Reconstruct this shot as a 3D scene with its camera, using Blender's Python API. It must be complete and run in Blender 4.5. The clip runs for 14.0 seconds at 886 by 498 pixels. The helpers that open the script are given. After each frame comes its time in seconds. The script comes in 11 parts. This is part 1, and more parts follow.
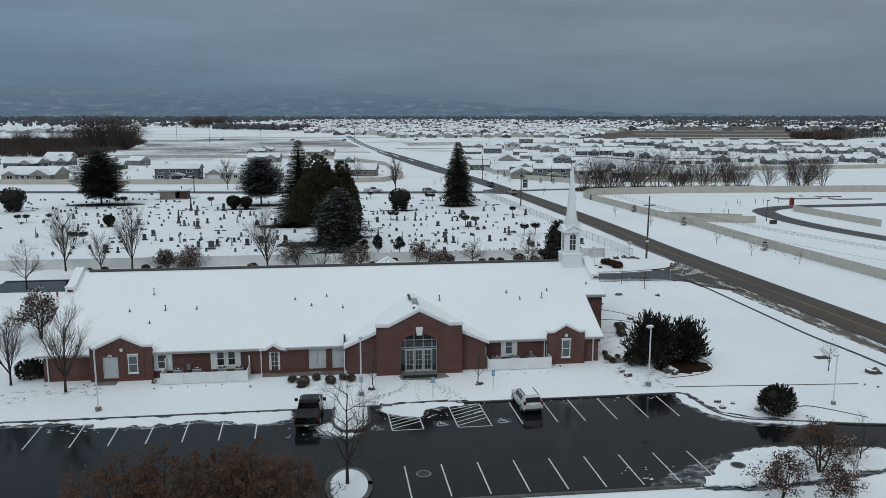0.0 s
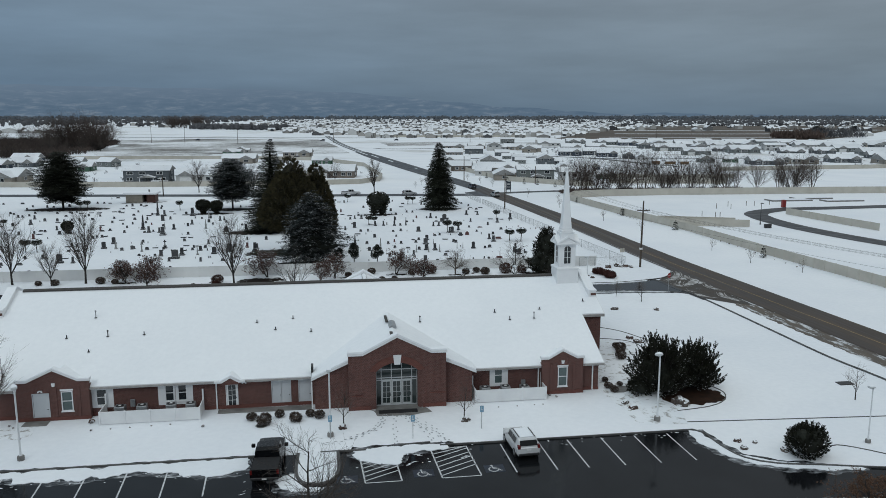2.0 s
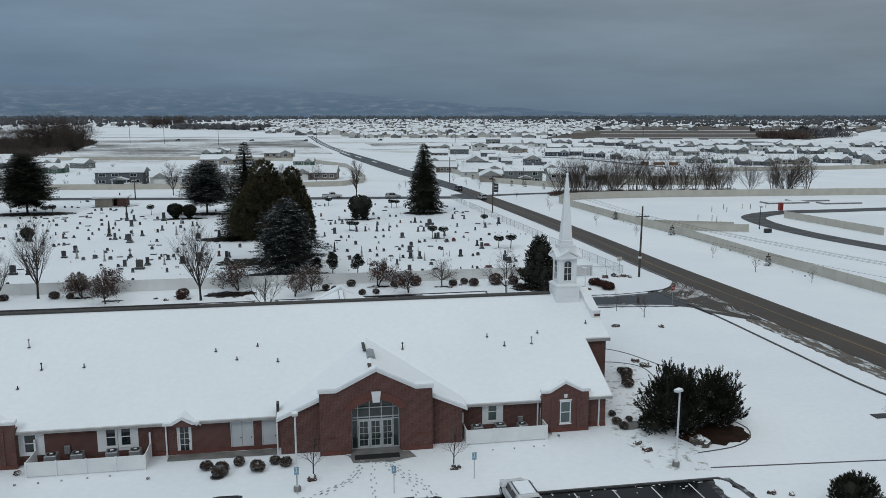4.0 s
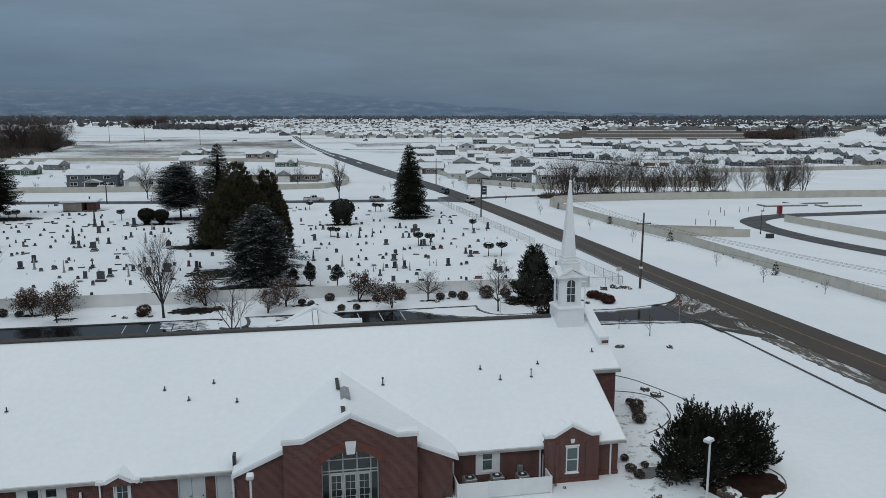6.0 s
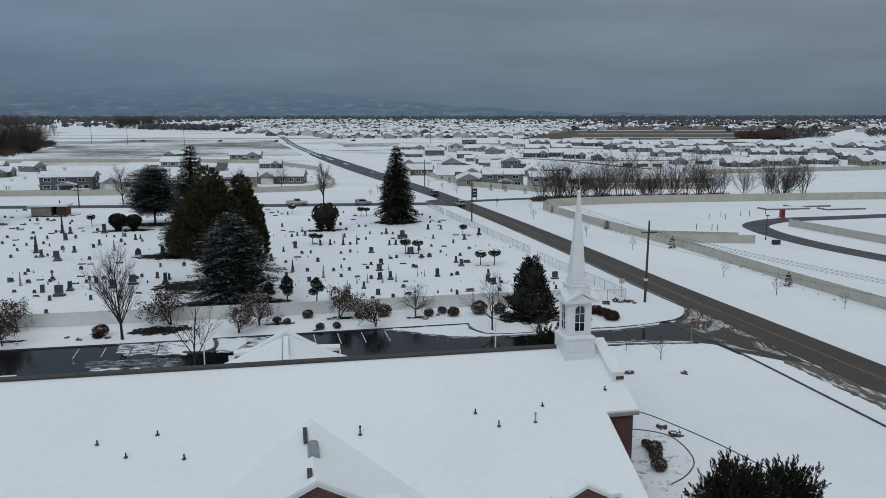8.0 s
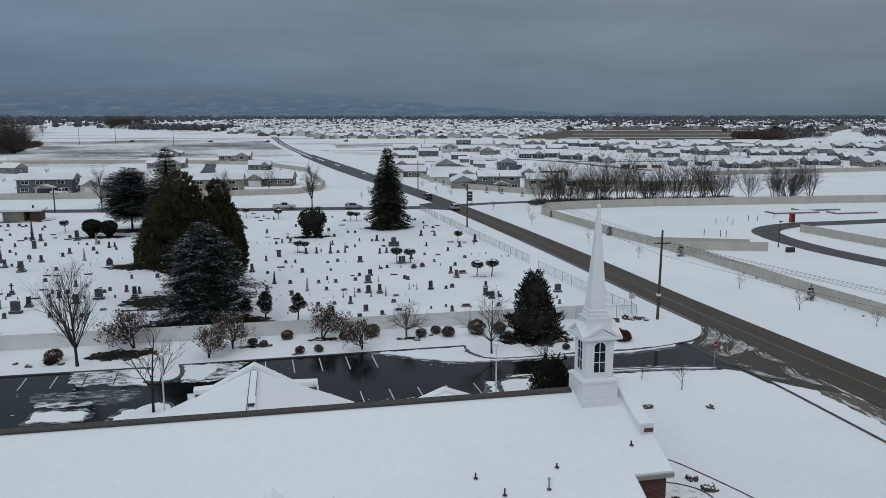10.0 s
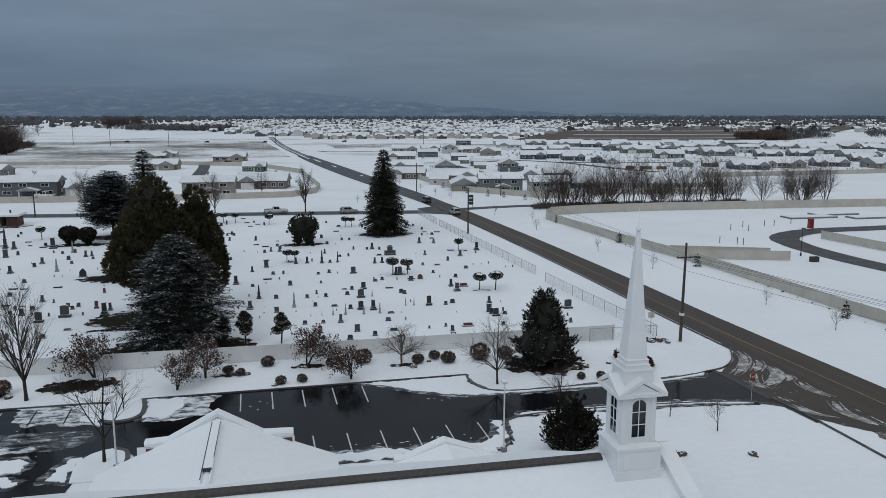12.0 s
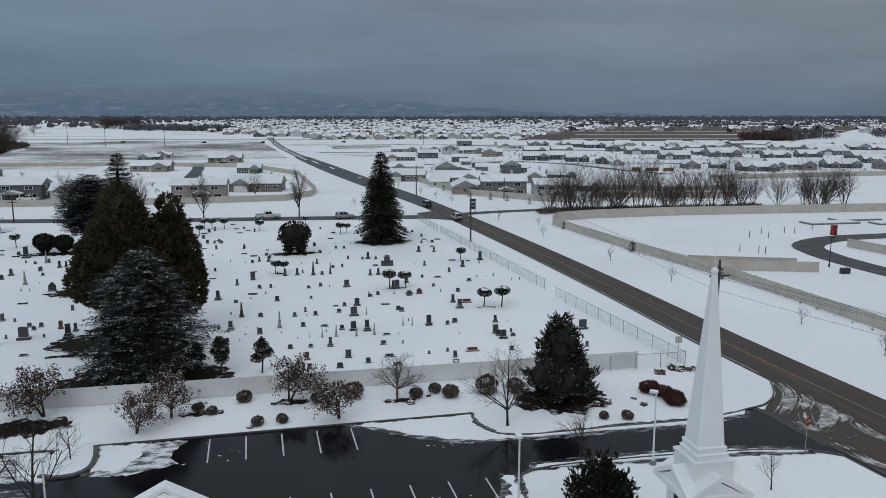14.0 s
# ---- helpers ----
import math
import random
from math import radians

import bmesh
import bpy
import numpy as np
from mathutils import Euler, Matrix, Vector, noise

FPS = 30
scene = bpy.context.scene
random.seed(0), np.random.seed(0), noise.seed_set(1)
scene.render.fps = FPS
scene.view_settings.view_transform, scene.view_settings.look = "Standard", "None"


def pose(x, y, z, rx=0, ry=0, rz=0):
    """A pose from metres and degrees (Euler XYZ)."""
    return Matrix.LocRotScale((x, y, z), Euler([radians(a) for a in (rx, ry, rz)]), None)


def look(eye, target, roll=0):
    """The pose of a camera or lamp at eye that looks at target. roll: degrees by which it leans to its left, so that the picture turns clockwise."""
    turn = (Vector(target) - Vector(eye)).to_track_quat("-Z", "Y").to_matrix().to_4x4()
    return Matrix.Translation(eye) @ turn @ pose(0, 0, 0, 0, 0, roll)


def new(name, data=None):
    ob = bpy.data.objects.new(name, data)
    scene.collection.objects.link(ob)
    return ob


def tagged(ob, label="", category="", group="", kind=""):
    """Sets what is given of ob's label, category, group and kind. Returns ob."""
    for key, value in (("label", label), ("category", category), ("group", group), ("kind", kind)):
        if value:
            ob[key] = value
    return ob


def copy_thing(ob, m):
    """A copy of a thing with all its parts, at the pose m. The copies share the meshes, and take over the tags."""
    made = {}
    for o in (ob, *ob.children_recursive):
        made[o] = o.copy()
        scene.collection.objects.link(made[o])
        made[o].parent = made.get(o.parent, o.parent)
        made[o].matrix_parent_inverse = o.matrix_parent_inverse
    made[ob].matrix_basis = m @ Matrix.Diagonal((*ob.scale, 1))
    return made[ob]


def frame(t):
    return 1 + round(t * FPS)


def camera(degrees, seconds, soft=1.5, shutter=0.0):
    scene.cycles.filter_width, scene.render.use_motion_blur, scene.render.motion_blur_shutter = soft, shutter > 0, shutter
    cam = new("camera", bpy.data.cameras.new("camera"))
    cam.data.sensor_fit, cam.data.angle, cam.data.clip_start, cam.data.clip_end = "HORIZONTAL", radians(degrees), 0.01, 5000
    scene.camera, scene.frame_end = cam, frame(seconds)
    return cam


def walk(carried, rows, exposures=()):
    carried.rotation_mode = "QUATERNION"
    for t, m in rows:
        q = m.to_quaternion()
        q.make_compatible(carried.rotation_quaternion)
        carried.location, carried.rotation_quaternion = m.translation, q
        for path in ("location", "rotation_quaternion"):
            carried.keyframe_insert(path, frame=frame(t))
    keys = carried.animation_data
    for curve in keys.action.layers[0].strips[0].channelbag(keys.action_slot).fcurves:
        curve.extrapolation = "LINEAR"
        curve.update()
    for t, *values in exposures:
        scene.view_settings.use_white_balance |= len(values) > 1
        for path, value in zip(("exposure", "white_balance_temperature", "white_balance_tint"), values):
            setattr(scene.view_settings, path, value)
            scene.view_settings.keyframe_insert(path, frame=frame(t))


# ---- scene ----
from mathutils.geometry import delaunay_2d_cdt

cam = camera(59.3, 14.0, soft=0.65)
PATH = [
    (0.0, look((-6.712, -76.521, 25.818), (5.211, 21.277, 8.687), 0.00)),
    (0.5, look((-6.434, -74.169, 25.796), (6.198, 23.538, 8.660), 0.00)),
    (1.0, look((-6.151, -71.835, 25.774), (7.110, 25.788, 8.633), 0.00)),
    (1.5, look((-5.859, -69.517, 25.753), (7.969, 28.027, 8.608), 0.00)),
    (2.0, look((-5.559, -67.213, 25.732), (8.795, 30.255, 8.583), 0.00)),
    (2.5, look((-5.248, -64.921, 25.712), (9.601, 32.472, 8.559), 0.01)),
    (3.0, look((-4.926, -62.639, 25.691), (10.400, 34.680, 8.536), 0.01)),
    (3.5, look((-4.591, -60.365, 25.672), (11.197, 36.879, 8.513), 0.01)),
    (4.0, look((-4.243, -58.098, 25.652), (11.998, 39.071, 8.492), 0.01)),
    (4.5, look((-3.882, -55.835, 25.634), (12.804, 41.258, 8.471), 0.01)),
    (5.0, look((-3.507, -53.575, 25.615), (13.614, 43.442, 8.451), 0.01)),
    (5.5, look((-3.118, -51.316, 25.597), (14.426, 45.625, 8.432), 0.01)),
    (6.0, look((-2.714, -49.056, 25.579), (15.237, 47.810, 8.414), 0.01)),
    (6.5, look((-2.297, -46.794, 25.562), (16.040, 50.000, 8.396), 0.01)),
    (7.0, look((-1.866, -44.527, 25.545), (16.831, 52.199, 8.380), 0.01)),
    (7.5, look((-1.422, -42.253, 25.529), (17.604, 54.408, 8.364), 0.01)),
    (8.0, look((-0.967, -39.971, 25.513), (18.352, 56.633, 8.349), 0.01)),
    (8.5, look((-0.500, -37.678, 25.497), (19.070, 58.875, 8.335), 0.01)),
    (9.0, look((-0.023, -35.374, 25.482), (19.753, 61.137, 8.321), 0.01)),
    (9.5, look((0.462, -33.055, 25.467), (20.398, 63.423, 8.309), 0.01)),
    (10.0, look((0.954, -30.721, 25.453), (21.002, 65.735, 8.297), 0.01)),
    (10.5, look((1.452, -28.369, 25.439), (21.566, 68.073, 8.286), 0.01)),
    (11.0, look((1.953, -25.998, 25.425), (22.092, 70.440, 8.276), 0.01)),
    (11.5, look((2.455, -23.606, 25.412), (22.585, 72.835, 8.267), 0.01)),
    (12.0, look((2.956, -21.190, 25.400), (23.052, 75.259, 8.258), 0.01)),
    (12.5, look((3.453, -18.749, 25.387), (23.504, 77.710, 8.251), 0.01)),
    (13.0, look((3.944, -16.281, 25.375), (23.958, 80.186, 8.244), 0.02)),
    (13.5, look((4.426, -13.785, 25.364), (24.432, 82.685, 8.238), 0.02)),
    (14.0, look((4.896, -11.257, 25.353), (24.951, 85.203, 8.233), 0.02)),
]
walk(cam, PATH, ((0.0, -0.03, 6500, 10), (3.0, -0.03, 6500, 10.5), (7.0, -0.15, 6500, 12), (11.0, -0.17, 6490, 14), (12.5, -0.18, 6490, 14.5), (14.0, -0.14, 6490, 14.5)))

# ---- sky and light ----
world = bpy.data.worlds.new("overcast_sky")
scene.world = world
world.use_nodes = True
wn, wl = world.node_tree.nodes, world.node_tree.links
wn.clear()
SUN_EL, SUN_AZ = radians(32), radians(215)
sky = wn.new("ShaderNodeTexSky")
sky.sky_type, sky.sun_disc = "NISHITA", False
sky.sun_elevation, sky.sun_rotation = SUN_EL, SUN_AZ
sky.air_density, sky.dust_density = 1.2, 2.0
tc = wn.new("ShaderNodeTexCoord")
sep = wn.new("ShaderNodeSeparateXYZ")
wl.new(tc.outputs["Generated"], sep.inputs[0])
# cloud deck: dark slate bank low over the horizon, brighter overhead
deck = wn.new("ShaderNodeValToRGB")
e = deck.color_ramp.elements
e[0].position, e[0].color = 0.0, (0.104, 0.165, 0.234, 1)
e[1].position, e[1].color = 1.0, (0.74, 0.835, 0.865, 1)
for p, c in ((0.035, (0.125, 0.190, 0.263, 1)), (0.10, (0.158, 0.222, 0.291, 1)), (0.18, (0.194, 0.254, 0.315, 1)),
             (0.34, (0.245, 0.300, 0.360, 1)), (0.6, (0.47, 0.550, 0.60, 1))):
    k = e.new(p)
    k.color = c
wl.new(sep.outputs["Z"], deck.inputs[0])
cmap = wn.new("ShaderNodeMapping")
cmap.inputs["Scale"].default_value = (2.2, 2.2, 14.0)
wl.new(tc.outputs["Generated"], cmap.inputs[0])
cloud = wn.new("ShaderNodeTexNoise")
cloud.inputs["Scale"].default_value, cloud.inputs["Detail"].default_value, cloud.inputs["Roughness"].default_value = 1.6, 5, 0.55
wl.new(cmap.outputs[0], cloud.inputs["Vector"])
cr = wn.new("ShaderNodeMapRange")
cr.inputs["From Min"].default_value, cr.inputs["From Max"].default_value = 0.3, 0.7
cr.inputs["To Min"].default_value, cr.inputs["To Max"].default_value = 0.86, 1.14
wl.new(cloud.outputs[0], cr.inputs[0])
# warmer and lighter towards the east, bluer towards the west
tint = wn.new("ShaderNodeValToRGB")
tint.color_ramp.elements[0].position, tint.color_ramp.elements[0].color = 0.30, (0.92, 0.98, 1.03, 1)
tint.color_ramp.elements[1].position, tint.color_ramp.elements[1].color = 0.85, (1.17, 1.05, 0.96, 1)
xr = wn.new("ShaderNodeMath")
xr.operation, xr.inputs[1].default_value, xr.inputs[2].default_value = "MULTIPLY_ADD", 0.5, 0.5
wl.new(sep.outputs["X"], xr.inputs[0])
wl.new(xr.outputs[0], tint.inputs[0])
m1 = wn.new("ShaderNodeVectorMath")
m1.operation = "MULTIPLY"
wl.new(deck.outputs[0], m1.inputs[0])
wl.new(tint.outputs[0], m1.inputs[1])
m2 = wn.new("ShaderNodeVectorMath")
m2.operation = "SCALE"
wl.new(m1.outputs[0], m2.inputs[0])
wl.new(cr.outputs[0], m2.inputs["Scale"])
bg1, bg2, add, wout = (wn.new(n) for n in ("ShaderNodeBackground", "ShaderNodeBackground", "ShaderNodeAddShader", "ShaderNodeOutputWorld"))
bg1.inputs["Strength"].default_value = 0.004
bg2.inputs["Strength"].default_value = 1.0
wl.new(sky.outputs[0], bg1.inputs[0])
wl.new(m2.outputs[0], bg2.inputs[0])
wl.new(bg1.outputs[0], add.inputs[0])
wl.new(bg2.outputs[0], add.inputs[1])
wl.new(add.outputs[0], wout.inputs[0])

sun_data = bpy.data.lights.new("sun", "SUN")
sun_data.energy, sun_data.angle, sun_data.color = 0.60, radians(25), (0.96, 1.0, 0.985)
sun = new("sun", sun_data)
sun.matrix_world = look((math.sin(SUN_AZ) * 100, math.cos(SUN_AZ) * 100, 80), (0, 0, 0))


# ---- materials ----
def material(name, rough=0.6, metal=0.0, spec=0.5):
    """A new node material; gives it, its nodes, its links and its surface shader."""
    m = bpy.data.materials.new(name)
    m.use_nodes = True
    n, l = m.node_tree.nodes, m.node_tree.links
    b = n["Principled BSDF"]
    b.inputs["Roughness"].default_value, b.inputs["Metallic"].default_value = rough, metal
    b.inputs["Specular IOR Level"].default_value = spec
    return m, n, l, b


def tex_noise(n, l, vec, scale, detail=4, rough=0.55):
    t = n.new("ShaderNodeTexNoise")
    t.inputs["Scale"].default_value, t.inputs["Detail"].default_value, t.inputs["Roughness"].default_value = scale, detail, rough
    if vec is not None:
        l.new(vec, t.inputs["Vector"])
    return t.outputs[0]


def ramp(n, l, fac, stops):
    r = n.new("ShaderNodeValToRGB")
    e = r.color_ramp.elements
    while len(e) < len(stops):
        e.new(0.5)
    for k, (p, c) in zip(e, stops):
        k.position, k.color = p, (*c, 1)
    l.new(fac, r.inputs[0])
    return r.outputs[0]


def mixc(n, l, fac, a, b, mode="MIX"):
    m = n.new("ShaderNodeMix")
    m.data_type, m.blend_type = "RGBA", mode
    for sock, v in ((m.inputs[0], fac), (m.inputs[6], a), (m.inputs[7], b)):
        if hasattr(v, "is_linked"):
            l.new(v, sock)
        elif isinstance(v, (int, float)):
            sock.default_value = v
        else:
            sock.default_value = (*v, 1)
    return m.outputs[2]


def bump(n, l, b, height, strength=0.3, dist=0.02):
    k = n.new("ShaderNodeBump")
    k.inputs["Strength"].default_value, k.inputs["Distance"].default_value = strength, dist
    l.new(height, k.inputs["Height"])
    l.new(k.outputs[0], b.inputs["Normal"])


def maprange(n, l, v, a, b, c, d):
    m = n.new("ShaderNodeMapRange")
    for i, x in zip(("From Min", "From Max", "To Min", "To Max"), (a, b, c, d)):
        m.inputs[i].default_value = x
    l.new(v, m.inputs[0])
    return m.outputs[0]


def position(n):
    return n.new("ShaderNodeNewGeometry").outputs["Position"]


def objcoord(n):
    return n.new("ShaderNodeTexCoord").outputs["Object"]


def grainy(name, dark, light, scale=3.0, rough=0.7, fine=40.0, bstr=0.3, bdist=0.01, metal=0.0, spec=0.4, vary=0.0, world=False, speck=0.35):
    """Two scales of tone between two colours, with fine relief; vary: tone from object to object."""
    m, n, l, b = material(name, rough, metal, spec)
    v = position(n) if world else objcoord(n)
    c = ramp(n, l, tex_noise(n, l, v, scale, 5), [(0.3, dark), (0.7, light)])
    f = tex_noise(n, l, v, fine, 3)
    c = mixc(n, l, speck, c, ramp(n, l, f, [(0.3, (0.6, 0.6, 0.6)), (0.7, (1.35, 1.35, 1.35))]), "MULTIPLY")
    if vary:
        o = n.new("ShaderNodeObjectInfo").outputs["Random"]
        g = ramp(n, l, o, [(0.0, (1 - vary,) * 3), (1.0, (1 + vary,) * 3)])
        c = mixc(n, l, 1.0, c, g, "MULTIPLY")
    l.new(c, b.inputs["Base Color"])
    l.new(maprange(n, l, f, 0.3, 0.7, max(0.05, rough - 0.12), min(1, rough + 0.12)), b.inputs["Roughness"])
    bump(n, l, b, f, bstr, bdist)
    return m


def snowed(name, dark, light, scale, amount=0.5, sharp=0.25, fine=30.0, rough=0.75, bits=5.0):
    """A dark surface with snow lying on what faces up."""
    m, n, l, b = material(name, rough, 0, 0.25)
    v = position(n)
    c = ramp(n, l, tex_noise(n, l, v, scale, 4), [(0.3, dark), (0.7, light)])
    nz = n.new("ShaderNodeSeparateXYZ")
    l.new(n.new("ShaderNodeNewGeometry").outputs["Normal"], nz.inputs[0])
    h = n.new("ShaderNodeMath")
    h.operation = "MULTIPLY_ADD"
    h.inputs[1].default_value = 0.55
    l.new(tex_noise(n, l, v, bits, 4), h.inputs[0])
    l.new(nz.outputs["Z"], h.inputs[2])
    k = 1.30 - amount
    s = maprange(n, l, h.outputs[0], k, k + sharp, 0, 1)
    l.new(mixc(n, l, s, c, (0.80, 0.83, 0.86)), b.inputs["Base Color"])
    bump(n, l, b, tex_noise(n, l, v, fine, 3), 0.4, 0.02)
    return m


def make_snow(name, tint=(0.84, 0.865, 0.89), low=(0.76, 0.79, 0.83), scuff=0.0, dirt=(0.35, 0.33, 0.30)):
    m, n, l, b = material(name, 0.62, 0, 0.3)
    v = position(n)
    c = ramp(n, l, tex_noise(n, l, v, 0.07, 5), [(0.3, low), (0.62, tint)])
    f = tex_noise(n, l, v, 2.3, 6, 0.6)
    c = mixc(n, l, 0.25, c, ramp(n, l, f, [(0.35, (0.88, 0.89, 0.91)), (0.65, (1.04, 1.04, 1.04))]), "MULTIPLY")
    if scuff:
        k = tex_noise(n, l, v, 1.1, 8, 0.72)
        s = maprange(n, l, k, 0.66 - scuff * 0.1, 0.74 - scuff * 0.1, 0, 0.75)
        c = mixc(n, l, s, c, dirt)
    l.new(c, b.inputs["Base Color"])
    bump(n, l, b, f, 0.35, 0.06)
    return m


SNOW = make_snow("snow")
SNOW_LAWN = make_snow("thin_snow_over_grass", scuff=1.25, dirt=(0.20, 0.18, 0.145))
SNOW_HOUSE = make_snow("thin_house_roof_snow", (0.78, 0.80, 0.825), (0.64, 0.66, 0.69), 0.55, (0.22, 0.21, 0.20))
SNOW_ROOF = make_snow("roof_snow", (0.85, 0.87, 0.89), (0.80, 0.825, 0.85))


def make_ground():
    """Snow over fields: clean nearby, with faint furrows and drifts further off."""
    m, n, l, b = material("snow_field", 0.65, 0, 0.3)
    v = position(n)
    c = ramp(n, l, tex_noise(n, l, v, 0.05, 5), [(0.3, (0.77, 0.80, 0.84)), (0.6, (0.845, 0.865, 0.89))])
    f = tex_noise(n, l, v, 1.7, 7, 0.62)
    c = mixc(n, l, 0.3, c, ramp(n, l, f, [(0.35, (0.88, 0.89, 0.91)), (0.65, (1.04, 1.04, 1.04))]), "MULTIPLY")
    far = n.new("ShaderNodeSeparateXYZ")
    l.new(v, far.inputs[0])
    big = tex_noise(n, l, v, 0.012, 6, 0.6)
    patch = maprange(n, l, big, 0.56, 0.66, 0, 1)
    away = maprange(n, l, far.outputs["Y"], 200, 420, 0, 0.55)
    mu = n.new("ShaderNodeMath")
    mu.operation = "MULTIPLY"
    l.new(patch, mu.inputs[0])
    l.new(away, mu.inputs[1])
    c = mixc(n, l, mu.outputs[0], c, (0.30, 0.27, 0.22))
    g = tex_noise(n, l, v, 3.4, 6, 0.75)
    c = mixc(n, l, maprange(n, l, g, 0.66, 0.74, 0, 0.5), c, (0.36, 0.34, 0.28))
    l.new(c, b.inputs["Base Color"])
    bump(n, l, b, f, 0.4, 0.08)
    return m


SNOW_FIELD = make_ground()
SNOW_TRACK = make_snow("dirty_track_snow", (0.52, 0.52, 0.52), (0.34, 0.335, 0.33), 2.2, (0.11, 0.095, 0.08))
# packed snow, greyed further for the shade in trodden dents
PACKED = grainy("packed_snow_with_dent_shade", (0.30, 0.31, 0.33), (0.45, 0.47, 0.49), 2.0, 0.4, world=True)


def make_asphalt(name, dark, light, wet, snowy=0.0, scale=0.35, spec=0.36, along=0.0):
    m, n, l, b = material(name, 0.4, 0, spec)
    v = position(n)
    w = tex_noise(n, l, v, scale, 5, 0.6)
    c = ramp(n, l, w, [(0.32, dark), (0.68, light)])
    f = tex_noise(n, l, v, 60, 2)
    c = mixc(n, l, 0.4, c, ramp(n, l, f, [(0.3, (0.6, 0.6, 0.6)), (0.7, (1.5, 1.5, 1.5))]), "MULTIPLY")
    if snowy:
        sv = v
        if along:
            mp = n.new("ShaderNodeMapping")
            mp.inputs["Scale"].default_value = (1.0, along, 1.0)
            l.new(v, mp.inputs[0])
            sv = mp.outputs[0]
        k = maprange(n, l, tex_noise(n, l, sv, 0.9, 9, 0.7), 0.70 - snowy * 0.1, 0.78 - snowy * 0.1, 0, 0.8)
        c = mixc(n, l, k, c, (0.72, 0.75, 0.78))
    l.new(c, b.inputs["Base Color"])
    l.new(maprange(n, l, w, 0.35, 0.65, wet[0], wet[1]), b.inputs["Roughness"])
    bump(n, l, b, f, 0.12, 0.004)
    return m


ASPHALT_WET = make_asphalt("wet_asphalt", (0.005, 0.0055, 0.0065), (0.011, 0.012, 0.0135), (0.05, 0.15), spec=0.15)


def make_road():
    """Damp road with lengthwise streaks worn by wheels."""
    m, n, l, b = material("road_asphalt", 0.5, 0, 0.3)
    v = position(n)
    mp = n.new("ShaderNodeMapping")
    mp.inputs["Scale"].default_value = (0.9, 0.02, 1.0)
    mp.inputs["Rotation"].default_value = (0, 0, 0.045)
    l.new(v, mp.inputs[0])
    a = tex_noise(n, l, mp.outputs[0], 1.0, 4, 0.6)
    c = ramp(n, l, a, [(0.32, (0.024, 0.018, 0.014)), (0.5, (0.046, 0.034, 0.026)), (0.68, (0.080, 0.060, 0.046))])
    w = tex_noise(n, l, v, 0.12, 5)
    c = mixc(n, l, 0.5, c, ramp(n, l, w, [(0.3, (0.7, 0.7, 0.7)), (0.7, (1.25, 1.25, 1.25))]), "MULTIPLY")
    f = tex_noise(n, l, v, 50, 2)
    c = mixc(n, l, 0.3, c, ramp(n, l, f, [(0.3, (0.6, 0.6, 0.6)), (0.7, (1.4, 1.4, 1.4))]), "MULTIPLY")
    l.new(c, b.inputs["Base Color"])
    l.new(maprange(n, l, a, 0.3, 0.7, 0.35, 0.65), b.inputs["Roughness"])
    bump(n, l, b, f, 0.12, 0.004)
    return m


ASPHALT_ROAD = make_road()
ASPHALT_STREET = make_asphalt("street_asphalt", (0.026, 0.027, 0.030), (0.050, 0.052, 0.056), (0.35, 0.6), 0.3)
GRAVEL = make_asphalt("muddy_shoulder", (0.034, 0.028, 0.023), (0.070, 0.058, 0.048), (0.5, 0.8), 0.75, 0.5)
GRIT = make_asphalt("gritty_snow_verge", (0.07, 0.058, 0.048), (0.13, 0.11, 0.09), (0.5, 0.8), 1.9, 0.5, along=0.28)
KERB = grainy("wet_kerb_concrete", (0.055, 0.055, 0.055), (0.11, 0.108, 0.105), 1.2, 0.55, world=True)
CONCRETE = grainy("damp_concrete", (0.13, 0.125, 0.12), (0.24, 0.235, 0.225), 0.9, 0.6, world=True)
WHITE_LINE = grainy("white_road_paint", (0.42, 0.43, 0.44), (0.66, 0.67, 0.68), 2.0, 0.6, world=True)
YELLOW_LINE = grainy("yellow_road_paint", (0.16, 0.115, 0.06), (0.30, 0.21, 0.09), 1.0, 0.6, world=True)
BLUE_PAINT = grainy("faded_blue_paint", (0.008, 0.012, 0.020), (0.015, 0.024, 0.044), 2.0, 0.5, world=True)


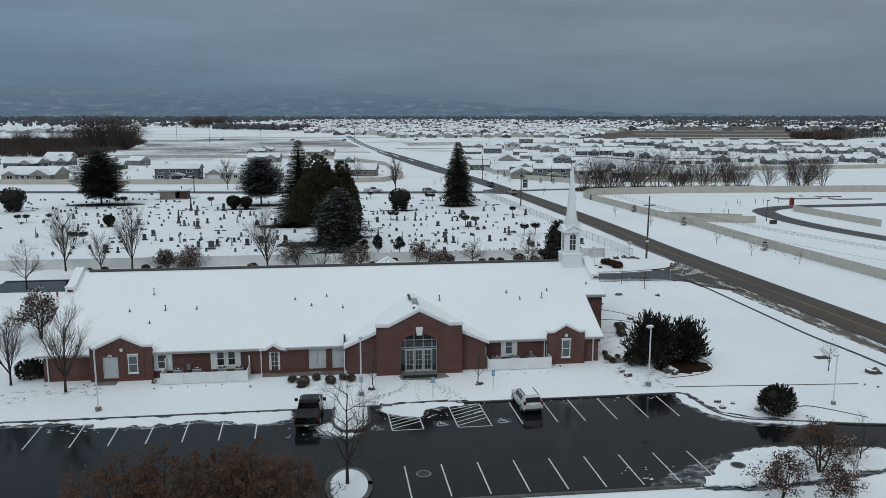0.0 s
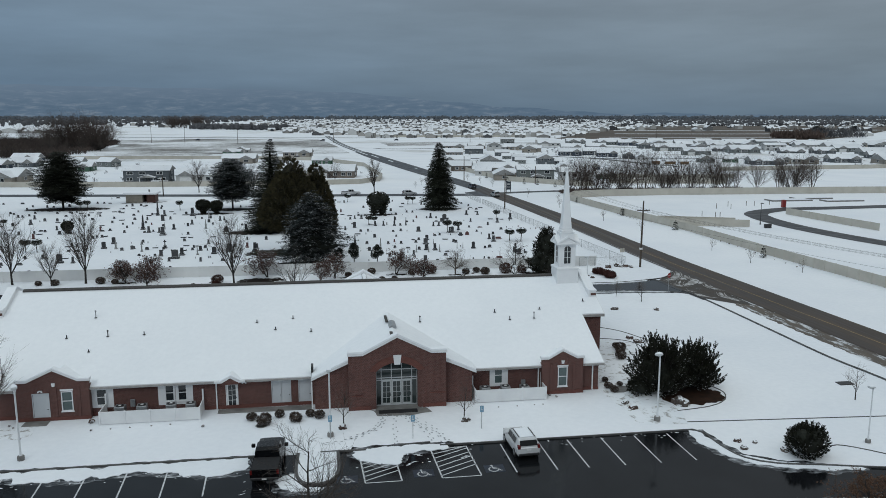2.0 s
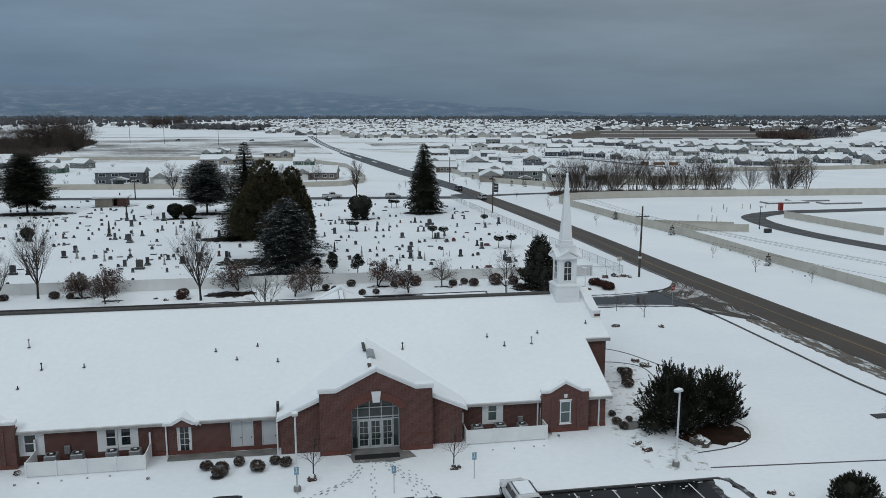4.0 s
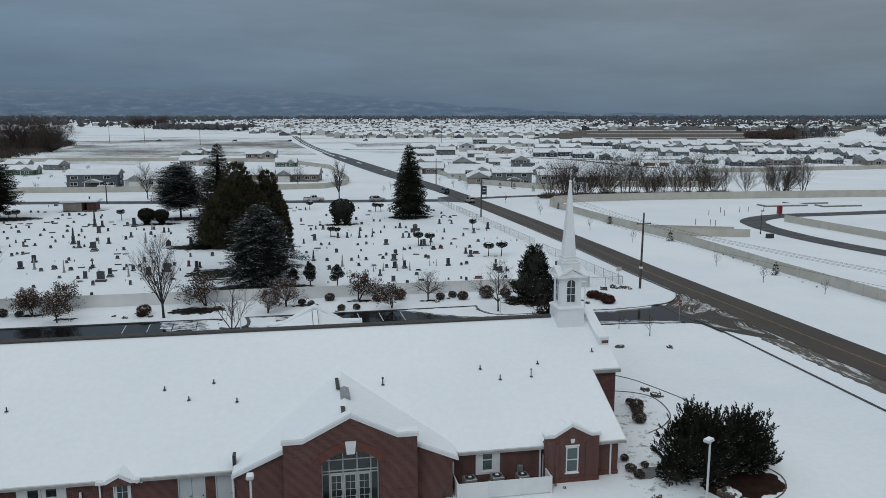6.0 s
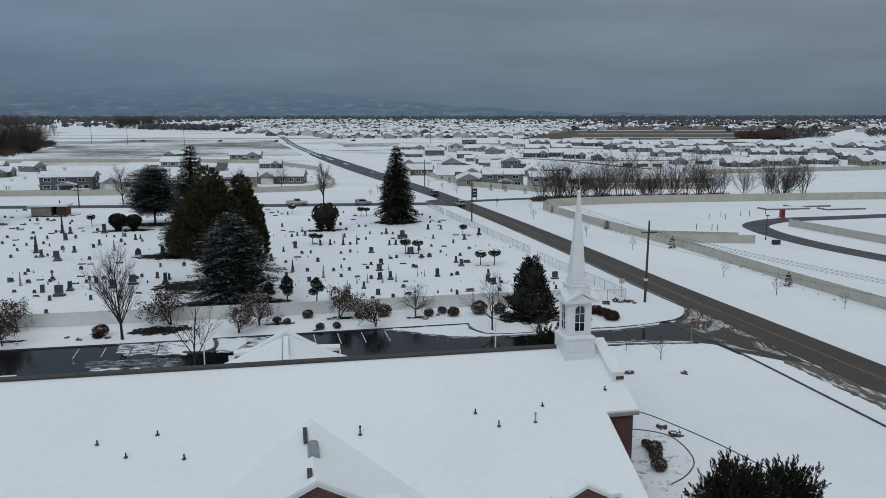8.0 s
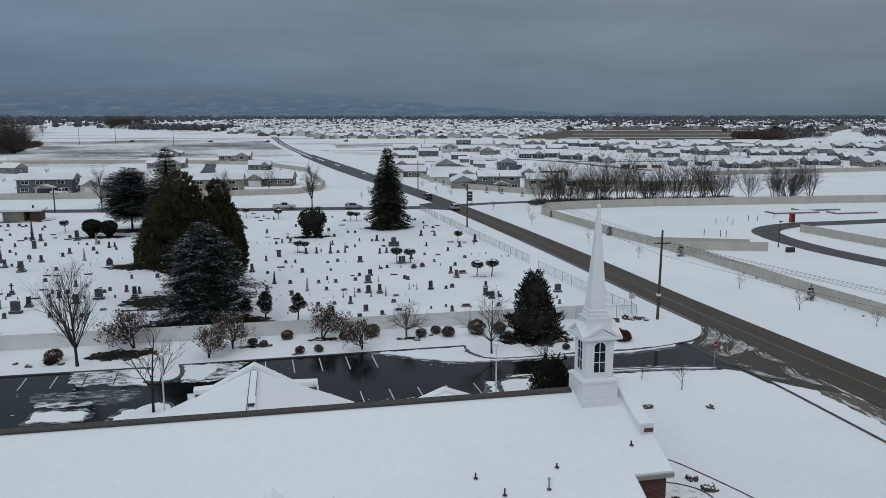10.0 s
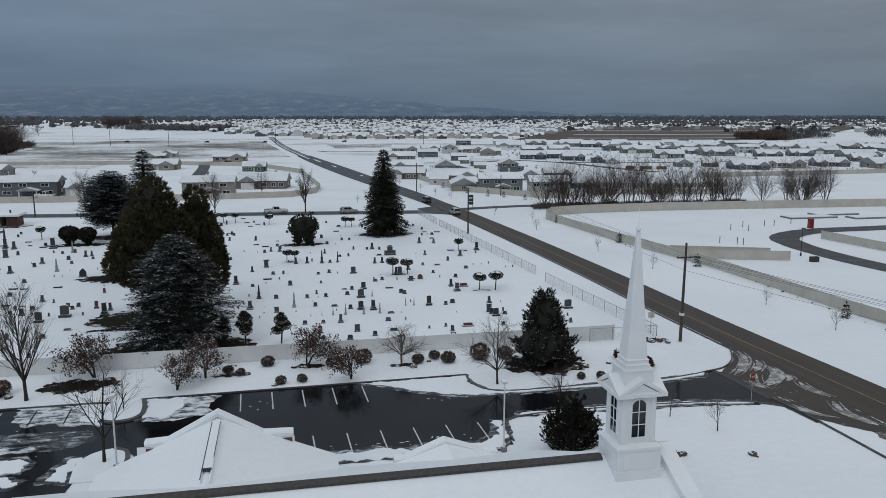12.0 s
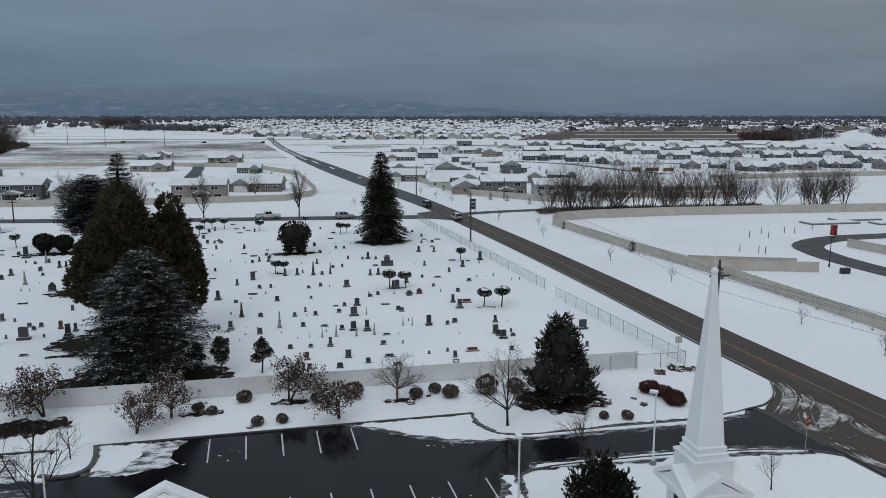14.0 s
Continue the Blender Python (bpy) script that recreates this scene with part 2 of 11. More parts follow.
def make_brick(name, a, b2, mortar, axis="both"):
    m, n, l, b = material(name, 0.82, 0, 0.3)
    v = n.new("ShaderNodeSeparateXYZ")
    l.new(position(n), v.inputs[0])
    s = n.new("ShaderNodeMath")
    l.new(v.outputs["X"], s.inputs[0])
    l.new(v.outputs["Y"], s.inputs[1])
    cb = n.new("ShaderNodeCombineXYZ")
    l.new(s.outputs[0], cb.inputs["X"])
    l.new(v.outputs["Z"], cb.inputs["Y"])
    t = n.new("ShaderNodeTexBrick")
    for k, x in (("Scale", 1.0), ("Brick Width", 0.21), ("Row Height", 0.075), ("Mortar Size", 0.006), ("Bias", 0.0)):
        t.inputs[k].default_value = x
    t.inputs["Color1"].default_value, t.inputs["Color2"].default_value, t.inputs["Mortar"].default_value = (*a, 1), (*b2, 1), (*mortar, 1)
    l.new(cb.outputs[0], t.inputs["Vector"])
    w = tex_noise(n, l, position(n), 0.6, 5)
    c = mixc(n, l, 0.5, t.outputs["Color"], ramp(n, l, w, [(0.3, (0.75, 0.75, 0.76)), (0.7, (1.2, 1.2, 1.18))]), "MULTIPLY")
    l.new(c, b.inputs["Base Color"])
    inv = n.new("ShaderNodeMath")
    inv.operation, inv.inputs[0].default_value = "SUBTRACT", 1.0
    l.new(t.outputs["Fac"], inv.inputs[1])
    bump(n, l, b, inv.outputs[0], 0.5, 0.008)
    return m


BRICK = make_brick("red_brown_brick", (0.118, 0.048, 0.040), (0.074, 0.032, 0.028), (0.20, 0.14, 0.125))
BRICK_ARCH = make_brick("soldier_course_brick", (0.142, 0.052, 0.041), (0.112, 0.041, 0.033), (0.17, 0.09, 0.075))
WHITE_TRIM = grainy("white_painted_trim", (0.66, 0.67, 0.68), (0.74, 0.75, 0.76), 1.5, 0.5, world=True, bstr=0.1, speck=0.06)
WHITE_STEEPLE = grainy("white_steeple_panels", (0.74, 0.755, 0.77), (0.80, 0.81, 0.82), 0.8, 0.42, world=True, bstr=0.05, speck=0.06)
WHITE_VINYL = grainy("white_vinyl", (0.68, 0.69, 0.70), (0.76, 0.77, 0.77), 0.8, 0.4, world=True, bstr=0.05, speck=0.06)
TAN_VINYL = grainy("tan_vinyl", (0.42, 0.395, 0.345), (0.51, 0.485, 0.43), 0.4, 0.55, world=True, bstr=0.1, speck=0.06)
PALE_VINYL = grainy("pale_grey_vinyl", (0.61, 0.615, 0.61), (0.69, 0.695, 0.69), 0.5, 0.5, world=True, bstr=0.08, speck=0.06)
GUTTER = grainy("grey_gutter", (0.27, 0.26, 0.25), (0.36, 0.35, 0.34), 1.5, 0.4, world=True, bstr=0.1)
SHINGLE = grainy("dark_shingles", (0.045, 0.042, 0.040), (0.085, 0.080, 0.075), 6, 0.85, 60, 0.5, world=True)
DOOR_GREY = grainy("grey_painted_door", (0.46, 0.48, 0.50), (0.53, 0.55, 0.57), 0.9, 0.45, world=True, bstr=0.05, speck=0.06)
METAL_GREY = grainy("galvanised_metal", (0.28, 0.29, 0.30), (0.42, 0.43, 0.44), 5, 0.4, metal=0.7, bstr=0.1)
METAL_DARK = grainy("dark_metal", (0.03, 0.03, 0.032), (0.06, 0.06, 0.062), 5, 0.45, metal=0.4, bstr=0.1)
POLE_WHITE = grainy("pale_painted_steel", (0.62, 0.64, 0.66), (0.72, 0.74, 0.75), 3, 0.4, bstr=0.05, speck=0.06)
RUBBER = grainy("black_rubber", (0.012, 0.012, 0.012), (0.03, 0.03, 0.03), 8, 0.8)
MAT_BLACK = grainy("black_door_mat", (0.010, 0.010, 0.011), (0.022, 0.022, 0.024), 8, 0.9)
BARK = grainy("grey_brown_bark", (0.035, 0.028, 0.024), (0.085, 0.07, 0.06), 3, 0.9, 25, 0.6, 0.02)
BARK_PALE = grainy("pale_twig_bark", (0.075, 0.062, 0.054), (0.15, 0.125, 0.108), 3, 0.9, 25, 0.5, 0.02)
BARK_DARK = grainy("dark_wet_bark", (0.016, 0.014, 0.013), (0.04, 0.034, 0.03), 3, 0.85, 25, 0.6, 0.02)
WOOD_POLE = grainy("weathered_pole_wood", (0.045, 0.035, 0.028), (0.10, 0.08, 0.062), 2, 0.85, 30, 0.5, 0.01)
MULCH = make_asphalt("dark_mulch_with_snow_specks", (0.007, 0.0055, 0.0045), (0.024, 0.016, 0.012), (0.8, 0.95), 0.9, 1.5, 0.1)
MULCH_SNOWY = make_asphalt("mulch_half_under_snow", (0.008, 0.0065, 0.0055), (0.030, 0.022, 0.017), (0.8, 0.95), 1.75, 1.5, 0.1)
MULCH_GREEN = make_asphalt("wet_grass_and_litter", (0.008, 0.0085, 0.0045), (0.028, 0.029, 0.013), (0.8, 0.95), 0.8, 1.5, 0.1)
MULCH_BROWN = make_asphalt("reddish_bark_mulch", (0.014, 0.0085, 0.006), (0.045, 0.024, 0.016), (0.8, 0.95), 0.5, 1.5, 0.1)


def make_slush(name, lift=0.0):
    """Half-melted snow smeared over wet asphalt, from thin film to thick crumbs."""
    m, n, l, b = material(name, 0.3, 0, 0.25)
    v = position(n)
    mp = n.new("ShaderNodeMapping")
    mp.inputs["Scale"].default_value = (0.7, 1.6, 1.0)
    l.new(v, mp.inputs[0])
    a = tex_noise(n, l, mp.outputs[0], 1.1, 9, 0.66)
    l.new(ramp(n, l, a, [(0.40 - lift, (0.009, 0.0095, 0.011)), (0.50 - lift, (0.045, 0.048, 0.052)), (0.58 - lift, (0.22, 0.23, 0.245)), (0.68 - lift, (0.70, 0.73, 0.76))]), b.inputs["Base Color"])
    l.new(maprange(n, l, a, 0.4, 0.6, 0.10, 0.6), b.inputs["Roughness"])
    bump(n, l, b, a, 0.3, 0.03)
    return m


SLUSH = make_slush("slush_over_asphalt")
SLUSH_THICK = make_slush("thick_slush_over_asphalt", 0.13)
ROCK = snowed("landscape_rock_with_snow", (0.045, 0.037, 0.033), (0.13, 0.105, 0.09), 3, 0.30, 0.2, 12)
ROCK_RED = snowed("reddish_rock_with_snow", (0.045, 0.030, 0.026), (0.12, 0.078, 0.066), 3, 0.30, 0.2, 12)


def make_glass(name, tint, rough=0.04):
    m, n, l, b = material(name, rough, 0, 0.6)
    v = position(n)
    c = ramp(n, l, tex_noise(n, l, v, 0.7, 3), [(0.3, tuple(k * 0.6 for k in tint)), (0.7, tint)])
    l.new(c, b.inputs["Base Color"])
    return m


GLASS_DARK = make_glass("dark_window_glass", (0.018, 0.024, 0.028))
# lighter teal base carries a painted share of the sky's reflection
GLASS_HALL = make_glass("entrance_glass_with_sky_tint", (0.030, 0.042, 0.042), 0.05)
DOOR_FRAME = grainy("pale_grey_door_frames", (0.42, 0.44, 0.45), (0.50, 0.52, 0.53), 1.5, 0.45, world=True, bstr=0.05, speck=0.06)
GLASS_BLIND = make_glass("window_glass_before_blinds", (0.10, 0.14, 0.14), 0.15)
GLASS_CAR = make_glass("tinted_car_glass", (0.008, 0.009, 0.011), 0.03)
GLASS_CAR.node_tree.nodes["Principled BSDF"].inputs["Specular IOR Level"].default_value = 0.2


# ---- building helpers ----
def part(name, bm, mat, parent=None, label="", smooth=False):
    """Links a bmesh as one mesh object under a thing or a part."""
    me = bpy.data.meshes.new(name)
    bm.to_mesh(me)
    bm.free()
    if smooth:
        for p in me.polygons:
            p.use_smooth = True
    for k in (mat if isinstance(mat, (list, tuple)) else [mat]):
        me.materials.append(k)
    ob = new(name, me)
    if parent is not None:
        ob.parent = parent
    if label:
        ob["label"] = label
    return ob


def pydata(name, verts, faces, mat, parent=None, label="", smooth=False):
    me = bpy.data.meshes.new(name)
    me.from_pydata(verts, [], faces)
    me.update()
    if smooth:
        for p in me.polygons:
            p.use_smooth = True
    me.materials.append(mat)
    ob = new(name, me)
    if parent is not None:
        ob.parent = parent
    if label:
        ob["label"] = label
    return ob


def thing(name, at, label, category, group="", rz=0.0, kind=""):
    ob = new(name)
    ob.empty_display_size = 0.3
    ob.matrix_basis = pose(at[0], at[1], at[2] if len(at) > 2 else 0, 0, 0, rz)
    return tagged(ob, label, category, group, kind)


def box(bm, x0, x1, y0, y1, z0, z1, m=None):
    v = [bm.verts.new((x, y, z)) for z in (z0, z1) for y in (y0, y1) for x in (x0, x1)]
    if m is not None:
        for k in v:
            k.co = m @ k.co
    for f in ((0, 2, 3, 1), (4, 5, 7, 6), (0, 1, 5, 4), (2, 6, 7, 3), (0, 4, 6, 2), (1, 3, 7, 5)):
        bm.faces.new([v[i] for i in f])
    return v


def boxes(*rows):
    bm = bmesh.new()
    for r in rows:
        box(bm, *r)
    return bm


def bevelled(bm, w, seg=1):
    bmesh.ops.bevel(bm, geom=bm.edges[:], offset=w, segments=seg, affect="EDGES", clamp_overlap=True)
    return bm


def prism_y(bm, pts, y0, y1):
    """An outline in x and z, drawn out along y."""
    a = [bm.verts.new((x, y0, z)) for x, z in pts]
    b = [bm.verts.new((x, y1, z)) for x, z in pts]
    bm.faces.new(a)
    bm.faces.new(b[::-1])
    for i in range(len(pts)):
        j = (i + 1) % len(pts)
        bm.faces.new((a[j], a[i], b[i], b[j]))


def prism_x(bm, pts, x0, x1):
    """An outline in y and z, drawn out along x."""
    a = [bm.verts.new((x0, y, z)) for y, z in pts]
    b = [bm.verts.new((x1, y, z)) for y, z in pts]
    bm.faces.new(a[::-1])
    bm.faces.new(b)
    for i in range(len(pts)):
        j = (i + 1) % len(pts)
        bm.faces.new((a[i], a[j], b[j], b[i]))


def prism_z(bm, pts, z0, z1):
    a = [bm.verts.new((x, y, z0)) for x, y in pts]
    b = [bm.verts.new((x, y, z1)) for x, y in pts]
    bm.faces.new(a[::-1])
    bm.faces.new(b)
    for i in range(len(pts)):
        j = (i + 1) % len(pts)
        bm.faces.new((a[i], a[j], b[j], b[i]))


def ring(bm, c, ax, r, n):
    ax = Vector(ax).normalized()
    u = ax.orthogonal().normalized()
    w = ax.cross(u)
    return [bm.verts.new(Vector(c) + (u * math.cos(2 * math.pi * k / n) + w * math.sin(2 * math.pi * k / n)) * r) for k in range(n)]


def tube(bm, pts, radii, n=6, cap=True):
    """A tapered tube along a line of points."""
    pts = [Vector(p) for p in pts]
    rings = []
    for i, p in enumerate(pts):
        d = pts[min(i + 1, len(pts) - 1)] - pts[max(i - 1, 0)]
        ax = d.normalized() if d.length > 1e-6 else Vector((0, 0, 1))
        ref = Vector((1, 0, 0)) if abs(ax.x) < 0.8 else Vector((0, 1, 0))
        u = ax.cross(ref).normalized()
        w = ax.cross(u)
        rings.append([bm.verts.new(p + (u * math.cos(2 * math.pi * k / n) + w * math.sin(2 * math.pi * k / n)) * radii[i]) for k in range(n)])
    for a, b in zip(rings, rings[1:]):
        for k in range(n):
            bm.faces.new((a[k], a[(k + 1) % n], b[(k + 1) % n], b[k]))
    if cap:
        bm.faces.new(rings[0][::-1])
        bm.faces.new(rings[-1])


def turned(bm, profile, n=12, at=(0, 0, 0)):
    """A body turned about z from rows of radius and height."""
    rows = [[bm.verts.new((at[0] + r * math.cos(2 * math.pi * k / n), at[1] + r * math.sin(2 * math.pi * k / n), at[2] + z)) for k in range(n)] for r, z in profile]
    for a, b in zip(rows, rows[1:]):
        for k in range(n):
            bm.faces.new((a[k], a[(k + 1) % n], b[(k + 1) % n], b[k]))
    bm.faces.new(rows[0][::-1])
    bm.faces.new(rows[-1])


def wall_rows(x0, x1, z0, z1, y0, y1, holes):
    """A wall along x with square openings, as blocks that butt end to end. holes: x0, x1, z0, z1."""
    bm = bmesh.new()
    holes = sorted(holes)
    x = x0
    for a, b, c, d in holes:
        if a > x:
            box(bm, x, a, y0, y1, z0, z1)
        if c > z0:
            box(bm, a, b, y0, y1, z0, c)
        if d < z1:
            box(bm, a, b, y0, y1, d, z1)
        x = b
    if x < x1:
        box(bm, x, x1, y0, y1, z0, z1)
    return bm


def rough_outline(pts, step=0.6, amp=0.25, seed=0, closed=True):
    """An outline walked in short steps and made uneven."""
    out = []
    n = len(pts)
    for i in range(n if closed else n - 1):
        a, b = Vector(pts[i][:2]), Vector(pts[(i + 1) % n][:2])
        k = max(1, int((b - a).length / step))
        nn = Vector((-(b - a).y, (b - a).x)).normalized()
        for j in range(k):
            p = a.lerp(b, j / k)
            q = noise.fractal(Vector((p.x * 0.9 + seed * 13.1, p.y * 0.9, seed)), 0.7, 2.2, 6) * amp
            out.append((p.x + nn.x * q, p.y + nn.y * q))
    return out


def sheet(name, pts, z, mat, thick=0.0, kind="structure", label="", category=""):
    """A flat piece of ground with its own outline, with a rim down to the ground where it is thick."""
    n = len(pts)
    co, _, tris, *_ = delaunay_2d_cdt([Vector(p[:2]) for p in pts], [(i, (i + 1) % n) for i in range(n)], [list(range(n))], 1, 1e-5)
    V = [(p.x, p.y, z) for p in co]
    F = []
    for f in tris:
        (ax, ay), (bx, by), (cx, cy) = (co[i] for i in f[:3])
        F.append(tuple(f) if (bx - ax) * (cy - ay) - (by - ay) * (cx - ax) > 0 else tuple(f)[::-1])
    if thick:
        k = len(V)
        V += [(p[0], p[1], z) for p in pts] + [(p[0], p[1], z - thick - 0.03) for p in pts]
        ccw = sum(pts[i][0] * pts[(i + 1) % n][1] - pts[(i + 1) % n][0] * pts[i][1] for i in range(n)) > 0
        for i in range(n):
            j = (i + 1) % n
            q = (k + i, k + n + i, k + n + j, k + j)
            F.append(q if ccw else q[::-1])
    return tagged(pydata(name, V, F, mat), label, category, kind=kind)


def strip(line, half, taper=None):
    """Left and right edges of a band along a line."""
    L, R = [], []
    for i, p in enumerate(line):
        a, b = Vector(line[max(i - 1, 0)]), Vector(line[min(i + 1, len(line) - 1)])
        d = (b - a).normalized()
        n = Vector((-d.y, d.x))
        h = half if taper is None else taper[i]
        L.append((p[0] + n.x * h, p[1] + n.y * h))
        R.append((p[0] - n.x * h, p[1] - n.y * h))
    return L, R


def spline(pts, step=3.0):
    """A smooth line through points."""
    P = [Vector(p) for p in pts]
    out = []
    for i in range(len(P) - 1):
        a, b, c, d = P[max(i - 1, 0)], P[i], P[i + 1], P[min(i + 2, len(P) - 1)]
        k = max(1, int((c - b).length / step))
        for j in range(k):
            t = j / k
            out.append(tuple(0.5 * (2 * b + (c - a) * t + (2 * a - 5 * b + 4 * c - d) * t * t + (3 * b - a - 3 * c + d) * t ** 3)))
    out.append(tuple(P[-1]))
    return out


def band(name, line, half, z, mat, kind="structure", thick=0.0, label="", category=""):
    bm = bmesh.new()
    L, R = strip(line, half)
    a = [bm.verts.new((*p, z)) for p in L]
    b = [bm.verts.new((*p, z)) for p in R]
    if thick:
        c = [bm.verts.new((*p, z - thick)) for p in L]
        d = [bm.verts.new((*p, z - thick)) for p in R]
    for i in range(len(line) - 1):
        bm.faces.new((b[i], b[i + 1], a[i + 1], a[i]))
        if thick:
            bm.faces.new((a[i], a[i + 1], c[i + 1], c[i]))
            bm.faces.new((d[i], d[i + 1], b[i + 1], b[i]))
    if thick:
        bm.faces.new((a[0], c[0], d[0], b[0]))
        bm.faces.new((b[-1], d[-1], c[-1], a[-1]))
    return tagged(part(name, bm, mat), label, category, kind=kind)


def each(name, rows, mat, parent, label=""):
    """One part for every block."""
    for r in rows:
        part(name, boxes(r), mat, parent, label)

# ---- ground, lots and roads ----
bm = bmesh.new()
bmesh.ops.create_grid(bm, x_segments=40, y_segments=40, size=4600)
tagged(part("ground", bm, SNOW_FIELD), "flat snow-covered ground reaching to the horizon", "ground", kind="structure")

FRONT_KERB = -10.25
front_lot = [(-75, FRONT_KERB), (-11.9, FRONT_KERB), (23.6, FRONT_KERB), (24.4, -12.0)] + spline([(24.4, -12.0), (24.6, -15.0), (26.6, -16.9), (30, -17.7), (38, -19.6), (50, -21.0)], 1.0)[1:] + \
    [(50, -26.5), (36, -24.6), (26, -24.2), (21, -25.5), (18.5, -27.9), (-75, -27.2)]
sheet("parking_lot", front_lot, 0.03, ASPHALT_WET, label="wet black asphalt parking lot before the church", category="parking lot")
band("kerb", [(-75, FRONT_KERB), (-11.0, FRONT_KERB)], 0.07, 0.16, KERB, thick=0.16)
band("kerb", [(-6.7, FRONT_KERB), (-3.2, FRONT_KERB)], 0.09, 0.16, KERB, thick=0.16)
band("kerb", [(-0.5, -9.7), (1.9, -9.55)], 0.09, 0.13, KERB, thick=0.13)
band("kerb", [(2.6, FRONT_KERB + 0.05)] + [(5.5, FRONT_KERB), (23.6, FRONT_KERB)] + spline([(23.6, FRONT_KERB), (24.2, -11.0), (24.4, -13.5), (25.1, -15.8), (27.0, -17.1), (30, -17.8), (38, -19.6), (50, -21.0)], 0.8), 0.07, 0.15, KERB, thick=0.15)
# planted tongue between the pickup's stall and the marked stalls
tongue = [(-8.35, FRONT_KERB)] + spline([(-8.35, FRONT_KERB), (-8.4, -13.5), (-7.9, -15.1), (-6.9, -15.5), (-5.9, -15.1), (-5.35, -13.5), (-5.35, FRONT_KERB)], 0.5)
band("kerb", tongue, 0.12, 0.17, KERB, thick=0.17)
sheet("snow_island", [(x, y) for x, y in tongue], 0.14, SNOW, label="snowy planted tongue in the parking lot", category="island", thick=0.14)
isle = [(-7.1 + 1.5 * math.cos(a), -25.2 + 2.7 * math.sin(a)) for a in [2 * math.pi * k / 36 for k in range(36)]]
band("kerb", isle + isle[:2], 0.16, 0.17, KERB, thick=0.17)
sheet("snow_island", [(-7.1 + (x + 7.1) * 0.9, -25.2 + (y + 25.2) * 0.94) for x, y in isle], 0.16, SNOW, thick=0.16, label="oval snowy tree island in the parking lot", category="island")
band("kerb", [(-75, -27.6), (18.2, -28.1)] + spline([(18.2, -28.1), (20.2, -27.4), (21.4, -25.9), (23.6, -24.4), (27, -24.1), (36, -24.6), (50, -26.5)], 1.0), 0.1, 0.16, KERB, thick=0.16)

def spread(pts, d):
    """An outline pushed outwards."""
    n = len(pts)
    area = sum(pts[i][0] * pts[(i + 1) % n][1] - pts[(i + 1) % n][0] * pts[i][1] for i in range(n))
    s = 1 if area > 0 else -1
    out = []
    for i in range(n):
        a, b, c = Vector(pts[i - 1]), Vector(pts[i]), Vector(pts[(i + 1) % n])
        t = ((b - a).normalized() + (c - b).normalized())
        t = t.normalized() if t.length > 1e-3 else (b - a).normalized()
        out.append((b.x + s * t.y * d, b.y - s * t.x * d))
    return out


# stall lines
LINES = []
for x in (-32.6, -29.1, -26.2, -23.35, -20.55, -17.7, -14.85):
    LINES.append(((x, -11.3), (x + 0.25, -16.0)))
for x in (7.35, 10.4, 12.8, 15.6, 18.4, 21.2):
    LINES.append(((x, FRONT_KERB - 0.35), (x + 0.15, -15.6)))
for k in range(9):
    LINES.append(((-3.0 + 2.74 * k, -22.4), (-2.85 + 2.74 * k, -27.4)))
for k in range(7):
    LINES.append(((-6.85 + 2.77 * k, 49.2), (-6.7 + 2.77 * k, 44.9)))
for k in range(6):
    LINES.append(((4.75 + 2.71 * k, 38.4), (4.9 + 2.71 * k, 33.6)))
LINES += [((-15.6, 48.6), (-15.4, 45.0)), ((-18.4, 48.6), (-18.2, 45.0)), ((-21.2, 48.6), (-21.0, 45.0)), ((-24.0, 48.6), (-23.8, 45.0))]
line_bm = bmesh.new()
for (ax, ay), (bx, by) in LINES:
    L, R = strip([(ax, ay), (bx, by)], 0.055)
    line_bm.faces.new([line_bm.verts.new((*p, 0.036)) for p in (R[0], R[1], L[1], L[0])])
tagged(part("stall_lines", line_bm, WHITE_LINE), "white painted stall lines on the wet asphalt", "stall line", kind="structure")


def hatched(x0, x1, y0, y1, lean, n):
    """A striped no-parking box between marked stalls."""
    bm = bmesh.new()

    def bar(a, b, h=0.055):
        L, R = strip([a, b], h)
        bm.faces.new([bm.verts.new((*p, 0.037)) for p in (R[0], R[1], L[1], L[0])])
    bar((x0, y0), (x0 + lean, y1))
    bar((x1, y0), (x1 + lean, y1))
    bar((x0 + lean, y1), (x1 + lean, y1))
    for k in range(n):
        f = (k + 0.5) / n
        ya = y0 + (y1 - y0) * f
        yb = min(ya + (y1 - y0) * -0.30, y0 + 0.02) if ya + (y1 - y0) * -0.30 > y0 else ya - (y1 - y0) * 0.30
        bar((x0 + lean * f, ya), (x1 + lean * f, yb))
    tagged(part("hatched_stall_marking", bm, WHITE_LINE), "white diagonal hatching between marked stalls", "road marking", kind="structure")


hatched(-3.75, -1.15, -11.0, -15.7, 0.25, 7)
hatched(1.75, 4.6, -10.6, -15.7, 0.25, 7)


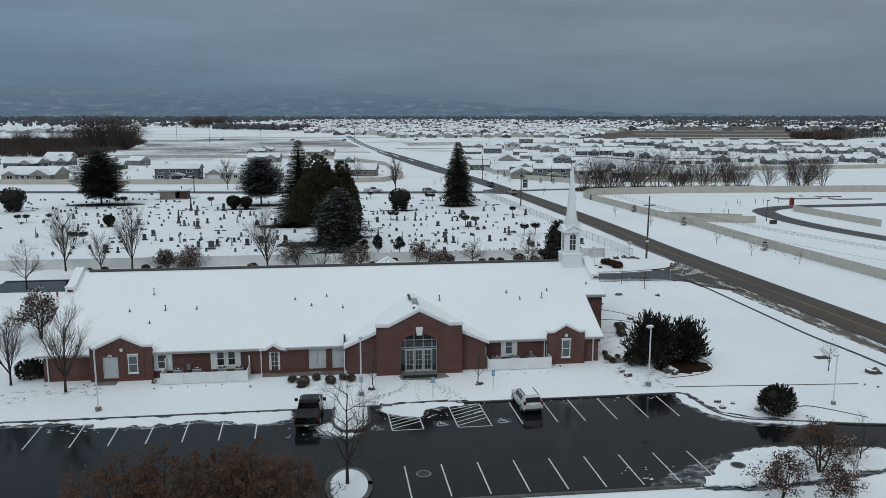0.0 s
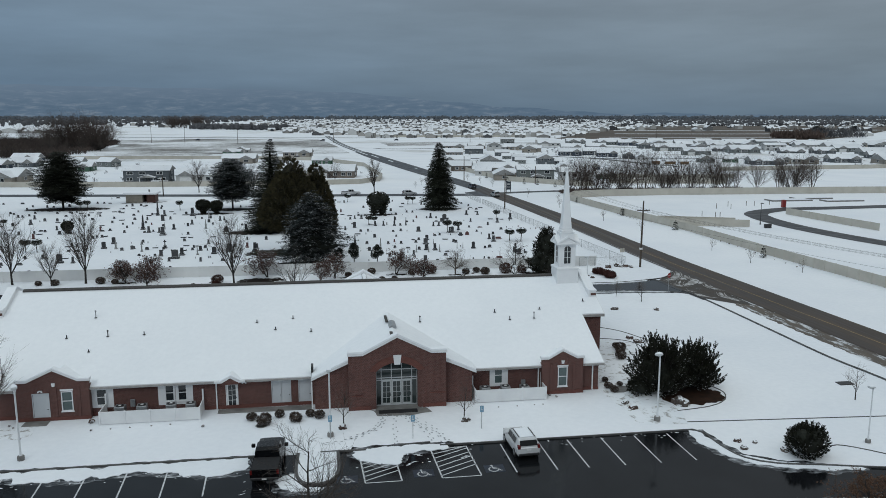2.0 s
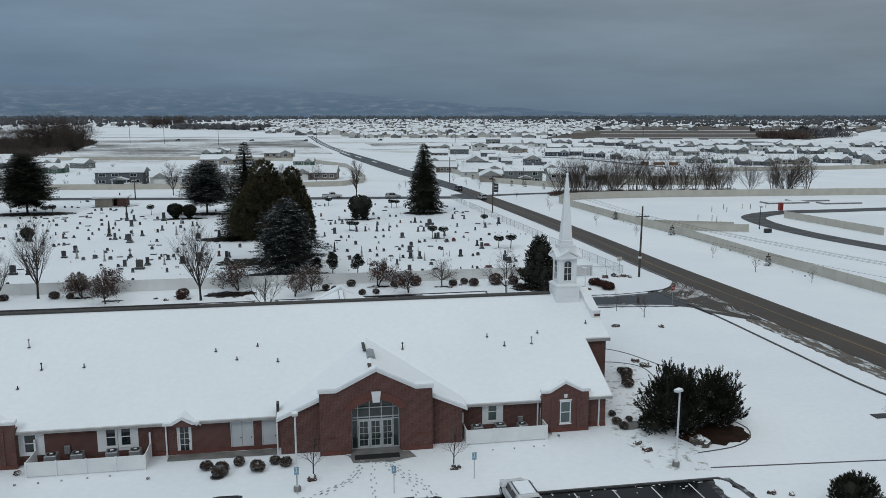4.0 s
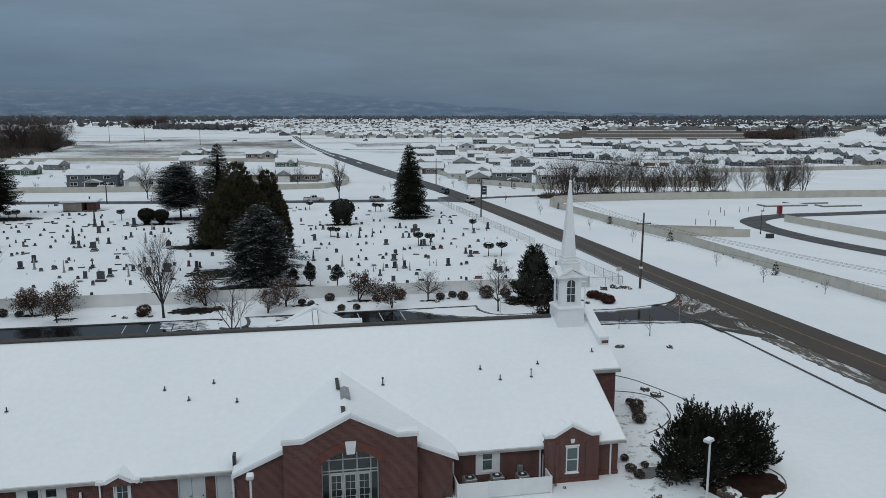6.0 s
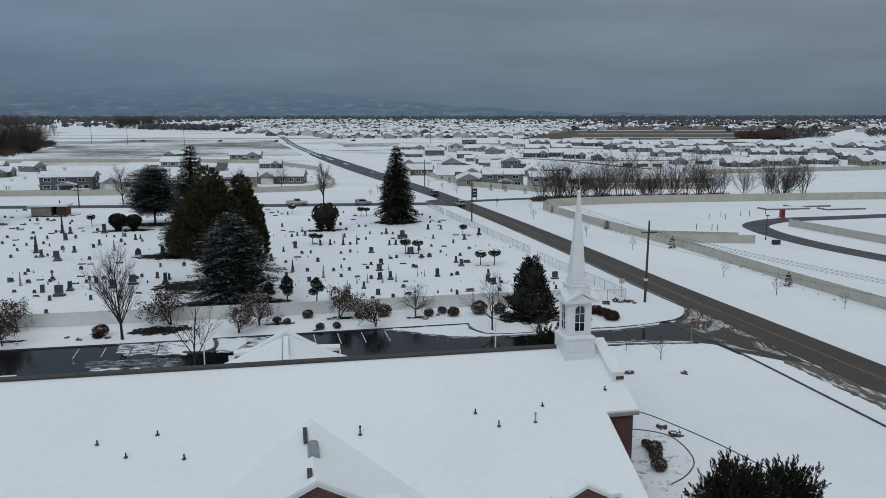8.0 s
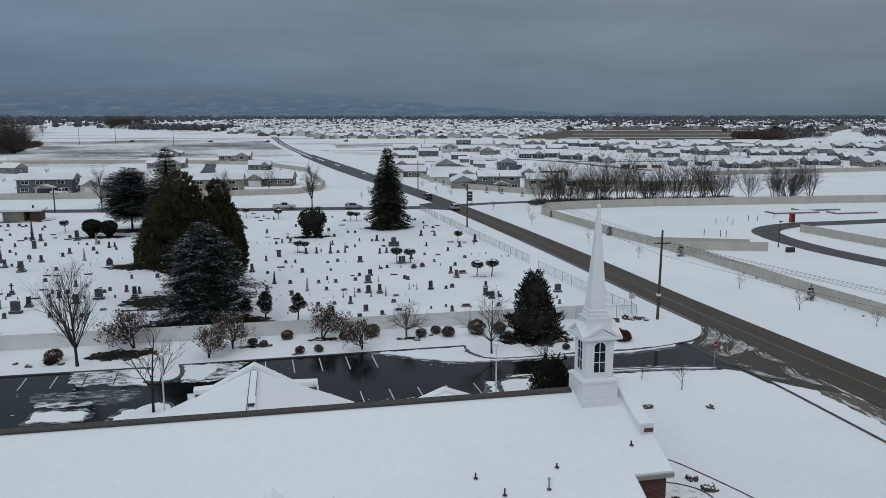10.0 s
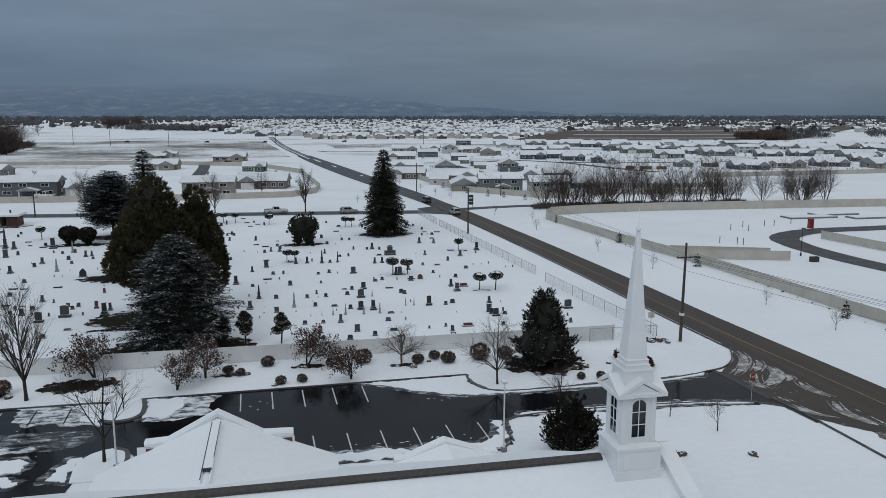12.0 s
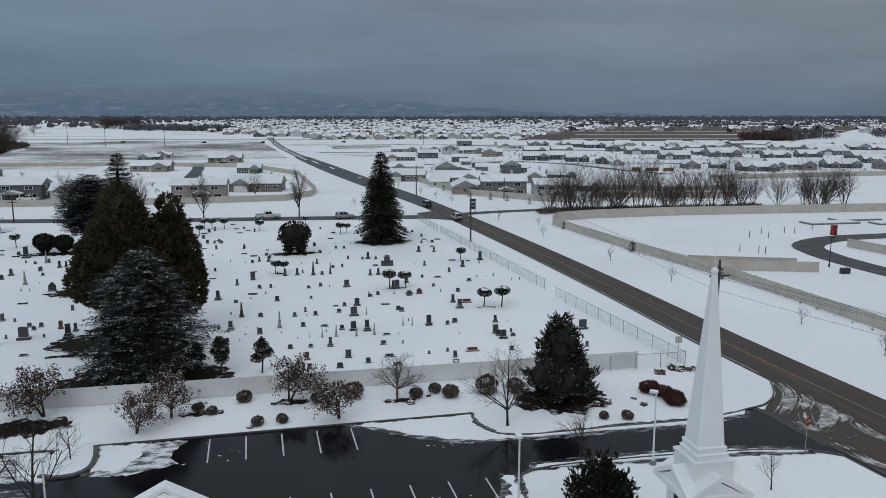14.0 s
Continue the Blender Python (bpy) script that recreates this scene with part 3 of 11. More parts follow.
def wheelchair_mark(x, y):
    """A painted wheelchair symbol on its blue ground."""
    t = thing("accessible_stall_symbol", (x, y, 0.0), "white wheelchair symbol on a faded blue ground", "road marking", "stall symbols", kind="structure")
    bm = bmesh.new()
    bm.faces.new([bm.verts.new(p) for p in ((-0.75, -0.6, 0.036), (0.75, -0.6, 0.036), (0.75, 0.6, 0.036), (-0.75, 0.6, 0.036))])
    part("blue_ground", bm, BLUE_PAINT, t)
    bm = bmesh.new()

    def bar(pts, h):
        for a, b in zip(pts, pts[1:]):
            L, R = strip([a, b], h)
            bm.faces.new([bm.verts.new((*p, 0.041)) for p in (R[0], R[1], L[1], L[0])])
    arc = [(-0.08 + 0.36 * math.cos(a), -0.12 + 0.36 * math.sin(a)) for a in [radians(d) for d in range(120, 391, 30)]]
    bar(arc, 0.05)
    bar([(-0.12, 0.38), (-0.1, 0.0), (0.25, 0.0), (0.42, -0.36), (0.55, -0.34)], 0.05)
    bar([(-0.1, 0.18), (0.2, 0.18)], 0.045)
    bm.faces.new([bm.verts.new((-0.14 + 0.1 * math.cos(a), 0.5 + 0.1 * math.sin(a), 0.041)) for a in [k * math.pi / 4 for k in range(8)]])
    part("symbol", bm, WHITE_LINE, t)
    return t


for x, y in ((-4.75, -15.0), (0.75, -14.75), (6.0, -14.75)):
    wheelchair_mark(x, y)


def manhole(x, y, r=0.45):
    t = thing("manhole_cover", (x, y, 0.03), "round rusty manhole cover in the wet asphalt", "manhole cover", "manhole covers")
    bm = bmesh.new()
    turned(bm, [(r * 1.25, 0.0), (r * 1.25, 0.012), (r * 1.05, 0.014)], 20)
    part("collar", bm, CONCRETE, t)
    bm = bmesh.new()
    turned(bm, [(r, 0.012), (r, 0.024), (r * 0.93, 0.027)], 20)
    for k in range(-2, 3):
        box(bm, -r * 0.7, r * 0.7, k * 0.12 - 0.02, k * 0.12 + 0.02, 0.024, 0.032)
    part("lid", bm, METAL_DARK, t)


manhole(-1.7, -23.8)
manhole(21.5, -25.57)
for ob in (scene.objects["manhole_cover.001"],):
    ob.location.z = 0.195

# snow left on the lot and drifted over its kerbs
k = 0
for pts, amp in (
    ([(-75, -10.3), (-12.2, -10.3), (-12.0, -12.6), (-14.5, -13.1), (-17, -12.2), (-20, -11.7), (-23.5, -12.3), (-26, -12.4), (-28, -11.9), (-30, -11.0), (-33, -10.9), (-75, -11.2)], 0.5),
    ([(-3.9, -9.9), (3.2, -9.9), (2.7, -10.9), (-0.3, -11.2), (-0.9, -12.9), (-2.4, -13.0), (-3.5, -11.6), (-4.2, -11.0)], 0.5),
    ([(23.2, -10.4), (24.0, -10.6), (24.3, -13.2), (25.3, -15.6), (27.2, -16.9), (30, -17.8), (33, -18.8), (30.0, -18.7), (26.8, -17.7), (24.6, -16.4), (22.9, -12.6)], 0.3),
    ([(17.4, -28.2), (20.4, -28.5), (26, -28.4), (36, -26.5), (34, -24.0), (29, -23.0), (24.8, -22.7), (22.4, -23.5), (19.8, -25.6)], 0.35),
    ([(-10.0, -14.4), (-8.6, -13.6), (-7.6, -15.9), (-6.2, -16.0), (-6.6, -16.4), (-8.6, -16.3), (-9.4, -15.6)], 0.25),
):
    k += 1
    sheet("snow_drift", rough_outline(pts, 0.2, amp, k), 0.19 if k == 4 else 0.07 + 0.004 * k, SNOW, 0.075, label="patch of old snow with a ragged edge", category="snow")
    sheet("slush", rough_outline(spread(pts, 0.55), 0.3, 0.28, 70 + k), 0.0335 + 0.0004 * k, SLUSH, label="half-melted slush on the wet asphalt", category="slush")
sheet("slush", rough_outline([(13.8, -27.7), (18, -27.9), (20.8, -25.6), (23.9, -22.7), (21.0, -23.3), (17.9, -25.0), (14.9, -26.8)], 0.25, 0.4, 77), 0.0355, SLUSH, label="half-melted slush on the wet asphalt", category="slush")
manhole(19.9, -25.5, 0.42)

# rear lot and its drive to the road
rear_lot = [(-60, 49.4), (-13.2, 49.4)] + spline([(-13.2, 49.4), (-10.2, 49.5)], 1) + spline([(-9.9, 49.6), (20.2, 50.2)], 6) + \
    spline([(20.2, 50.2), (20.1, 47.6), (21.3, 45.6), (24.0, 44.9), (31.5, 45.0), (38, 45.0), (42.5, 45.8), (44.2, 46.4)], 1.0)[1:] + \
    [(45.4, 46.0), (45.2, 44.5), (45.3, 41.0), (45.7, 37.4)] + spline([(45.6, 36.4), (43.2, 37.9), (38, 38.8), (30, 39.2), (23.5, 39.1), (21.0, 38.4), (20.2, 36.6), (20.0, 33.6)], 1.0) + \
    [(4.5, 34.0), (-8.2, 34.0), (-8.6, 37.4), (-9.4, 38.6), (-10.6, 38.5), (-11.6, 36.8), (-12.4, 30.0), (-23, 30.0), (-25, 37.0), (-28, 40.6), (-60, 41.5)]
sheet("parking_lot", rear_lot, 0.03, ASPHALT_WET, label="wet black asphalt parking lot behind the church", category="parking lot")
for line in (
    [(-60, 49.4), (-13.2, 49.4)],
    spline([(-14.2, 49.3), (-12.3, 49.2)], 1),
    [(-9.9, 49.6), (20.2, 50.2)] + spline([(20.2, 50.2), (20.1, 47.6), (21.3, 45.6), (24.0, 44.9), (31.5, 45.0), (38, 45.0), (42.5, 45.8), (44.2, 46.4)], 1.0),
    spline([(20.2, 34.2), (20.2, 36.6), (21.0, 38.4), (23.5, 39.1), (30, 39.2), (38, 38.8), (43.2, 37.9), (45.6, 36.4)], 1.0),
    spline([(45.6, 38.4), (46.3, 32.4), (46.7, 17.2), (47.0, 6.0), (47.9, -1.0), (48.8, -14), (50.4, -34), (52, -60)], 2.0),
    spline([(44.2, 46.4), (45.9, 46.9), (47.6, 48.2), (49.0, 50.0), (50.6, 53.0)], 0.6),
):
    band("kerb", line, 0.065, 0.15, KERB, thick=0.15)
rear_isle = spline([(-9.8, 49.6), (-9.4, 47.6), (-9.4, 45.7), (-10.2, 44.7), (-11.6, 44.5), (-12.6, 45.0)], 0.6)
band("kerb", rear_isle, 0.2, 0.17, KERB, thick=0.17)
sheet("snow_island", rough_outline(rear_isle + [(-13.0, 46.4), (-12.7, 48.2), (-12.5, 49.5)], 0.6, 0.15, 31), 0.13, SNOW, 0.13, label="snowy tree island behind the church", category="island")
for pts, mat, z in (([(-20.2, 49.4), (-12.9, 49.4), (-13.1, 46.4), (-12.2, 44.3), (-14.6, 44.2), (-16.4, 45.2), (-18.6, 45.0), (-19.6, 46.6)], SLUSH_THICK, 0.036), ([(-14.4, 49.3), (-12.9, 49.4), (-13.0, 46.6), (-12.3, 44.6), (-13.8, 44.6), (-14.4, 46.4)], SNOW, 0.041),
                    ([(-9.4, 49.3), (-3.0, 49.3), (-4.0, 47.0), (-3.2, 45.2), (-6.6, 43.9), (-9.0, 44.2)], SLUSH_THICK, 0.0375), ([(-21.0, 40.9), (-16.4, 40.5), (-16.0, 39.9), (-18.0, 39.6), (-21.0, 39.9)], SLUSH_THICK, 0.0365), ([(-22.0, 43.6), (-13.0, 43.4), (-12.0, 40.8), (-15.0, 39.2), (-22.0, 41.4)], SLUSH, 0.0330)):
    sheet("slush", rough_outline(pts, 0.3, 0.45, 77), z, mat, label="half-melted snow smeared over the parking stalls", category="slush")
for k, (pts, amp) in enumerate((
    ([(-9.4, 49.4), (-5.6, 49.5), (-6.4, 48.2), (-6.2, 46.6), (-7.4, 44.9), (-9.2, 44.9)], 0.5),
    ([(9.8, 49.75), (20.0, 49.95), (19.95, 47.6), (21.2, 45.4), (24, 44.7), (20.0, 44.6), (17.5, 45.2), (14.5, 46.9), (12.0, 48.8)], 0.3),
    ([(3.0, 33.2), (18.8, 33.2), (19.9, 35.0), (20.4, 38.3), (19.8, 38.4), (19.2, 35.8), (17.6, 34.3), (13.6, 34.9), (12.0, 34.1), (9.5, 35.0), (7.8, 34.5), (5.0, 35.0)], 0.5),
    ([(-14.0, 34.2), (-12.6, 33.8), (-12.4, 36.4), (-12.3, 37.8), (-13.2, 37.6), (-13.7, 36.0)], 0.5),
    ([(-19.5, 33.6), (-16.4, 33.6), (-15.6, 34.6), (-17.0, 35.2), (-19.4, 34.8)], 0.6),
    ([(-20.5, 36.2), (-16.2, 36.2), (-15.9, 37.6), (-16.8, 38.4), (-20.5, 38.8)], 0.4),
    ([(22, 39.1), (38, 38.6), (43.5, 37.6), (43.5, 38.0), (38, 39.2), (30, 39.6), (22.5, 39.6)], 0.15),
    ([(22, 44.9), (31.5, 45.0), (38, 45.0), (43.5, 46.0), (43.0, 45.4), (37, 44.3), (30, 44.5), (24, 44.4)], 0.15),
)):
    sheet("snow_drift", rough_outline(pts, 0.2, amp, 40 + k), 0.07 + 0.004 * k, SNOW, 0.075, label="patch of old snow with a ragged edge", category="snow")
    sheet("slush", rough_outline(spread(pts, 0.6), 0.3, 0.28, 90 + k), 0.0335 + 0.0003 * k, SLUSH, label="half-melted slush on the wet asphalt", category="slush")
RL = random.Random(8)
V, F = [], []
for x0, x1, y0, y1, n in ((-8, 2, 44.5, 49.3, 14), (4, 20, 34.6, 36.4, 22), (-24, -12, 36, 44.5, 24), (14, 24, 43.8, 45.4, 14), (-32, -12, -13.2, -11.6, 60), (-4, 6, -13.5, -10.4, 26), (9, 23, -11.6, -10.4, 22), (12, 24, -27.2, -24, 30), (-12, -8.6, -16.8, -12, 16)):
    for j in range(n):
        cx, cy, a = RL.uniform(x0, x1), RL.uniform(y0, y1), RL.uniform(-0.5, 0.5)
        lx, ly = RL.choice((0.05, 0.07, 0.10, 0.22)) * RL.uniform(0.7, 1.4), RL.uniform(0.03, 0.07)
        k = len(V)
        for q in range(7):
            g = RL.uniform(0.6, 1.3)
            u, v = lx * g * math.cos(q * 0.898), ly * g * math.sin(q * 0.898)
            V.append((cx + u * math.cos(a) - v * math.sin(a), cy + u * math.sin(a) + v * math.cos(a), 0.045))
        F.append(tuple(range(k, k + 7)))
tagged(pydata("slush_crumbs", V, F, SNOW), "small crumbs and streaks of snow on the wet asphalt", "snow", kind="stuff")
rear_tongue = spline([(-12.2, 33.5), (-12.4, 36.4), (-11.7, 38.2), (-10.4, 38.9), (-9.4, 38.4), (-9.0, 37.0), (-8.9, 33.5)], 0.5)
band("kerb", spline([(-10.2, 38.9), (-9.35, 38.4), (-8.95, 37.0), (-8.85, 33.5)], 0.5), 0.17, 0.17, KERB, thick=0.17)
sheet("snow_island", rear_tongue, 0.14, SNOW, 0.14, label="snowy tongue with a lamp behind the church", category="island")

# the main road, with its centre line and muddy shoulder
ROAD = spline([(60.5, -120), (57.6, -40), (56.3, 5), (55.2, 25), (54.1, 45), (53.0, 66), (52.2, 98), (49.6, 150), (45.0, 210), (36.0, 282), (24.5, 388), (16, 475), (6, 600), (-1, 740), (-6, 860)], 8)
band("road", [p for p in ROAD if p[1] < 470], 3.3, 0.05, ASPHALT_ROAD, label="damp brown-grey country road", category="road")
wide_part = [p for p in ROAD if 196 < p[1] < 474]
wl, wr = strip(wide_part, 3.0, [3.4 + 2.0 * math.sin(math.pi * min(1, max(0, (y - 200) / 300))) for x, y in wide_part])
sheet("road_widening", wl + wr[::-1], 0.054, ASPHALT_STREET, label="pale grey widened road at the estate", category="road")
for off, half in ((-2.0, 0.8), (0.4, 0.6), (2.2, 0.7)):
    band("wheel_track", [(x + off, y) for x, y in ROAD if y >= 462], half, 0.06, ASPHALT_STREET, label="dark wheel track in the snowy road", category="road")
for a, b, off in ((395, 425, 0.6), (352, 372, 1.4), (300, 306, 2.2), (430, 470, -1.0)):
    drift = [(x + off, y) for x, y in spline([p for p in ROAD if a - 12 < p[1] < b + 12], 3) if a <= y <= b]
    band("snow_strip", drift, 0.55, 0.066, SNOW, label="ridge of snow left between the lanes", category="snow")
band("road_centre_line", [(x, y) for x, y in ROAD if y < 170], 0.07, 0.056, YELLOW_LINE)
band("road_edge_line", [(x - 2.95, y) for x, y in ROAD if 50 < y < 130], 0.045, 0.056, WHITE_LINE)
mouth = [(50.9, 53.4), (49.3, 50.2), (47.8, 48.2), (46.0, 46.8), (45.3, 45.8), (45.2, 44.5), (45.4, 41.0), (45.8, 37.4), (46.4, 33.6), (48.4, 31.0), (51.2, 28.5), (51.6, 40.0), (51.2, 48.0)]
sheet("muddy_shoulder", rough_outline(mouth, 0.8, 0.25, 61), 0.042, GRAVEL, label="muddy mouth of the drive with smeared snow", category="shoulder")
# gutter pan across the drive's mouth
band("gutter_pan", spline([(44.6, 46.6), (45.1, 45.0), (45.3, 41.1), (45.8, 36.8), (46.3, 32.6)], 1.0), 0.32, 0.047, ASPHALT_STREET)
RM = random.Random(61)
ARCS = [([(50.8, 51.9), (50.0, 49.2), (47.9, 46.5), (46.0, 44.8)], 0.42), ([(50.9, 48.7), (50.4, 47.2), (48.7, 45.4)], 0.36), ([(50.9, 46.8), (50.6, 44.7), (49.0, 42.7), (47.4, 41.4)], 0.55),
        ([(50.9, 44.2), (50.9, 42.9), (50.0, 42.2)], 0.34), ([(51.0, 41.8), (50.7, 40.5), (50.7, 39.4), (51.2, 37.6)], 0.36), ([(46.4, 43.0), (46.6, 41.8), (46.8, 40.7)], 0.26), ([(46.5, 38.6), (46.6, 38.0), (46.8, 37.3)], 0.2),
        ([(46.6, 36.7), (46.9, 34.8), (48.1, 33.3)], 0.34), ([(50.6, 36.6), (49.8, 34.0), (50.6, 31.0)], 0.4), ([(48.4, 44.8), (47.4, 43.2), (46.9, 42.0)], 0.14), ([(49.6, 47.8), (48.4, 46.4), (47.4, 45.6)], 0.12)]
for line, w in ARCS:
    for off, sc in ((0.0, 1.0), (0.55, 0.3), (-0.5, 0.22)):
        pts = spline([(x + off * 0.9, y - off * 0.5) for x, y in line], 0.4)
        n = len(pts)
        L, R = strip(pts, w, [w * sc * max(0.05, math.sin(math.pi * (i + 0.4) / n)) * (0.7 + 0.6 * RM.random()) for i in range(n)])
        sheet("snow_drift", L + R[::-1], 0.056 + 0.002 * RM.random(), SNOW_TRACK, label="curved ridge of dirty snow between tyre tracks", category="snow")
# gritty snow between the kerb and the road
sheet("road_verge", rough_outline([(49.0, 31.0), (49.4, 20), (50.2, 8.0), (51.0, -1.0), (51.9, -14), (53.2, -34), (55.2, -60), (57.2, -60), (55.0, -20), (53.6, -2), (53.0, 8), (52.4, 20), (51.8, 31.5)], 0.5, 0.35, 66), 0.014, GRIT, label="grit and dirty snow along the road's edge", category="shoulder")

# the street behind the cemetery, and side streets of the new estate
STREET = spline([(-160, 203), (-62, 190.5), (-22, 184.5), (18.6, 180.5), (44.5, 177.5)], 6)
band("street", STREET, 3.4, 0.05, ASPHALT_STREET, label="grey street behind the cemetery", category="street")
band("street", spline([(48, 181), (58, 184), (72, 186), (90, 187)], 4), 2.2, 0.045, ASPHALT_STREET, label="half-cleared side street into the estate", category="street")
sheet("street_mouth", [(38, 176), (46.5, 170), (44.5, 190), (39.0, 186)], 0.047, ASPHALT_STREET)
LOOP = spline([(190, 134), (150, 130), (130, 128.6), (122, 128.4), (113.5, 126.6), (106.5, 122.4), (103.0, 117.5), (101.6, 112), (100.8, 105), (101.0, 93), (104, 76), (112, 50)], 3)
band("street", LOOP, 2.9, 0.05, ASPHALT_STREET, label="dark curving street of the new estate", category="street")

# lawns with scuffed thin snow around the church and before the cemetery
sheet("verge", rough_outline([(20, -8.5), (24, -9), (25.5, -3), (24.5, 6), (26.5, 7.8), (28.1, 10), (28.3, 14), (26.2, 15.8), (22.2, 16.4), (21.9, 7), (19.4, 6), (19.4, -4)], 0.8, 0.6, 81), 0.012, SNOW_LAWN, label="scuffed thin snow with grit beside the church", category="lawn")
sheet("verge", rough_outline([(-50, -3.2), (-30, -1.2), (-30, -4.0), (-50, -7.5)], 0.8, 0.6, 82), 0.012, SNOW_LAWN, label="thin snow with grass showing through", category="lawn")

# walks cleared or trodden in the snow
sheet("walk", rough_outline([(-2.4, -1.9), (2.6, -1.9), (2.9, -3.0), (1.0, -3.6), (-1.8, -3.4)], 0.4, 0.2, 83), 0.02, CONCRETE, label="damp concrete apron before the glass doors", category="walk")
sheet("walk", rough_outline([(20.4, -1.0), (22.6, -0.6), (24.6, 0.2), (24.2, 1.2), (22.0, 0.8), (20.4, 0.6)], 0.4, 0.25, 84), 0.02, CONCRETE, label="damp concrete walk beside the church", category="walk")
sheet("walk", [(-31.4, -1.5), (-29.4, -1.5), (-29.4, 0.3), (-31.4, 0.3)], 0.03, CONCRETE, 0.03, label="small concrete step before the side door", category="walk")
sheet("walk", rough_outline([(-15.6, -0.9), (-7.4, -1.0), (-7.4, 0.2), (-15.6, 0.2)], 0.5, 0.12, 85), 0.015, CONCRETE, label="narrow concrete walk along the wall", category="walk")
for line in (spline([(22.4, 23.5), (25.6, 21.8), (28.3, 19.5), (29.8, 16.5), (31.5, 11.9), (32.6, 7.5)], 0.8), spline([(22.2, 16.8), (26.4, 16.0), (28.5, 14.0), (28.2, 10.1), (26.5, 7.8), (24.6, 6.6)], 0.6), [(24.0, -8.5), (42, -9.8)], spline([(24.3, -6.0), (27.6, -5.4), (29.6, -4.2), (30.6, -2.2), (30.0, 0.2)], 0.6),
             spline([(30.6, -16.2), (33.6, -14.6), (37.4, -17.8)], 0.7)):
    band("garden_edging", line, 0.045, 0.05, KERB, thick=0.05)

# footprints trodden between the doors and the lot: flat marks, dent shade in their colour
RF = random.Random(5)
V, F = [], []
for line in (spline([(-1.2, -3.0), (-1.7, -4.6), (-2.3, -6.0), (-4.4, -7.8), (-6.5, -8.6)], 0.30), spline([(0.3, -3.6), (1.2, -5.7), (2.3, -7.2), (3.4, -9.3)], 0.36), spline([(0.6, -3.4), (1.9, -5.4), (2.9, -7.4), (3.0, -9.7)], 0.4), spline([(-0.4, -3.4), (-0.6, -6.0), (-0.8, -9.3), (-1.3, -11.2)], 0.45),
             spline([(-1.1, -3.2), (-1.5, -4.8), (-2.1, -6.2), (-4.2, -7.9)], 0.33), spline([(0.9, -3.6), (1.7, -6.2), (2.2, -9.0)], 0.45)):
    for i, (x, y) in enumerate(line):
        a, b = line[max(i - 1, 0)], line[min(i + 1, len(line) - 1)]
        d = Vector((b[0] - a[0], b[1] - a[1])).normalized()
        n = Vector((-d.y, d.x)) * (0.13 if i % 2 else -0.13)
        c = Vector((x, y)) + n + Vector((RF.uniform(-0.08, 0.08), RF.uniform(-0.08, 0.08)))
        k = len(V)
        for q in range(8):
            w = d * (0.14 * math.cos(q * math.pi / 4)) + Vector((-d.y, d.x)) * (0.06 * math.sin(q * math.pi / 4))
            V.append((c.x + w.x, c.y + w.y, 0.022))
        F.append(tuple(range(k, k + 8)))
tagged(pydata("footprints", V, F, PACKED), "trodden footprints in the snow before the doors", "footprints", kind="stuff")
t = thing("vault_lid", (43.4, -1.7, 0), "flat dark utility vault lid lying in the snow", "lid")
part("lid", bevelled(boxes((-0.75, 0.75, -0.45, 0.45, 0, 0.07)), 0.015), METAL_DARK, t)
for x, y in ((17.0, 47.6), (19.0, 48.0), (-11.6, -4.1)):
    manhole(x, y, 0.4)

# ---- the church ----
church = thing("church", (0, 0, 0), "long red-brick church with snow on its roof and white trim", "church")
YF, YR, ZR, PITCH = 0.30, 13.2, 8.34, 0.43
XL, XR, XW = -36.5, 19.2, 21.7


def roof_z(y):
    return ZR - PITCH * abs(y - YR)


def window_unit(x0, x1, z0, z1, y, parent, rows=2, cols=1, glass=None, surround=None, sill=True):
    """A sash window set into its opening: frame, panes, bars, sill and painted surround."""
    f = 0.055
    if surround:
        a, b, c, d = surround
        bm = boxes((a, x0 - f, y - 0.03, y + 0.06, c, d), (x1 + f, b, y - 0.03, y + 0.06, c, d), (x0 - f, x1 + f, y - 0.03, y + 0.06, z1 + f, d), (x0 - f, x1 + f, y - 0.03, y + 0.06, c, z0 - f))
        part("surround", bm, WHITE_TRIM, parent, "white panel surround")
    bm = boxes((x0 - f, x0 + f * 0.4, y - 0.05, y + 0.12, z0 - f, z1 + f), (x1 - f * 0.4, x1 + f, y - 0.05, y + 0.12, z0 - f, z1 + f),
               (x0 + f * 0.4, x1 - f * 0.4, y - 0.05, y + 0.12, z1 - f * 0.4, z1 + f), (x0 + f * 0.4, x1 - f * 0.4, y - 0.05, y + 0.12, z0 - f, z0 + f * 0.4))
    w = part("window", bm, WHITE_TRIM, parent)
    bm = bmesh.new()
    for r in range(1, rows):
        z = z0 + (z1 - z0) * r / rows
        box(bm, x0, x1, y - 0.01, y + 0.08, z - 0.03, z + 0.03)
    for c in range(1, cols):
        x = x0 + (x1 - x0) * c / cols
        box(bm, x - 0.02, x + 0.02, y, y + 0.08, z0, z1)
    if rows > 1 or cols > 1:
        part("glazing_bar", bm, WHITE_TRIM, w)
    for r in range(rows):
        za, zb = z0 + (z1 - z0) * r / rows, z0 + (z1 - z0) * (r + 1) / rows
        part("pane", boxes((x0, x1, y + 0.04, y + 0.05, za, zb)), glass or GLASS_DARK, w)
    if sill:
        part("sill", boxes((x0 - 0.12, x1 + 0.12, y - 0.10, y + 0.10, z0 - 0.13, z0 - 0.055)), WHITE_TRIM, w)
    return w


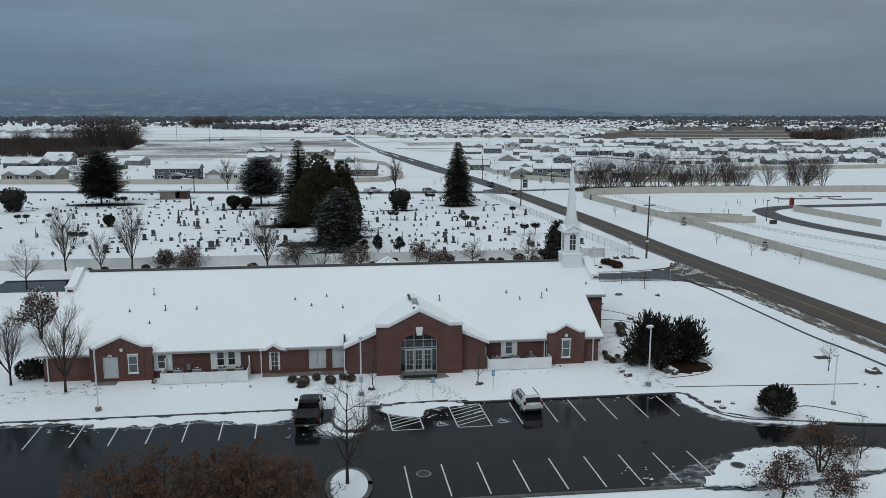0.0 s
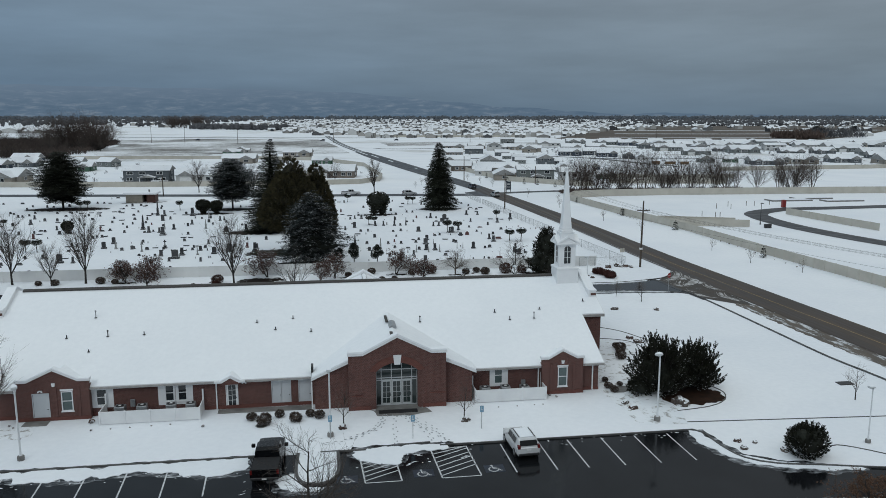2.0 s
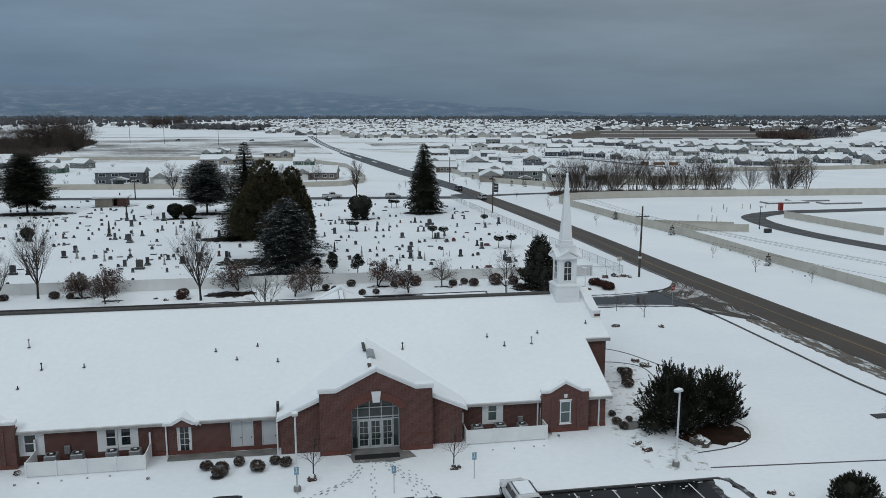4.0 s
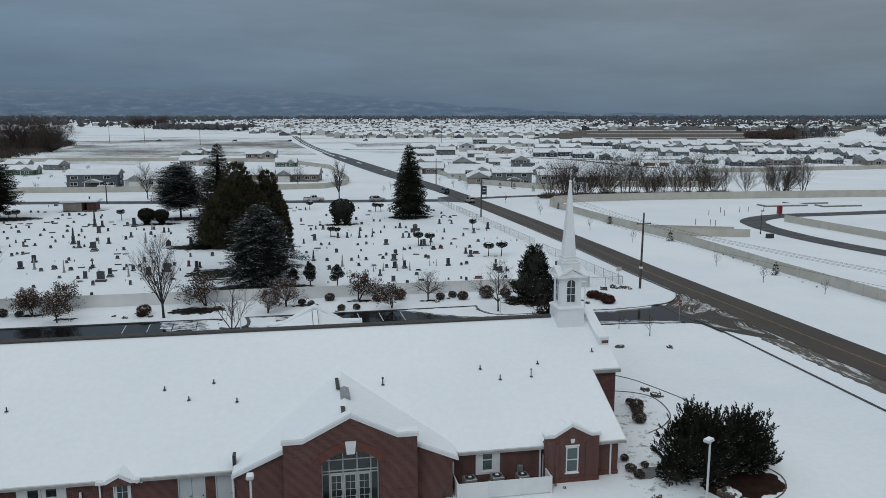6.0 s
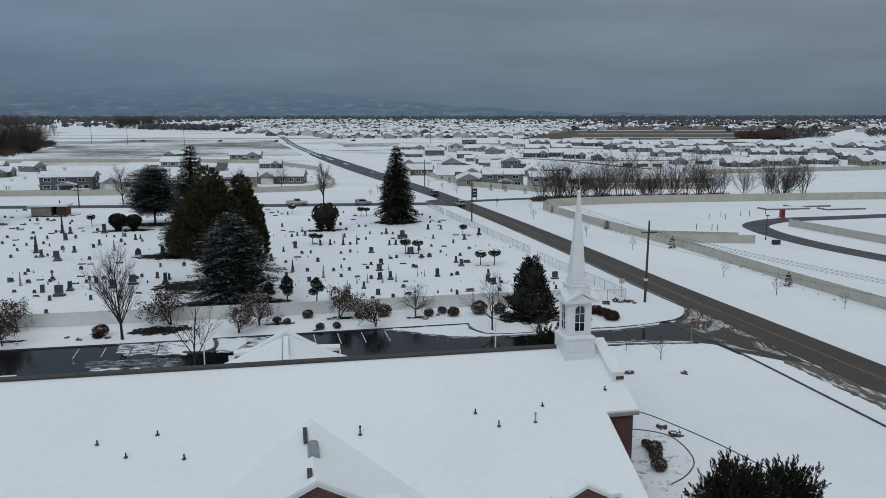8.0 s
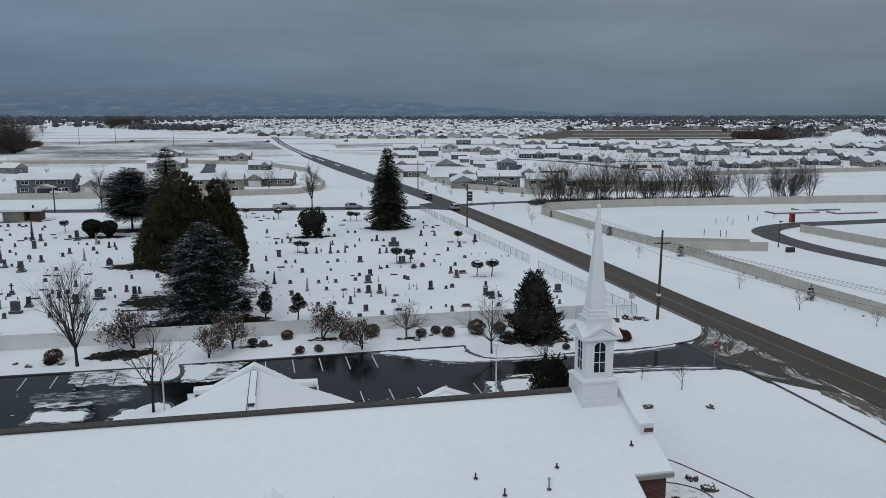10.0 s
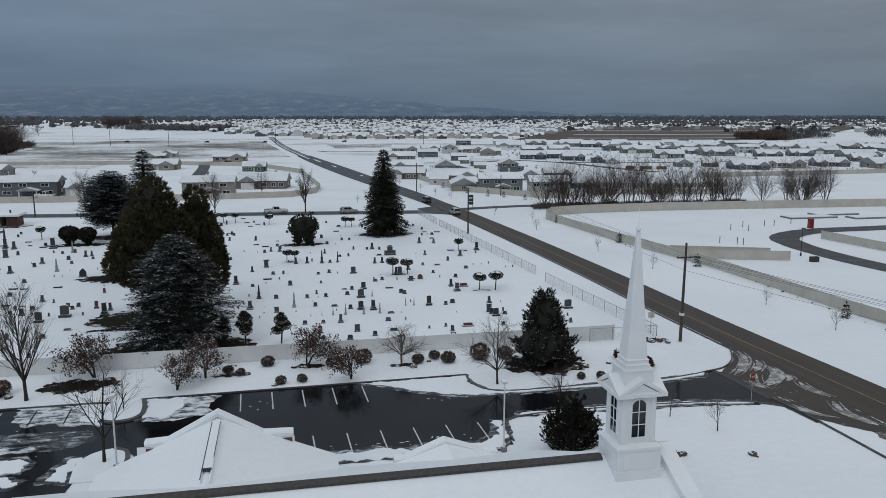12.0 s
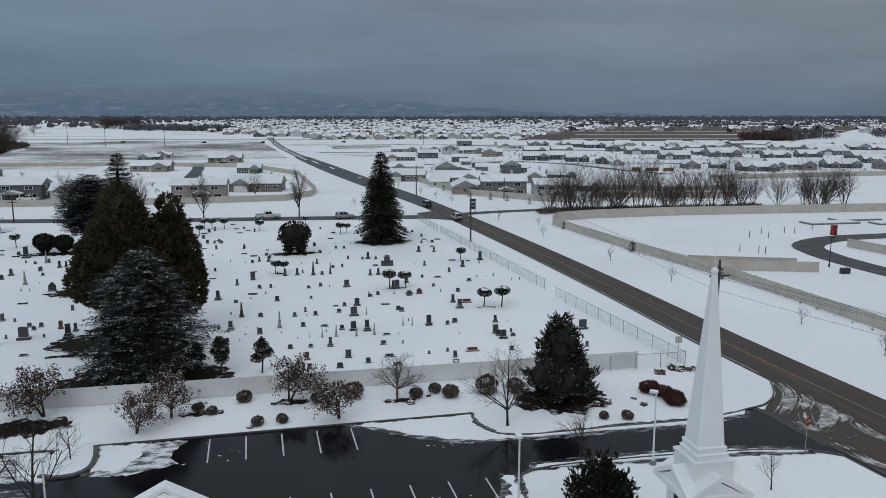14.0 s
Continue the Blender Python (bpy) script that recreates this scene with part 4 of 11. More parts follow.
def slab_door(x0, x1, z1, y, parent, leaves=1, glazed=False):
    bm = boxes((x0 - 0.07, x0, y - 0.03, y + 0.12, 0, z1 + 0.07), (x1, x1 + 0.07, y - 0.03, y + 0.12, 0, z1 + 0.07), (x0, x1, y - 0.03, y + 0.12, z1, z1 + 0.07))
    d = part("door", bm, WHITE_TRIM if glazed else DOOR_GREY, parent, "white door with glass panes" if glazed else "plain grey steel door")
    w = (x1 - x0) / leaves
    for k in range(leaves):
        a, b = x0 + k * w + 0.01, x0 + (k + 1) * w - 0.01
        if glazed:
            bm = boxes((a, a + 0.13, y + 0.02, y + 0.07, 0.02, z1 - 0.01), (b - 0.13, b, y + 0.02, y + 0.07, 0.02, z1 - 0.01), (a + 0.13, b - 0.13, y + 0.02, y + 0.07, 0.02, 0.3), (a + 0.13, b - 0.13, y + 0.02, y + 0.07, z1 - 0.15, z1 - 0.01),
                       ((a + b) / 2 - 0.015, (a + b) / 2 + 0.015, y + 0.02, y + 0.06, 0.3, z1 - 0.15))
            for r in range(1, 4):
                z = 0.3 + (z1 - 0.45) * r / 4
                box(bm, a + 0.13, b - 0.13, y + 0.02, y + 0.06, z - 0.012, z + 0.012)
            part("leaf", bm, WHITE_TRIM, d)
            part("pane", boxes((a + 0.13, b - 0.13, y + 0.045, y + 0.052, 0.3, z1 - 0.15)), GLASS_DARK, d)
        else:
            part("leaf", boxes((a, b, y + 0.02, y + 0.07, 0.02, z1 - 0.01)), DOOR_GREY, d)
        part("handle", boxes((b - 0.13, b - 0.05, y - 0.06, y + 0.02, 1.0, 1.05)), METAL_DARK, d)
    return d


# front wall with its openings, side and back walls
WIN_A = (-25.75, -24.95, 0.95, 2.32)
WIN_B = (-20.05, -19.38, 1.03, 2.42)
WIN_C = (-18.98, -18.31, 1.03, 2.42)
WIN_D = (9.22, 9.92, 1.10, 2.62)
DOOR_MID = (-14.90, -13.98, 0, 2.35)
DOOR_DOUBLE = (-10.95, -9.38, 0, 2.42)
DOOR_SERVICE = (-8.60, -7.55, 0, 2.42)
holes = [WIN_A, WIN_B, WIN_C, WIN_D, DOOR_MID, DOOR_DOUBLE, DOOR_SERVICE]
ZW = roof_z(YF) - 0.22
part("front_wall", wall_rows(XL, XR, 0, ZW, YF, YF + 0.3, holes), BRICK, church)
for x in (XL, XR - 0.3):
    bm = bmesh.new()
    prism_x(bm, [(YF + 0.3, 0), (26.1, 0), (26.1, roof_z(26.1) - 0.2), (YR, ZR - 0.2), (YF + 0.3, roof_z(YF + 0.3) - 0.2)], x, x + 0.3)
    part("end_wall", bm, BRICK, church)
part("back_wall", boxes((XL, XR, 26.1, 26.4, 0, ZW)), BRICK, church)
bm = bmesh.new()
prism_x(bm, [(7.0, 0), (19.4, 0), (19.4, roof_z(19.4) - 0.2), (YR, ZR - 0.2), (7.0, roof_z(7.0) - 0.2)], XR, XW)
part("end_bay", bm, BRICK, church)
part("plinth_course", boxes((XL - 0.03, XR + 0.03, YF - 0.04, YF, 0, 0.32)), BRICK_ARCH, church)

window_unit(*WIN_A, YF, church, 2, surround=(-26.3, -24.38, 0.70, 2.60))
window_unit(*WIN_B, YF, church, 2, surround=(-20.68, -19.25, 0.66, 2.66))
window_unit(*WIN_C, YF, church, 2, surround=(-19.22, -17.76, 0.66, 2.66))
window_unit(*WIN_D, YF, church, 2, glass=GLASS_BLIND, surround=(8.74, 10.46, 0.82, 2.68))
slab_door(*DOOR_MID[:2], 2.30, YF, church, 1, True)
slab_door(*DOOR_DOUBLE[:2], 2.36, YF, church, 2)
slab_door(*DOOR_SERVICE[:2], 2.36, YF, church, 1)

# main roof: snow-covered slopes, bare ridge cap, fascia and gutters
XLR, XRR, XWR = XL - 0.55, XR + 0.4, XW + 0.25
ye, yb = -0.05, 26.5


def slope(bm, x0, x1, y0, y1, t0=-0.02, t1=0.12):
    pts = [(y0, roof_z(y0) + t0), (y1, roof_z(y1) + t0), (y1, roof_z(y1) + t1), (y0, roof_z(y0) + t1)]
    prism_x(bm, pts, x0, x1)


bm = bmesh.new()
slope(bm, XLR, XRR, ye, YR)
slope(bm, XRR, XWR, 6.75, YR)
slope(bm, XLR, XRR, YR, yb)
slope(bm, XRR, XWR, YR, 19.65)
part("snow_on_roof", bm, SNOW_ROOF, church, "smooth unbroken snow on the roof slopes")
bm = bmesh.new()
slope(bm, XLR + 0.02, XRR - 0.02, ye + 0.03, YR, -0.14, -0.02)
slope(bm, XRR - 0.02, XWR - 0.02, 6.78, YR, -0.14, -0.02)
slope(bm, XLR + 0.02, XRR - 0.02, YR, yb - 0.03, -0.14, -0.02)
slope(bm, XRR - 0.02, XWR - 0.02, YR, 19.62, -0.14, -0.02)
part("roof_deck", bm, SHINGLE, church)
bm = bmesh.new()
prism_x(bm, [(YR - 0.32, ZR + 0.02), (YR - 0.32, ZR + 0.15), (YR, ZR + 0.27), (YR + 0.32, ZR + 0.15), (YR + 0.32, ZR + 0.02)], XLR + 1.4, 18.2)
part("ridge_vent", bm, SHINGLE, church, "dark bare ridge vent along the roof top")
each("gutter", [(a, b, ye - 0.16, ye, roof_z(ye) - 0.10, roof_z(ye) + 0.05) for a, b in ((XLR, -32.3), (-26.25, -15.6), (-13.35, -7.3), (7.05, 13.45), (17.65, XRR))] + [(XRR - 0.3, XWR, 6.6, 6.76, roof_z(6.75) - 0.22, roof_z(6.75) + 0.02)], GUTTER, church)
each("soffit", [(XL, -7.3, ye, YF, ZW - 0.10, ZW - 0.02), (7.05, XR, ye, YF, ZW - 0.10, ZW - 0.02)], WHITE_TRIM, church)
for x0, x1, y0, y1 in ((XLR - 0.08, XLR + 0.02, ye, YR), (XRR - 0.02, XRR + 0.08, ye, 6.7), (XWR - 0.02, XWR + 0.08, 6.7, YR), (XLR - 0.08, XLR + 0.02, YR, yb), (XWR - 0.02, XWR + 0.08, YR, 19.65)):
    bm = bmesh.new()
    slope(bm, x0, x1, y0, y1, -0.26, 0.06)
    part("rake_board", bm, WHITE_TRIM, church)

# downpipes
for x, y in ((-36.1, YF), (-15.75, YF), (-7.45, YF - 1.2), (13.35, YF), (18.6, YF)):
    bm = boxes((x - 0.05, x + 0.05, y - 0.14, y - 0.04, 0.15, 2.45), (x - 0.05, x + 0.05, y - 0.32, y - 0.04, 2.45, 2.56), (x - 0.05, x + 0.05, y - 0.30, y - 0.04, 0.06, 0.15))
    part("downpipe", bm, WHITE_TRIM, church)


def gable_bay(x0, x1, zs, za, y0, holes, mid=None, ws=0.85, depth=3.5, trim=0.17):
    """A brick bay with shoulders and a peaked parapet, coped in white with snow on top."""
    mid = (x0 + x1) / 2 if mid is None else mid
    part("bay_wall", wall_rows(x0, x1, 0, zs - 0.3, y0, y0 + 0.3, holes), BRICK, church)
    top = [(x0, zs), (x0 + ws, zs), (mid, za), (x1 - ws, zs), (x1, zs)]
    bm = bmesh.new()
    prism_y(bm, [(x0, zs - 0.3), (x1, zs - 0.3)] + top[::-1], y0, y0 + 0.35)
    part("gable", bm, BRICK, church)
    each("bay_side", [(x0, x0 + 0.3, y0 + 0.3, depth, 0, zs - 0.45), (x1 - 0.3, x1, y0 + 0.3, depth, 0, zs - 0.45)], BRICK, church)
    bm = bmesh.new()
    o = [(x0 - 0.09, zs), (x0 + ws, zs), (mid, za), (x1 - ws, zs), (x1 + 0.09, zs)]
    prism_y(bm, o + [(a, b + trim) for a, b in o[::-1]], y0 - 0.1, y0 + 0.45)
    part("coping", bm, WHITE_TRIM, church)
    bm = bmesh.new()
    prism_y(bm, [(a, b + trim) for a, b in o] + [(a, b + trim + 0.09) for a, b in o[::-1]], y0 - 0.08, y0 + 0.5)
    back = depth
    q = [(x0 + 0.1, zs - 0.55), (mid, za - 0.55), (x1 - 0.1, zs - 0.55)]
    prism_y(bm, q + [(a, b + 0.12) for a, b in q[::-1]], y0 + 0.45, back)
    part("snow_on_gable", bm, SNOW_ROOF, church)
    bm = boxes((x0 - 0.035, x1 + 0.035, y0 - 0.04, y0, 0, 0.32))
    part("plinth_course", bm, BRICK_ARCH, church)


GL_DOOR, GL_WIN = (-30.68, -29.44, 0, 2.42), (-28.36, -27.54, 0.86, 2.50)
BY = -0.34
gable_bay(-31.95, -26.15, 3.42, 4.40, BY, [GL_DOOR, GL_WIN], mid=-28.98)
slab_door(*GL_DOOR[:2], 2.38, BY, church, 1)
window_unit(*GL_WIN, BY, church, 2, glass=GLASS_BLIND)
part("lintel", boxes((-28.48, -27.42, BY - 0.05, BY + 0.02, 2.60, 2.74)), WHITE_TRIM, church)
GR_WIN = (15.12, 15.92, 0.78, 2.56)
gable_bay(13.55, 17.5, 3.38, 4.12, BY, [GR_WIN], mid=15.48, ws=0.62)
window_unit(*GR_WIN, BY, church, 2, glass=GLASS_BLIND)
part("lintel", boxes((15.0, 16.05, BY - 0.05, BY + 0.02, 2.64, 2.76)), WHITE_TRIM, church)
for x, z in ((15.52, 3.05), (-28.98, 3.15)):
    bm = bmesh.new()
    prism_y(bm, [(x - 0.11, z - 0.14), (x + 0.11, z - 0.14), (x + 0.15, z + 0.16), (x - 0.15, z + 0.16)], BY - 0.06, BY)
    part("keystone", bm, WHITE_TRIM, church)
# slightly raised brick panels with flat arches in the bays
for x0, x1, z in ((14.55, 16.5, 2.98), (-28.75, -27.1, 2.9)):
    each("pilaster", [(x0 - 0.22, x0, BY - 0.05, BY, 0.32, z), (x1, x1 + 0.22, BY - 0.05, BY, 0.32, z)], BRICK, church)
bm = bmesh.new()
prism_y(bm, [(-15.85, 2.60), (-15.2, 2.60), (-14.45, 3.02), (-13.75, 2.60), (-13.2, 2.60), (-13.2, 2.78), (-13.72, 2.78), (-14.45, 3.20), (-15.22, 2.78), (-15.85, 2.78)], -0.42, 0.1)
part("porch_gable_trim", bm, WHITE_TRIM, church)
bm = bmesh.new()
prism_y(bm, [(-15.2, 2.4), (-13.75, 2.4), (-13.75, 2.60), (-14.45, 3.02), (-15.2, 2.60)], -0.30, 1.2)
part("porch_gable", bm, BRICK, church)
bm = bmesh.new()
prism_y(bm, [(-15.4, 2.70), (-14.45, 3.20), (-13.5, 2.70), (-13.5, 2.78), (-14.45, 3.28), (-15.4, 2.78)], -0.38, 0.9)
part("snow_on_porch_gable", bm, SNOW_ROOF, church)

# entrance block with its arch
EY = -1.8
ex0, ex1, ezs, eza = -4.25, 4.35, 4.98, 6.50
ax0, ax1, asp, atop = -1.85, 1.85, 3.45, 4.22


def arch_pts(x0, x1, zs, zt, n=18):
    """A segmental arch from left to right."""
    w, h = (x1 - x0) / 2, zt - zs
    r = (w * w + h * h) / (2 * h)
    c, zc = (x0 + x1) / 2, zt - r
    a = math.asin(w / r)
    return [(c + r * math.sin(-a + 2 * a * k / n), zc + r * math.cos(-a + 2 * a * k / n)) for k in range(n + 1)]


bm = boxes((ex0, ax0, EY, EY + 0.9, 0, ezs - 0.0), (ax1, ex1, EY, EY + 0.9, 0, ezs - 0.0))
arc = arch_pts(ax0, ax1, asp, atop)
for (xa, za), (xb, zb) in zip(arc, arc[1:]):
    prism_y(bm, [(xa, za), (xb, zb), (xb, ezs), (xa, ezs)], EY, EY + 0.9)
prism_y(bm, [(ex0 + 1.25, ezs), (ex1 - 1.3, ezs), (0.03, eza)], EY, EY + 0.45)
part("entrance_wall", bm, BRICK, church)
bm = bmesh.new()
inner, outer = arch_pts(ax0 - 0.0, ax1 + 0.0, asp, atop + 0.0), arch_pts(ax0 - 0.62, ax1 + 0.62, asp + 0.08, atop + 0.62)
for i in range(len(inner) - 1):
    prism_y(bm, [inner[i], inner[i + 1], outer[i + 1], outer[i]], EY - 0.045, EY)
part("brick_arch", bm, BRICK_ARCH, church, "soldier-course brick arch")
each("plinth_course", [(ex0 - 0.03, -2.3, EY - 0.05, EY, 0, 0.34), (2.3, ex1 + 0.03, EY - 0.05, EY, 0, 0.34)], BRICK_ARCH, church)
each("string_course", [(ex0, -3.0, EY - 0.04, EY, 1.25, 1.36), (2.9, ex1, EY - 0.04, EY, 1.25, 1.36)], BRICK_ARCH, church)
bm = bmesh.new()
prism_y(bm, [(-0.24, 4.06), (0.28, 4.06), (0.38, 4.92), (-0.34, 4.92)], EY - 0.12, EY - 0.03)
part("keystone", bm, WHITE_TRIM, church)
o = [(ex0 - 0.1, ezs), (ex0 + 1.25, ezs), (0.03, eza), (ex1 - 1.3, ezs), (ex1 + 0.1, ezs)]
bm = bmesh.new()
prism_y(bm, o + [(a, b + 0.22) for a, b in o[::-1]], EY - 0.12, EY + 0.55)
part("coping", bm, WHITE_TRIM, church)
bm = bmesh.new()
prism_y(bm, [(a, b + 0.22) for a, b in o] + [(a, b + 0.36) for a, b in o[::-1]], EY - 0.1, EY + 0.6)
part("snow_on_coping", bm, SNOW_ROOF, church)
# glazed entrance: three doors, side lights and fanlight
gy = EY + 0.7
bm = bmesh.new()
for x in (-1.82, -1.36, -0.46, 0.46, 1.36, 1.82):
    box(bm, x - 0.032, x + 0.032, gy, gy + 0.1, 0, 3.5 if abs(x) > 1.5 else 3.75 if abs(x) > 1 else 4.1)
for z in (0.1, 2.42, 2.62, 3.38):
    box(bm, -1.84, 1.84, gy + 0.003, gy + 0.097, z - 0.04, z + 0.04)
part("glazing_frame", bm, DOOR_FRAME, church)
bm = bmesh.new()
prism_y(bm, [(-1.85, 0.05), (1.85, 0.05)] + arch_pts(ax0, ax1, asp, atop)[::-1], gy + 0.045, gy + 0.055)
part("glazing", bm, GLASS_HALL, church)
for a, b in ((-1.36, -0.46), (-0.46, 0.46), (0.46, 1.36)):
    d = part("door", boxes((a + 0.05, a + 0.14, gy - 0.02, gy + 0.04, 0.08, 2.38), (b - 0.14, b - 0.05, gy - 0.02, gy + 0.04, 0.08, 2.38), (a + 0.14, b - 0.14, gy - 0.02, gy + 0.04, 0.08, 0.28), (a + 0.14, b - 0.14, gy - 0.02, gy + 0.04, 2.28, 2.38)), DOOR_FRAME, church, "white glazed entrance door")
    bm = boxes(((a + b) / 2 - 0.012, (a + b) / 2 + 0.012, gy - 0.01, gy + 0.03, 0.28, 2.28))
    for k in range(1, 4):
        box(bm, a + 0.14, b - 0.14, gy - 0.008, gy + 0.028, 0.3 + 0.5 * k - 0.012, 0.3 + 0.5 * k + 0.012)
    part("glazing_bar", bm, DOOR_FRAME, d)
    part("handle", boxes((b - 0.15, b - 0.10, gy - 0.08, gy - 0.02, 0.95, 1.25)), METAL_DARK, d)
part("threshold", boxes((-1.95, 1.95, EY - 0.35, EY + 0.75, 0, 0.07)), CONCRETE, church)
tagged(part("door_mat", boxes((-1.7, 1.7, EY - 1.15, EY - 0.36, 0.022, 0.045)), MAT_BLACK), "long black rubber mat before the glass doors", "door mat")

# wings beside the entrance and the cross roof behind it
CR, CY, CE = 6.15, 8.4, 2.95
cs = (CR - CE) / 7.3


def cross_z(x):
    return CR - cs * abs(x + 0.1)


WY = -1.0
bm = bmesh.new()
prism_y(bm, [(-7.2, 0), (ex0, 0), (ex0, cross_z(ex0) - 0.2), (-7.2, cross_z(-7.2) - 0.2)], WY, WY + 0.3)
part("wing_wall", bm, BRICK, church)
bm = bmesh.new()
prism_y(bm, [(ex1, 0), (6.85, 0), (6.85, cross_z(6.85) - 0.2), (ex1, cross_z(ex1) - 0.2)], WY, WY + 0.3)
part("wing_wall", bm, BRICK, church)
bm = bmesh.new()
prism_x(bm, [(WY + 0.3, 0), (YF, 0), (YF, cross_z(7.2) - 0.3), (WY + 0.3, cross_z(7.2) - 0.3)], -7.2, -6.9)
part("wing_wall", bm, BRICK, church)
bm = bmesh.new()
prism_x(bm, [(WY + 0.3, 0), (YF, 0), (YF, cross_z(6.85) - 0.3), (WY + 0.3, cross_z(6.85) - 0.3)], 6.55, 6.85)
part("wing_wall", bm, BRICK, church)


def valley_y(x):
    """Where the cross roof meets the front slope of the main roof."""
    return YR - (ZR - cross_z(x)) / PITCH


bm = bmesh.new()
for s, xe in ((-1, -7.45), (1, 7.15)):
    xr = -0.1
    top = 0.14
    a = [(xe, WY - 0.25, cross_z(xe) + top), (xr, WY - 0.25, CR + top), (xr, valley_y(xr) + 0.4, CR + top), (xe, valley_y(xe) + 0.4, cross_z(xe) + top)]
    v = [bm.verts.new(p) for p in a]
    w = [bm.verts.new((p[0], p[1], p[2] - 0.15)) for p in a]
    bm.faces.new(v if s > 0 else v[::-1])
    bm.faces.new(w[::-1] if s > 0 else w)
    for i in range(4):
        j = (i + 1) % 4
        bm.faces.new((v[i], v[j], w[j], w[i]))
bmesh.ops.recalc_face_normals(bm, faces=bm.faces[:])
part("snow_on_cross_roof", bm, SNOW_ROOF, church)
for xe, xi in ((-7.5, ex0), (7.2, ex1)):
    p = [(xe, cross_z(xe) - 0.2), (xi, cross_z(xi) - 0.2), (xi, cross_z(xi) + 0.03), (xe, cross_z(xe) + 0.03)]
    bm = bmesh.new()
    prism_y(bm, p if xe < xi else [p[1], p[0], p[3], p[2]], WY - 0.3, WY - 0.05)
    part("rake_board", bm, WHITE_TRIM, church)
each("bare_ridge_vent", [(-0.45, -0.18, WY + 0.5, WY + 1.6, CR + 0.13, CR + 0.24), (-0.45, 0.2, WY + 0.2, WY + 0.5, CR + 0.14, CR + 0.25), (-0.55, -0.3, 4.2, 6.4, CR + 0.10, CR + 0.22)], SHINGLE, church)
bm = bmesh.new()
prism_y(bm, [(-0.35, CR + 0.02), (0.35, CR + 0.02), (0.3, CR + 0.26), (-0.02, CR + 0.36), (-0.3, CR + 0.26)], 2.3, 4.1)
part("roof_vent_hood", bm, METAL_GREY, church, "bare grey vent hood on the cross roof")
bm = boxes((-7.5, -7.3, -0.1, 0.5, 2.65, 3.75))
part("kick_flashing", bm, METAL_DARK, church)

# roof parapets at the ends, with brick returns
for x0, x1 in ((XW - 0.55, XW + 0.28), (XL - 0.6, XL + 0.25)):
    bm = bmesh.new()
    for s in (-1, 1):
        ya, yb2 = YR + s * 3.9, YR + s * 0.6
        p = [(ya, roof_z(ya) - 0.05), (yb2, roof_z(yb2) - 0.05), (yb2, roof_z(yb2) + 0.45), (ya + s * -0.9, roof_z(ya + s * -0.9) + 0.45), (ya, roof_z(ya - s * 0.9) + 0.35)]
        prism_x(bm, p if s < 0 else p[::-1], x0, x1)
    prism_x(bm, [(YR - 0.6, roof_z(YR - 0.6)), (YR + 0.6, roof_z(YR + 0.6)), (YR + 0.6, roof_z(YR + 0.6) + 0.45), (YR, ZR + 0.45), (YR - 0.6, roof_z(YR - 0.6) + 0.45)], x0, x1)
    par = part("parapet", bm, WHITE_STEEPLE, church, "white end parapet stepping down the roof edge")
    ya = YR - 3.9
    part("brick_return", boxes((x0 + 0.22, x1 - 0.04, ya - 0.03, ya + 0.05, roof_z(ya) + 0.28, roof_z(ya) + 0.52)), BRICK, par)
    bm = bmesh.new()
    for s in (-1, 1):
        p = [(YR + s * 3.95, roof_z(YR + s * 3.0) + 0.36), (YR + s * 3.0, roof_z(YR + s * 3.0) + 0.46), (YR + s * 0.02, ZR + 0.46), (YR + s * 0.02, ZR + 0.56), (YR + s * 3.0, roof_z(YR + s * 3.0) + 0.56), (YR + s * 3.95, roof_z(YR + s * 3.0) + 0.46)]
        prism_x(bm, p if s < 0 else p[::-1], x0 - 0.02, x1 + 0.02)
    bmesh.ops.recalc_face_normals(bm, faces=bm.faces[:])
    part("snow_cap", bm, SNOW_ROOF, par)


def roof_pipe(x, y, h=0.5, r=0.045, hat=False):
    h *= 0.72
    z = roof_z(y) + 0.1
    bm = bmesh.new()
    prof = [(r * 1.9, 0), (r * 1.5, 0.05), (r, 0.12), (r, h)]
    if hat:
        prof += [(r * 1.9, h + 0.02), (r * 1.9, h + 0.10), (r * 0.4, h + 0.16)]
    turned(bm, prof, 8, (x, y, z - 0.05))
    part("vent_pipe", bm, METAL_DARK if h < 0.55 else METAL_GREY, church)
    bm = bmesh.new()
    turned(bm, [(r * 3.0, 0.0), (r * 2.6, 0.025)], 10, (x, y - r, z + 0.015))
    part("bare_flashing", bm, METAL_DARK, church)


for x, y, h in ((-29.7, 6.1, 0.5), (-27.8, 8.8, 0.9), (-26.1, 6.15, 0.7), (-22.9, 6.2, 0.5), (-27.3, 4.2, 0.4), (-12.7, 7.3, 0.45), (-10.9, 6.2, 0.45), (-9.3, 7.7, 0.45), (-7.55, 5.75, 0.5),
                (3.0, 6.5, 0.7), (10.7, 7.5, 0.5), (12.0, 6.3, 0.6), (14.5, 6.4, 0.8), (15.4, 7.7, 0.4), (20.3, 8.7, 0.45)):
    roof_pipe(x, y, h, hat=h > 0.6)

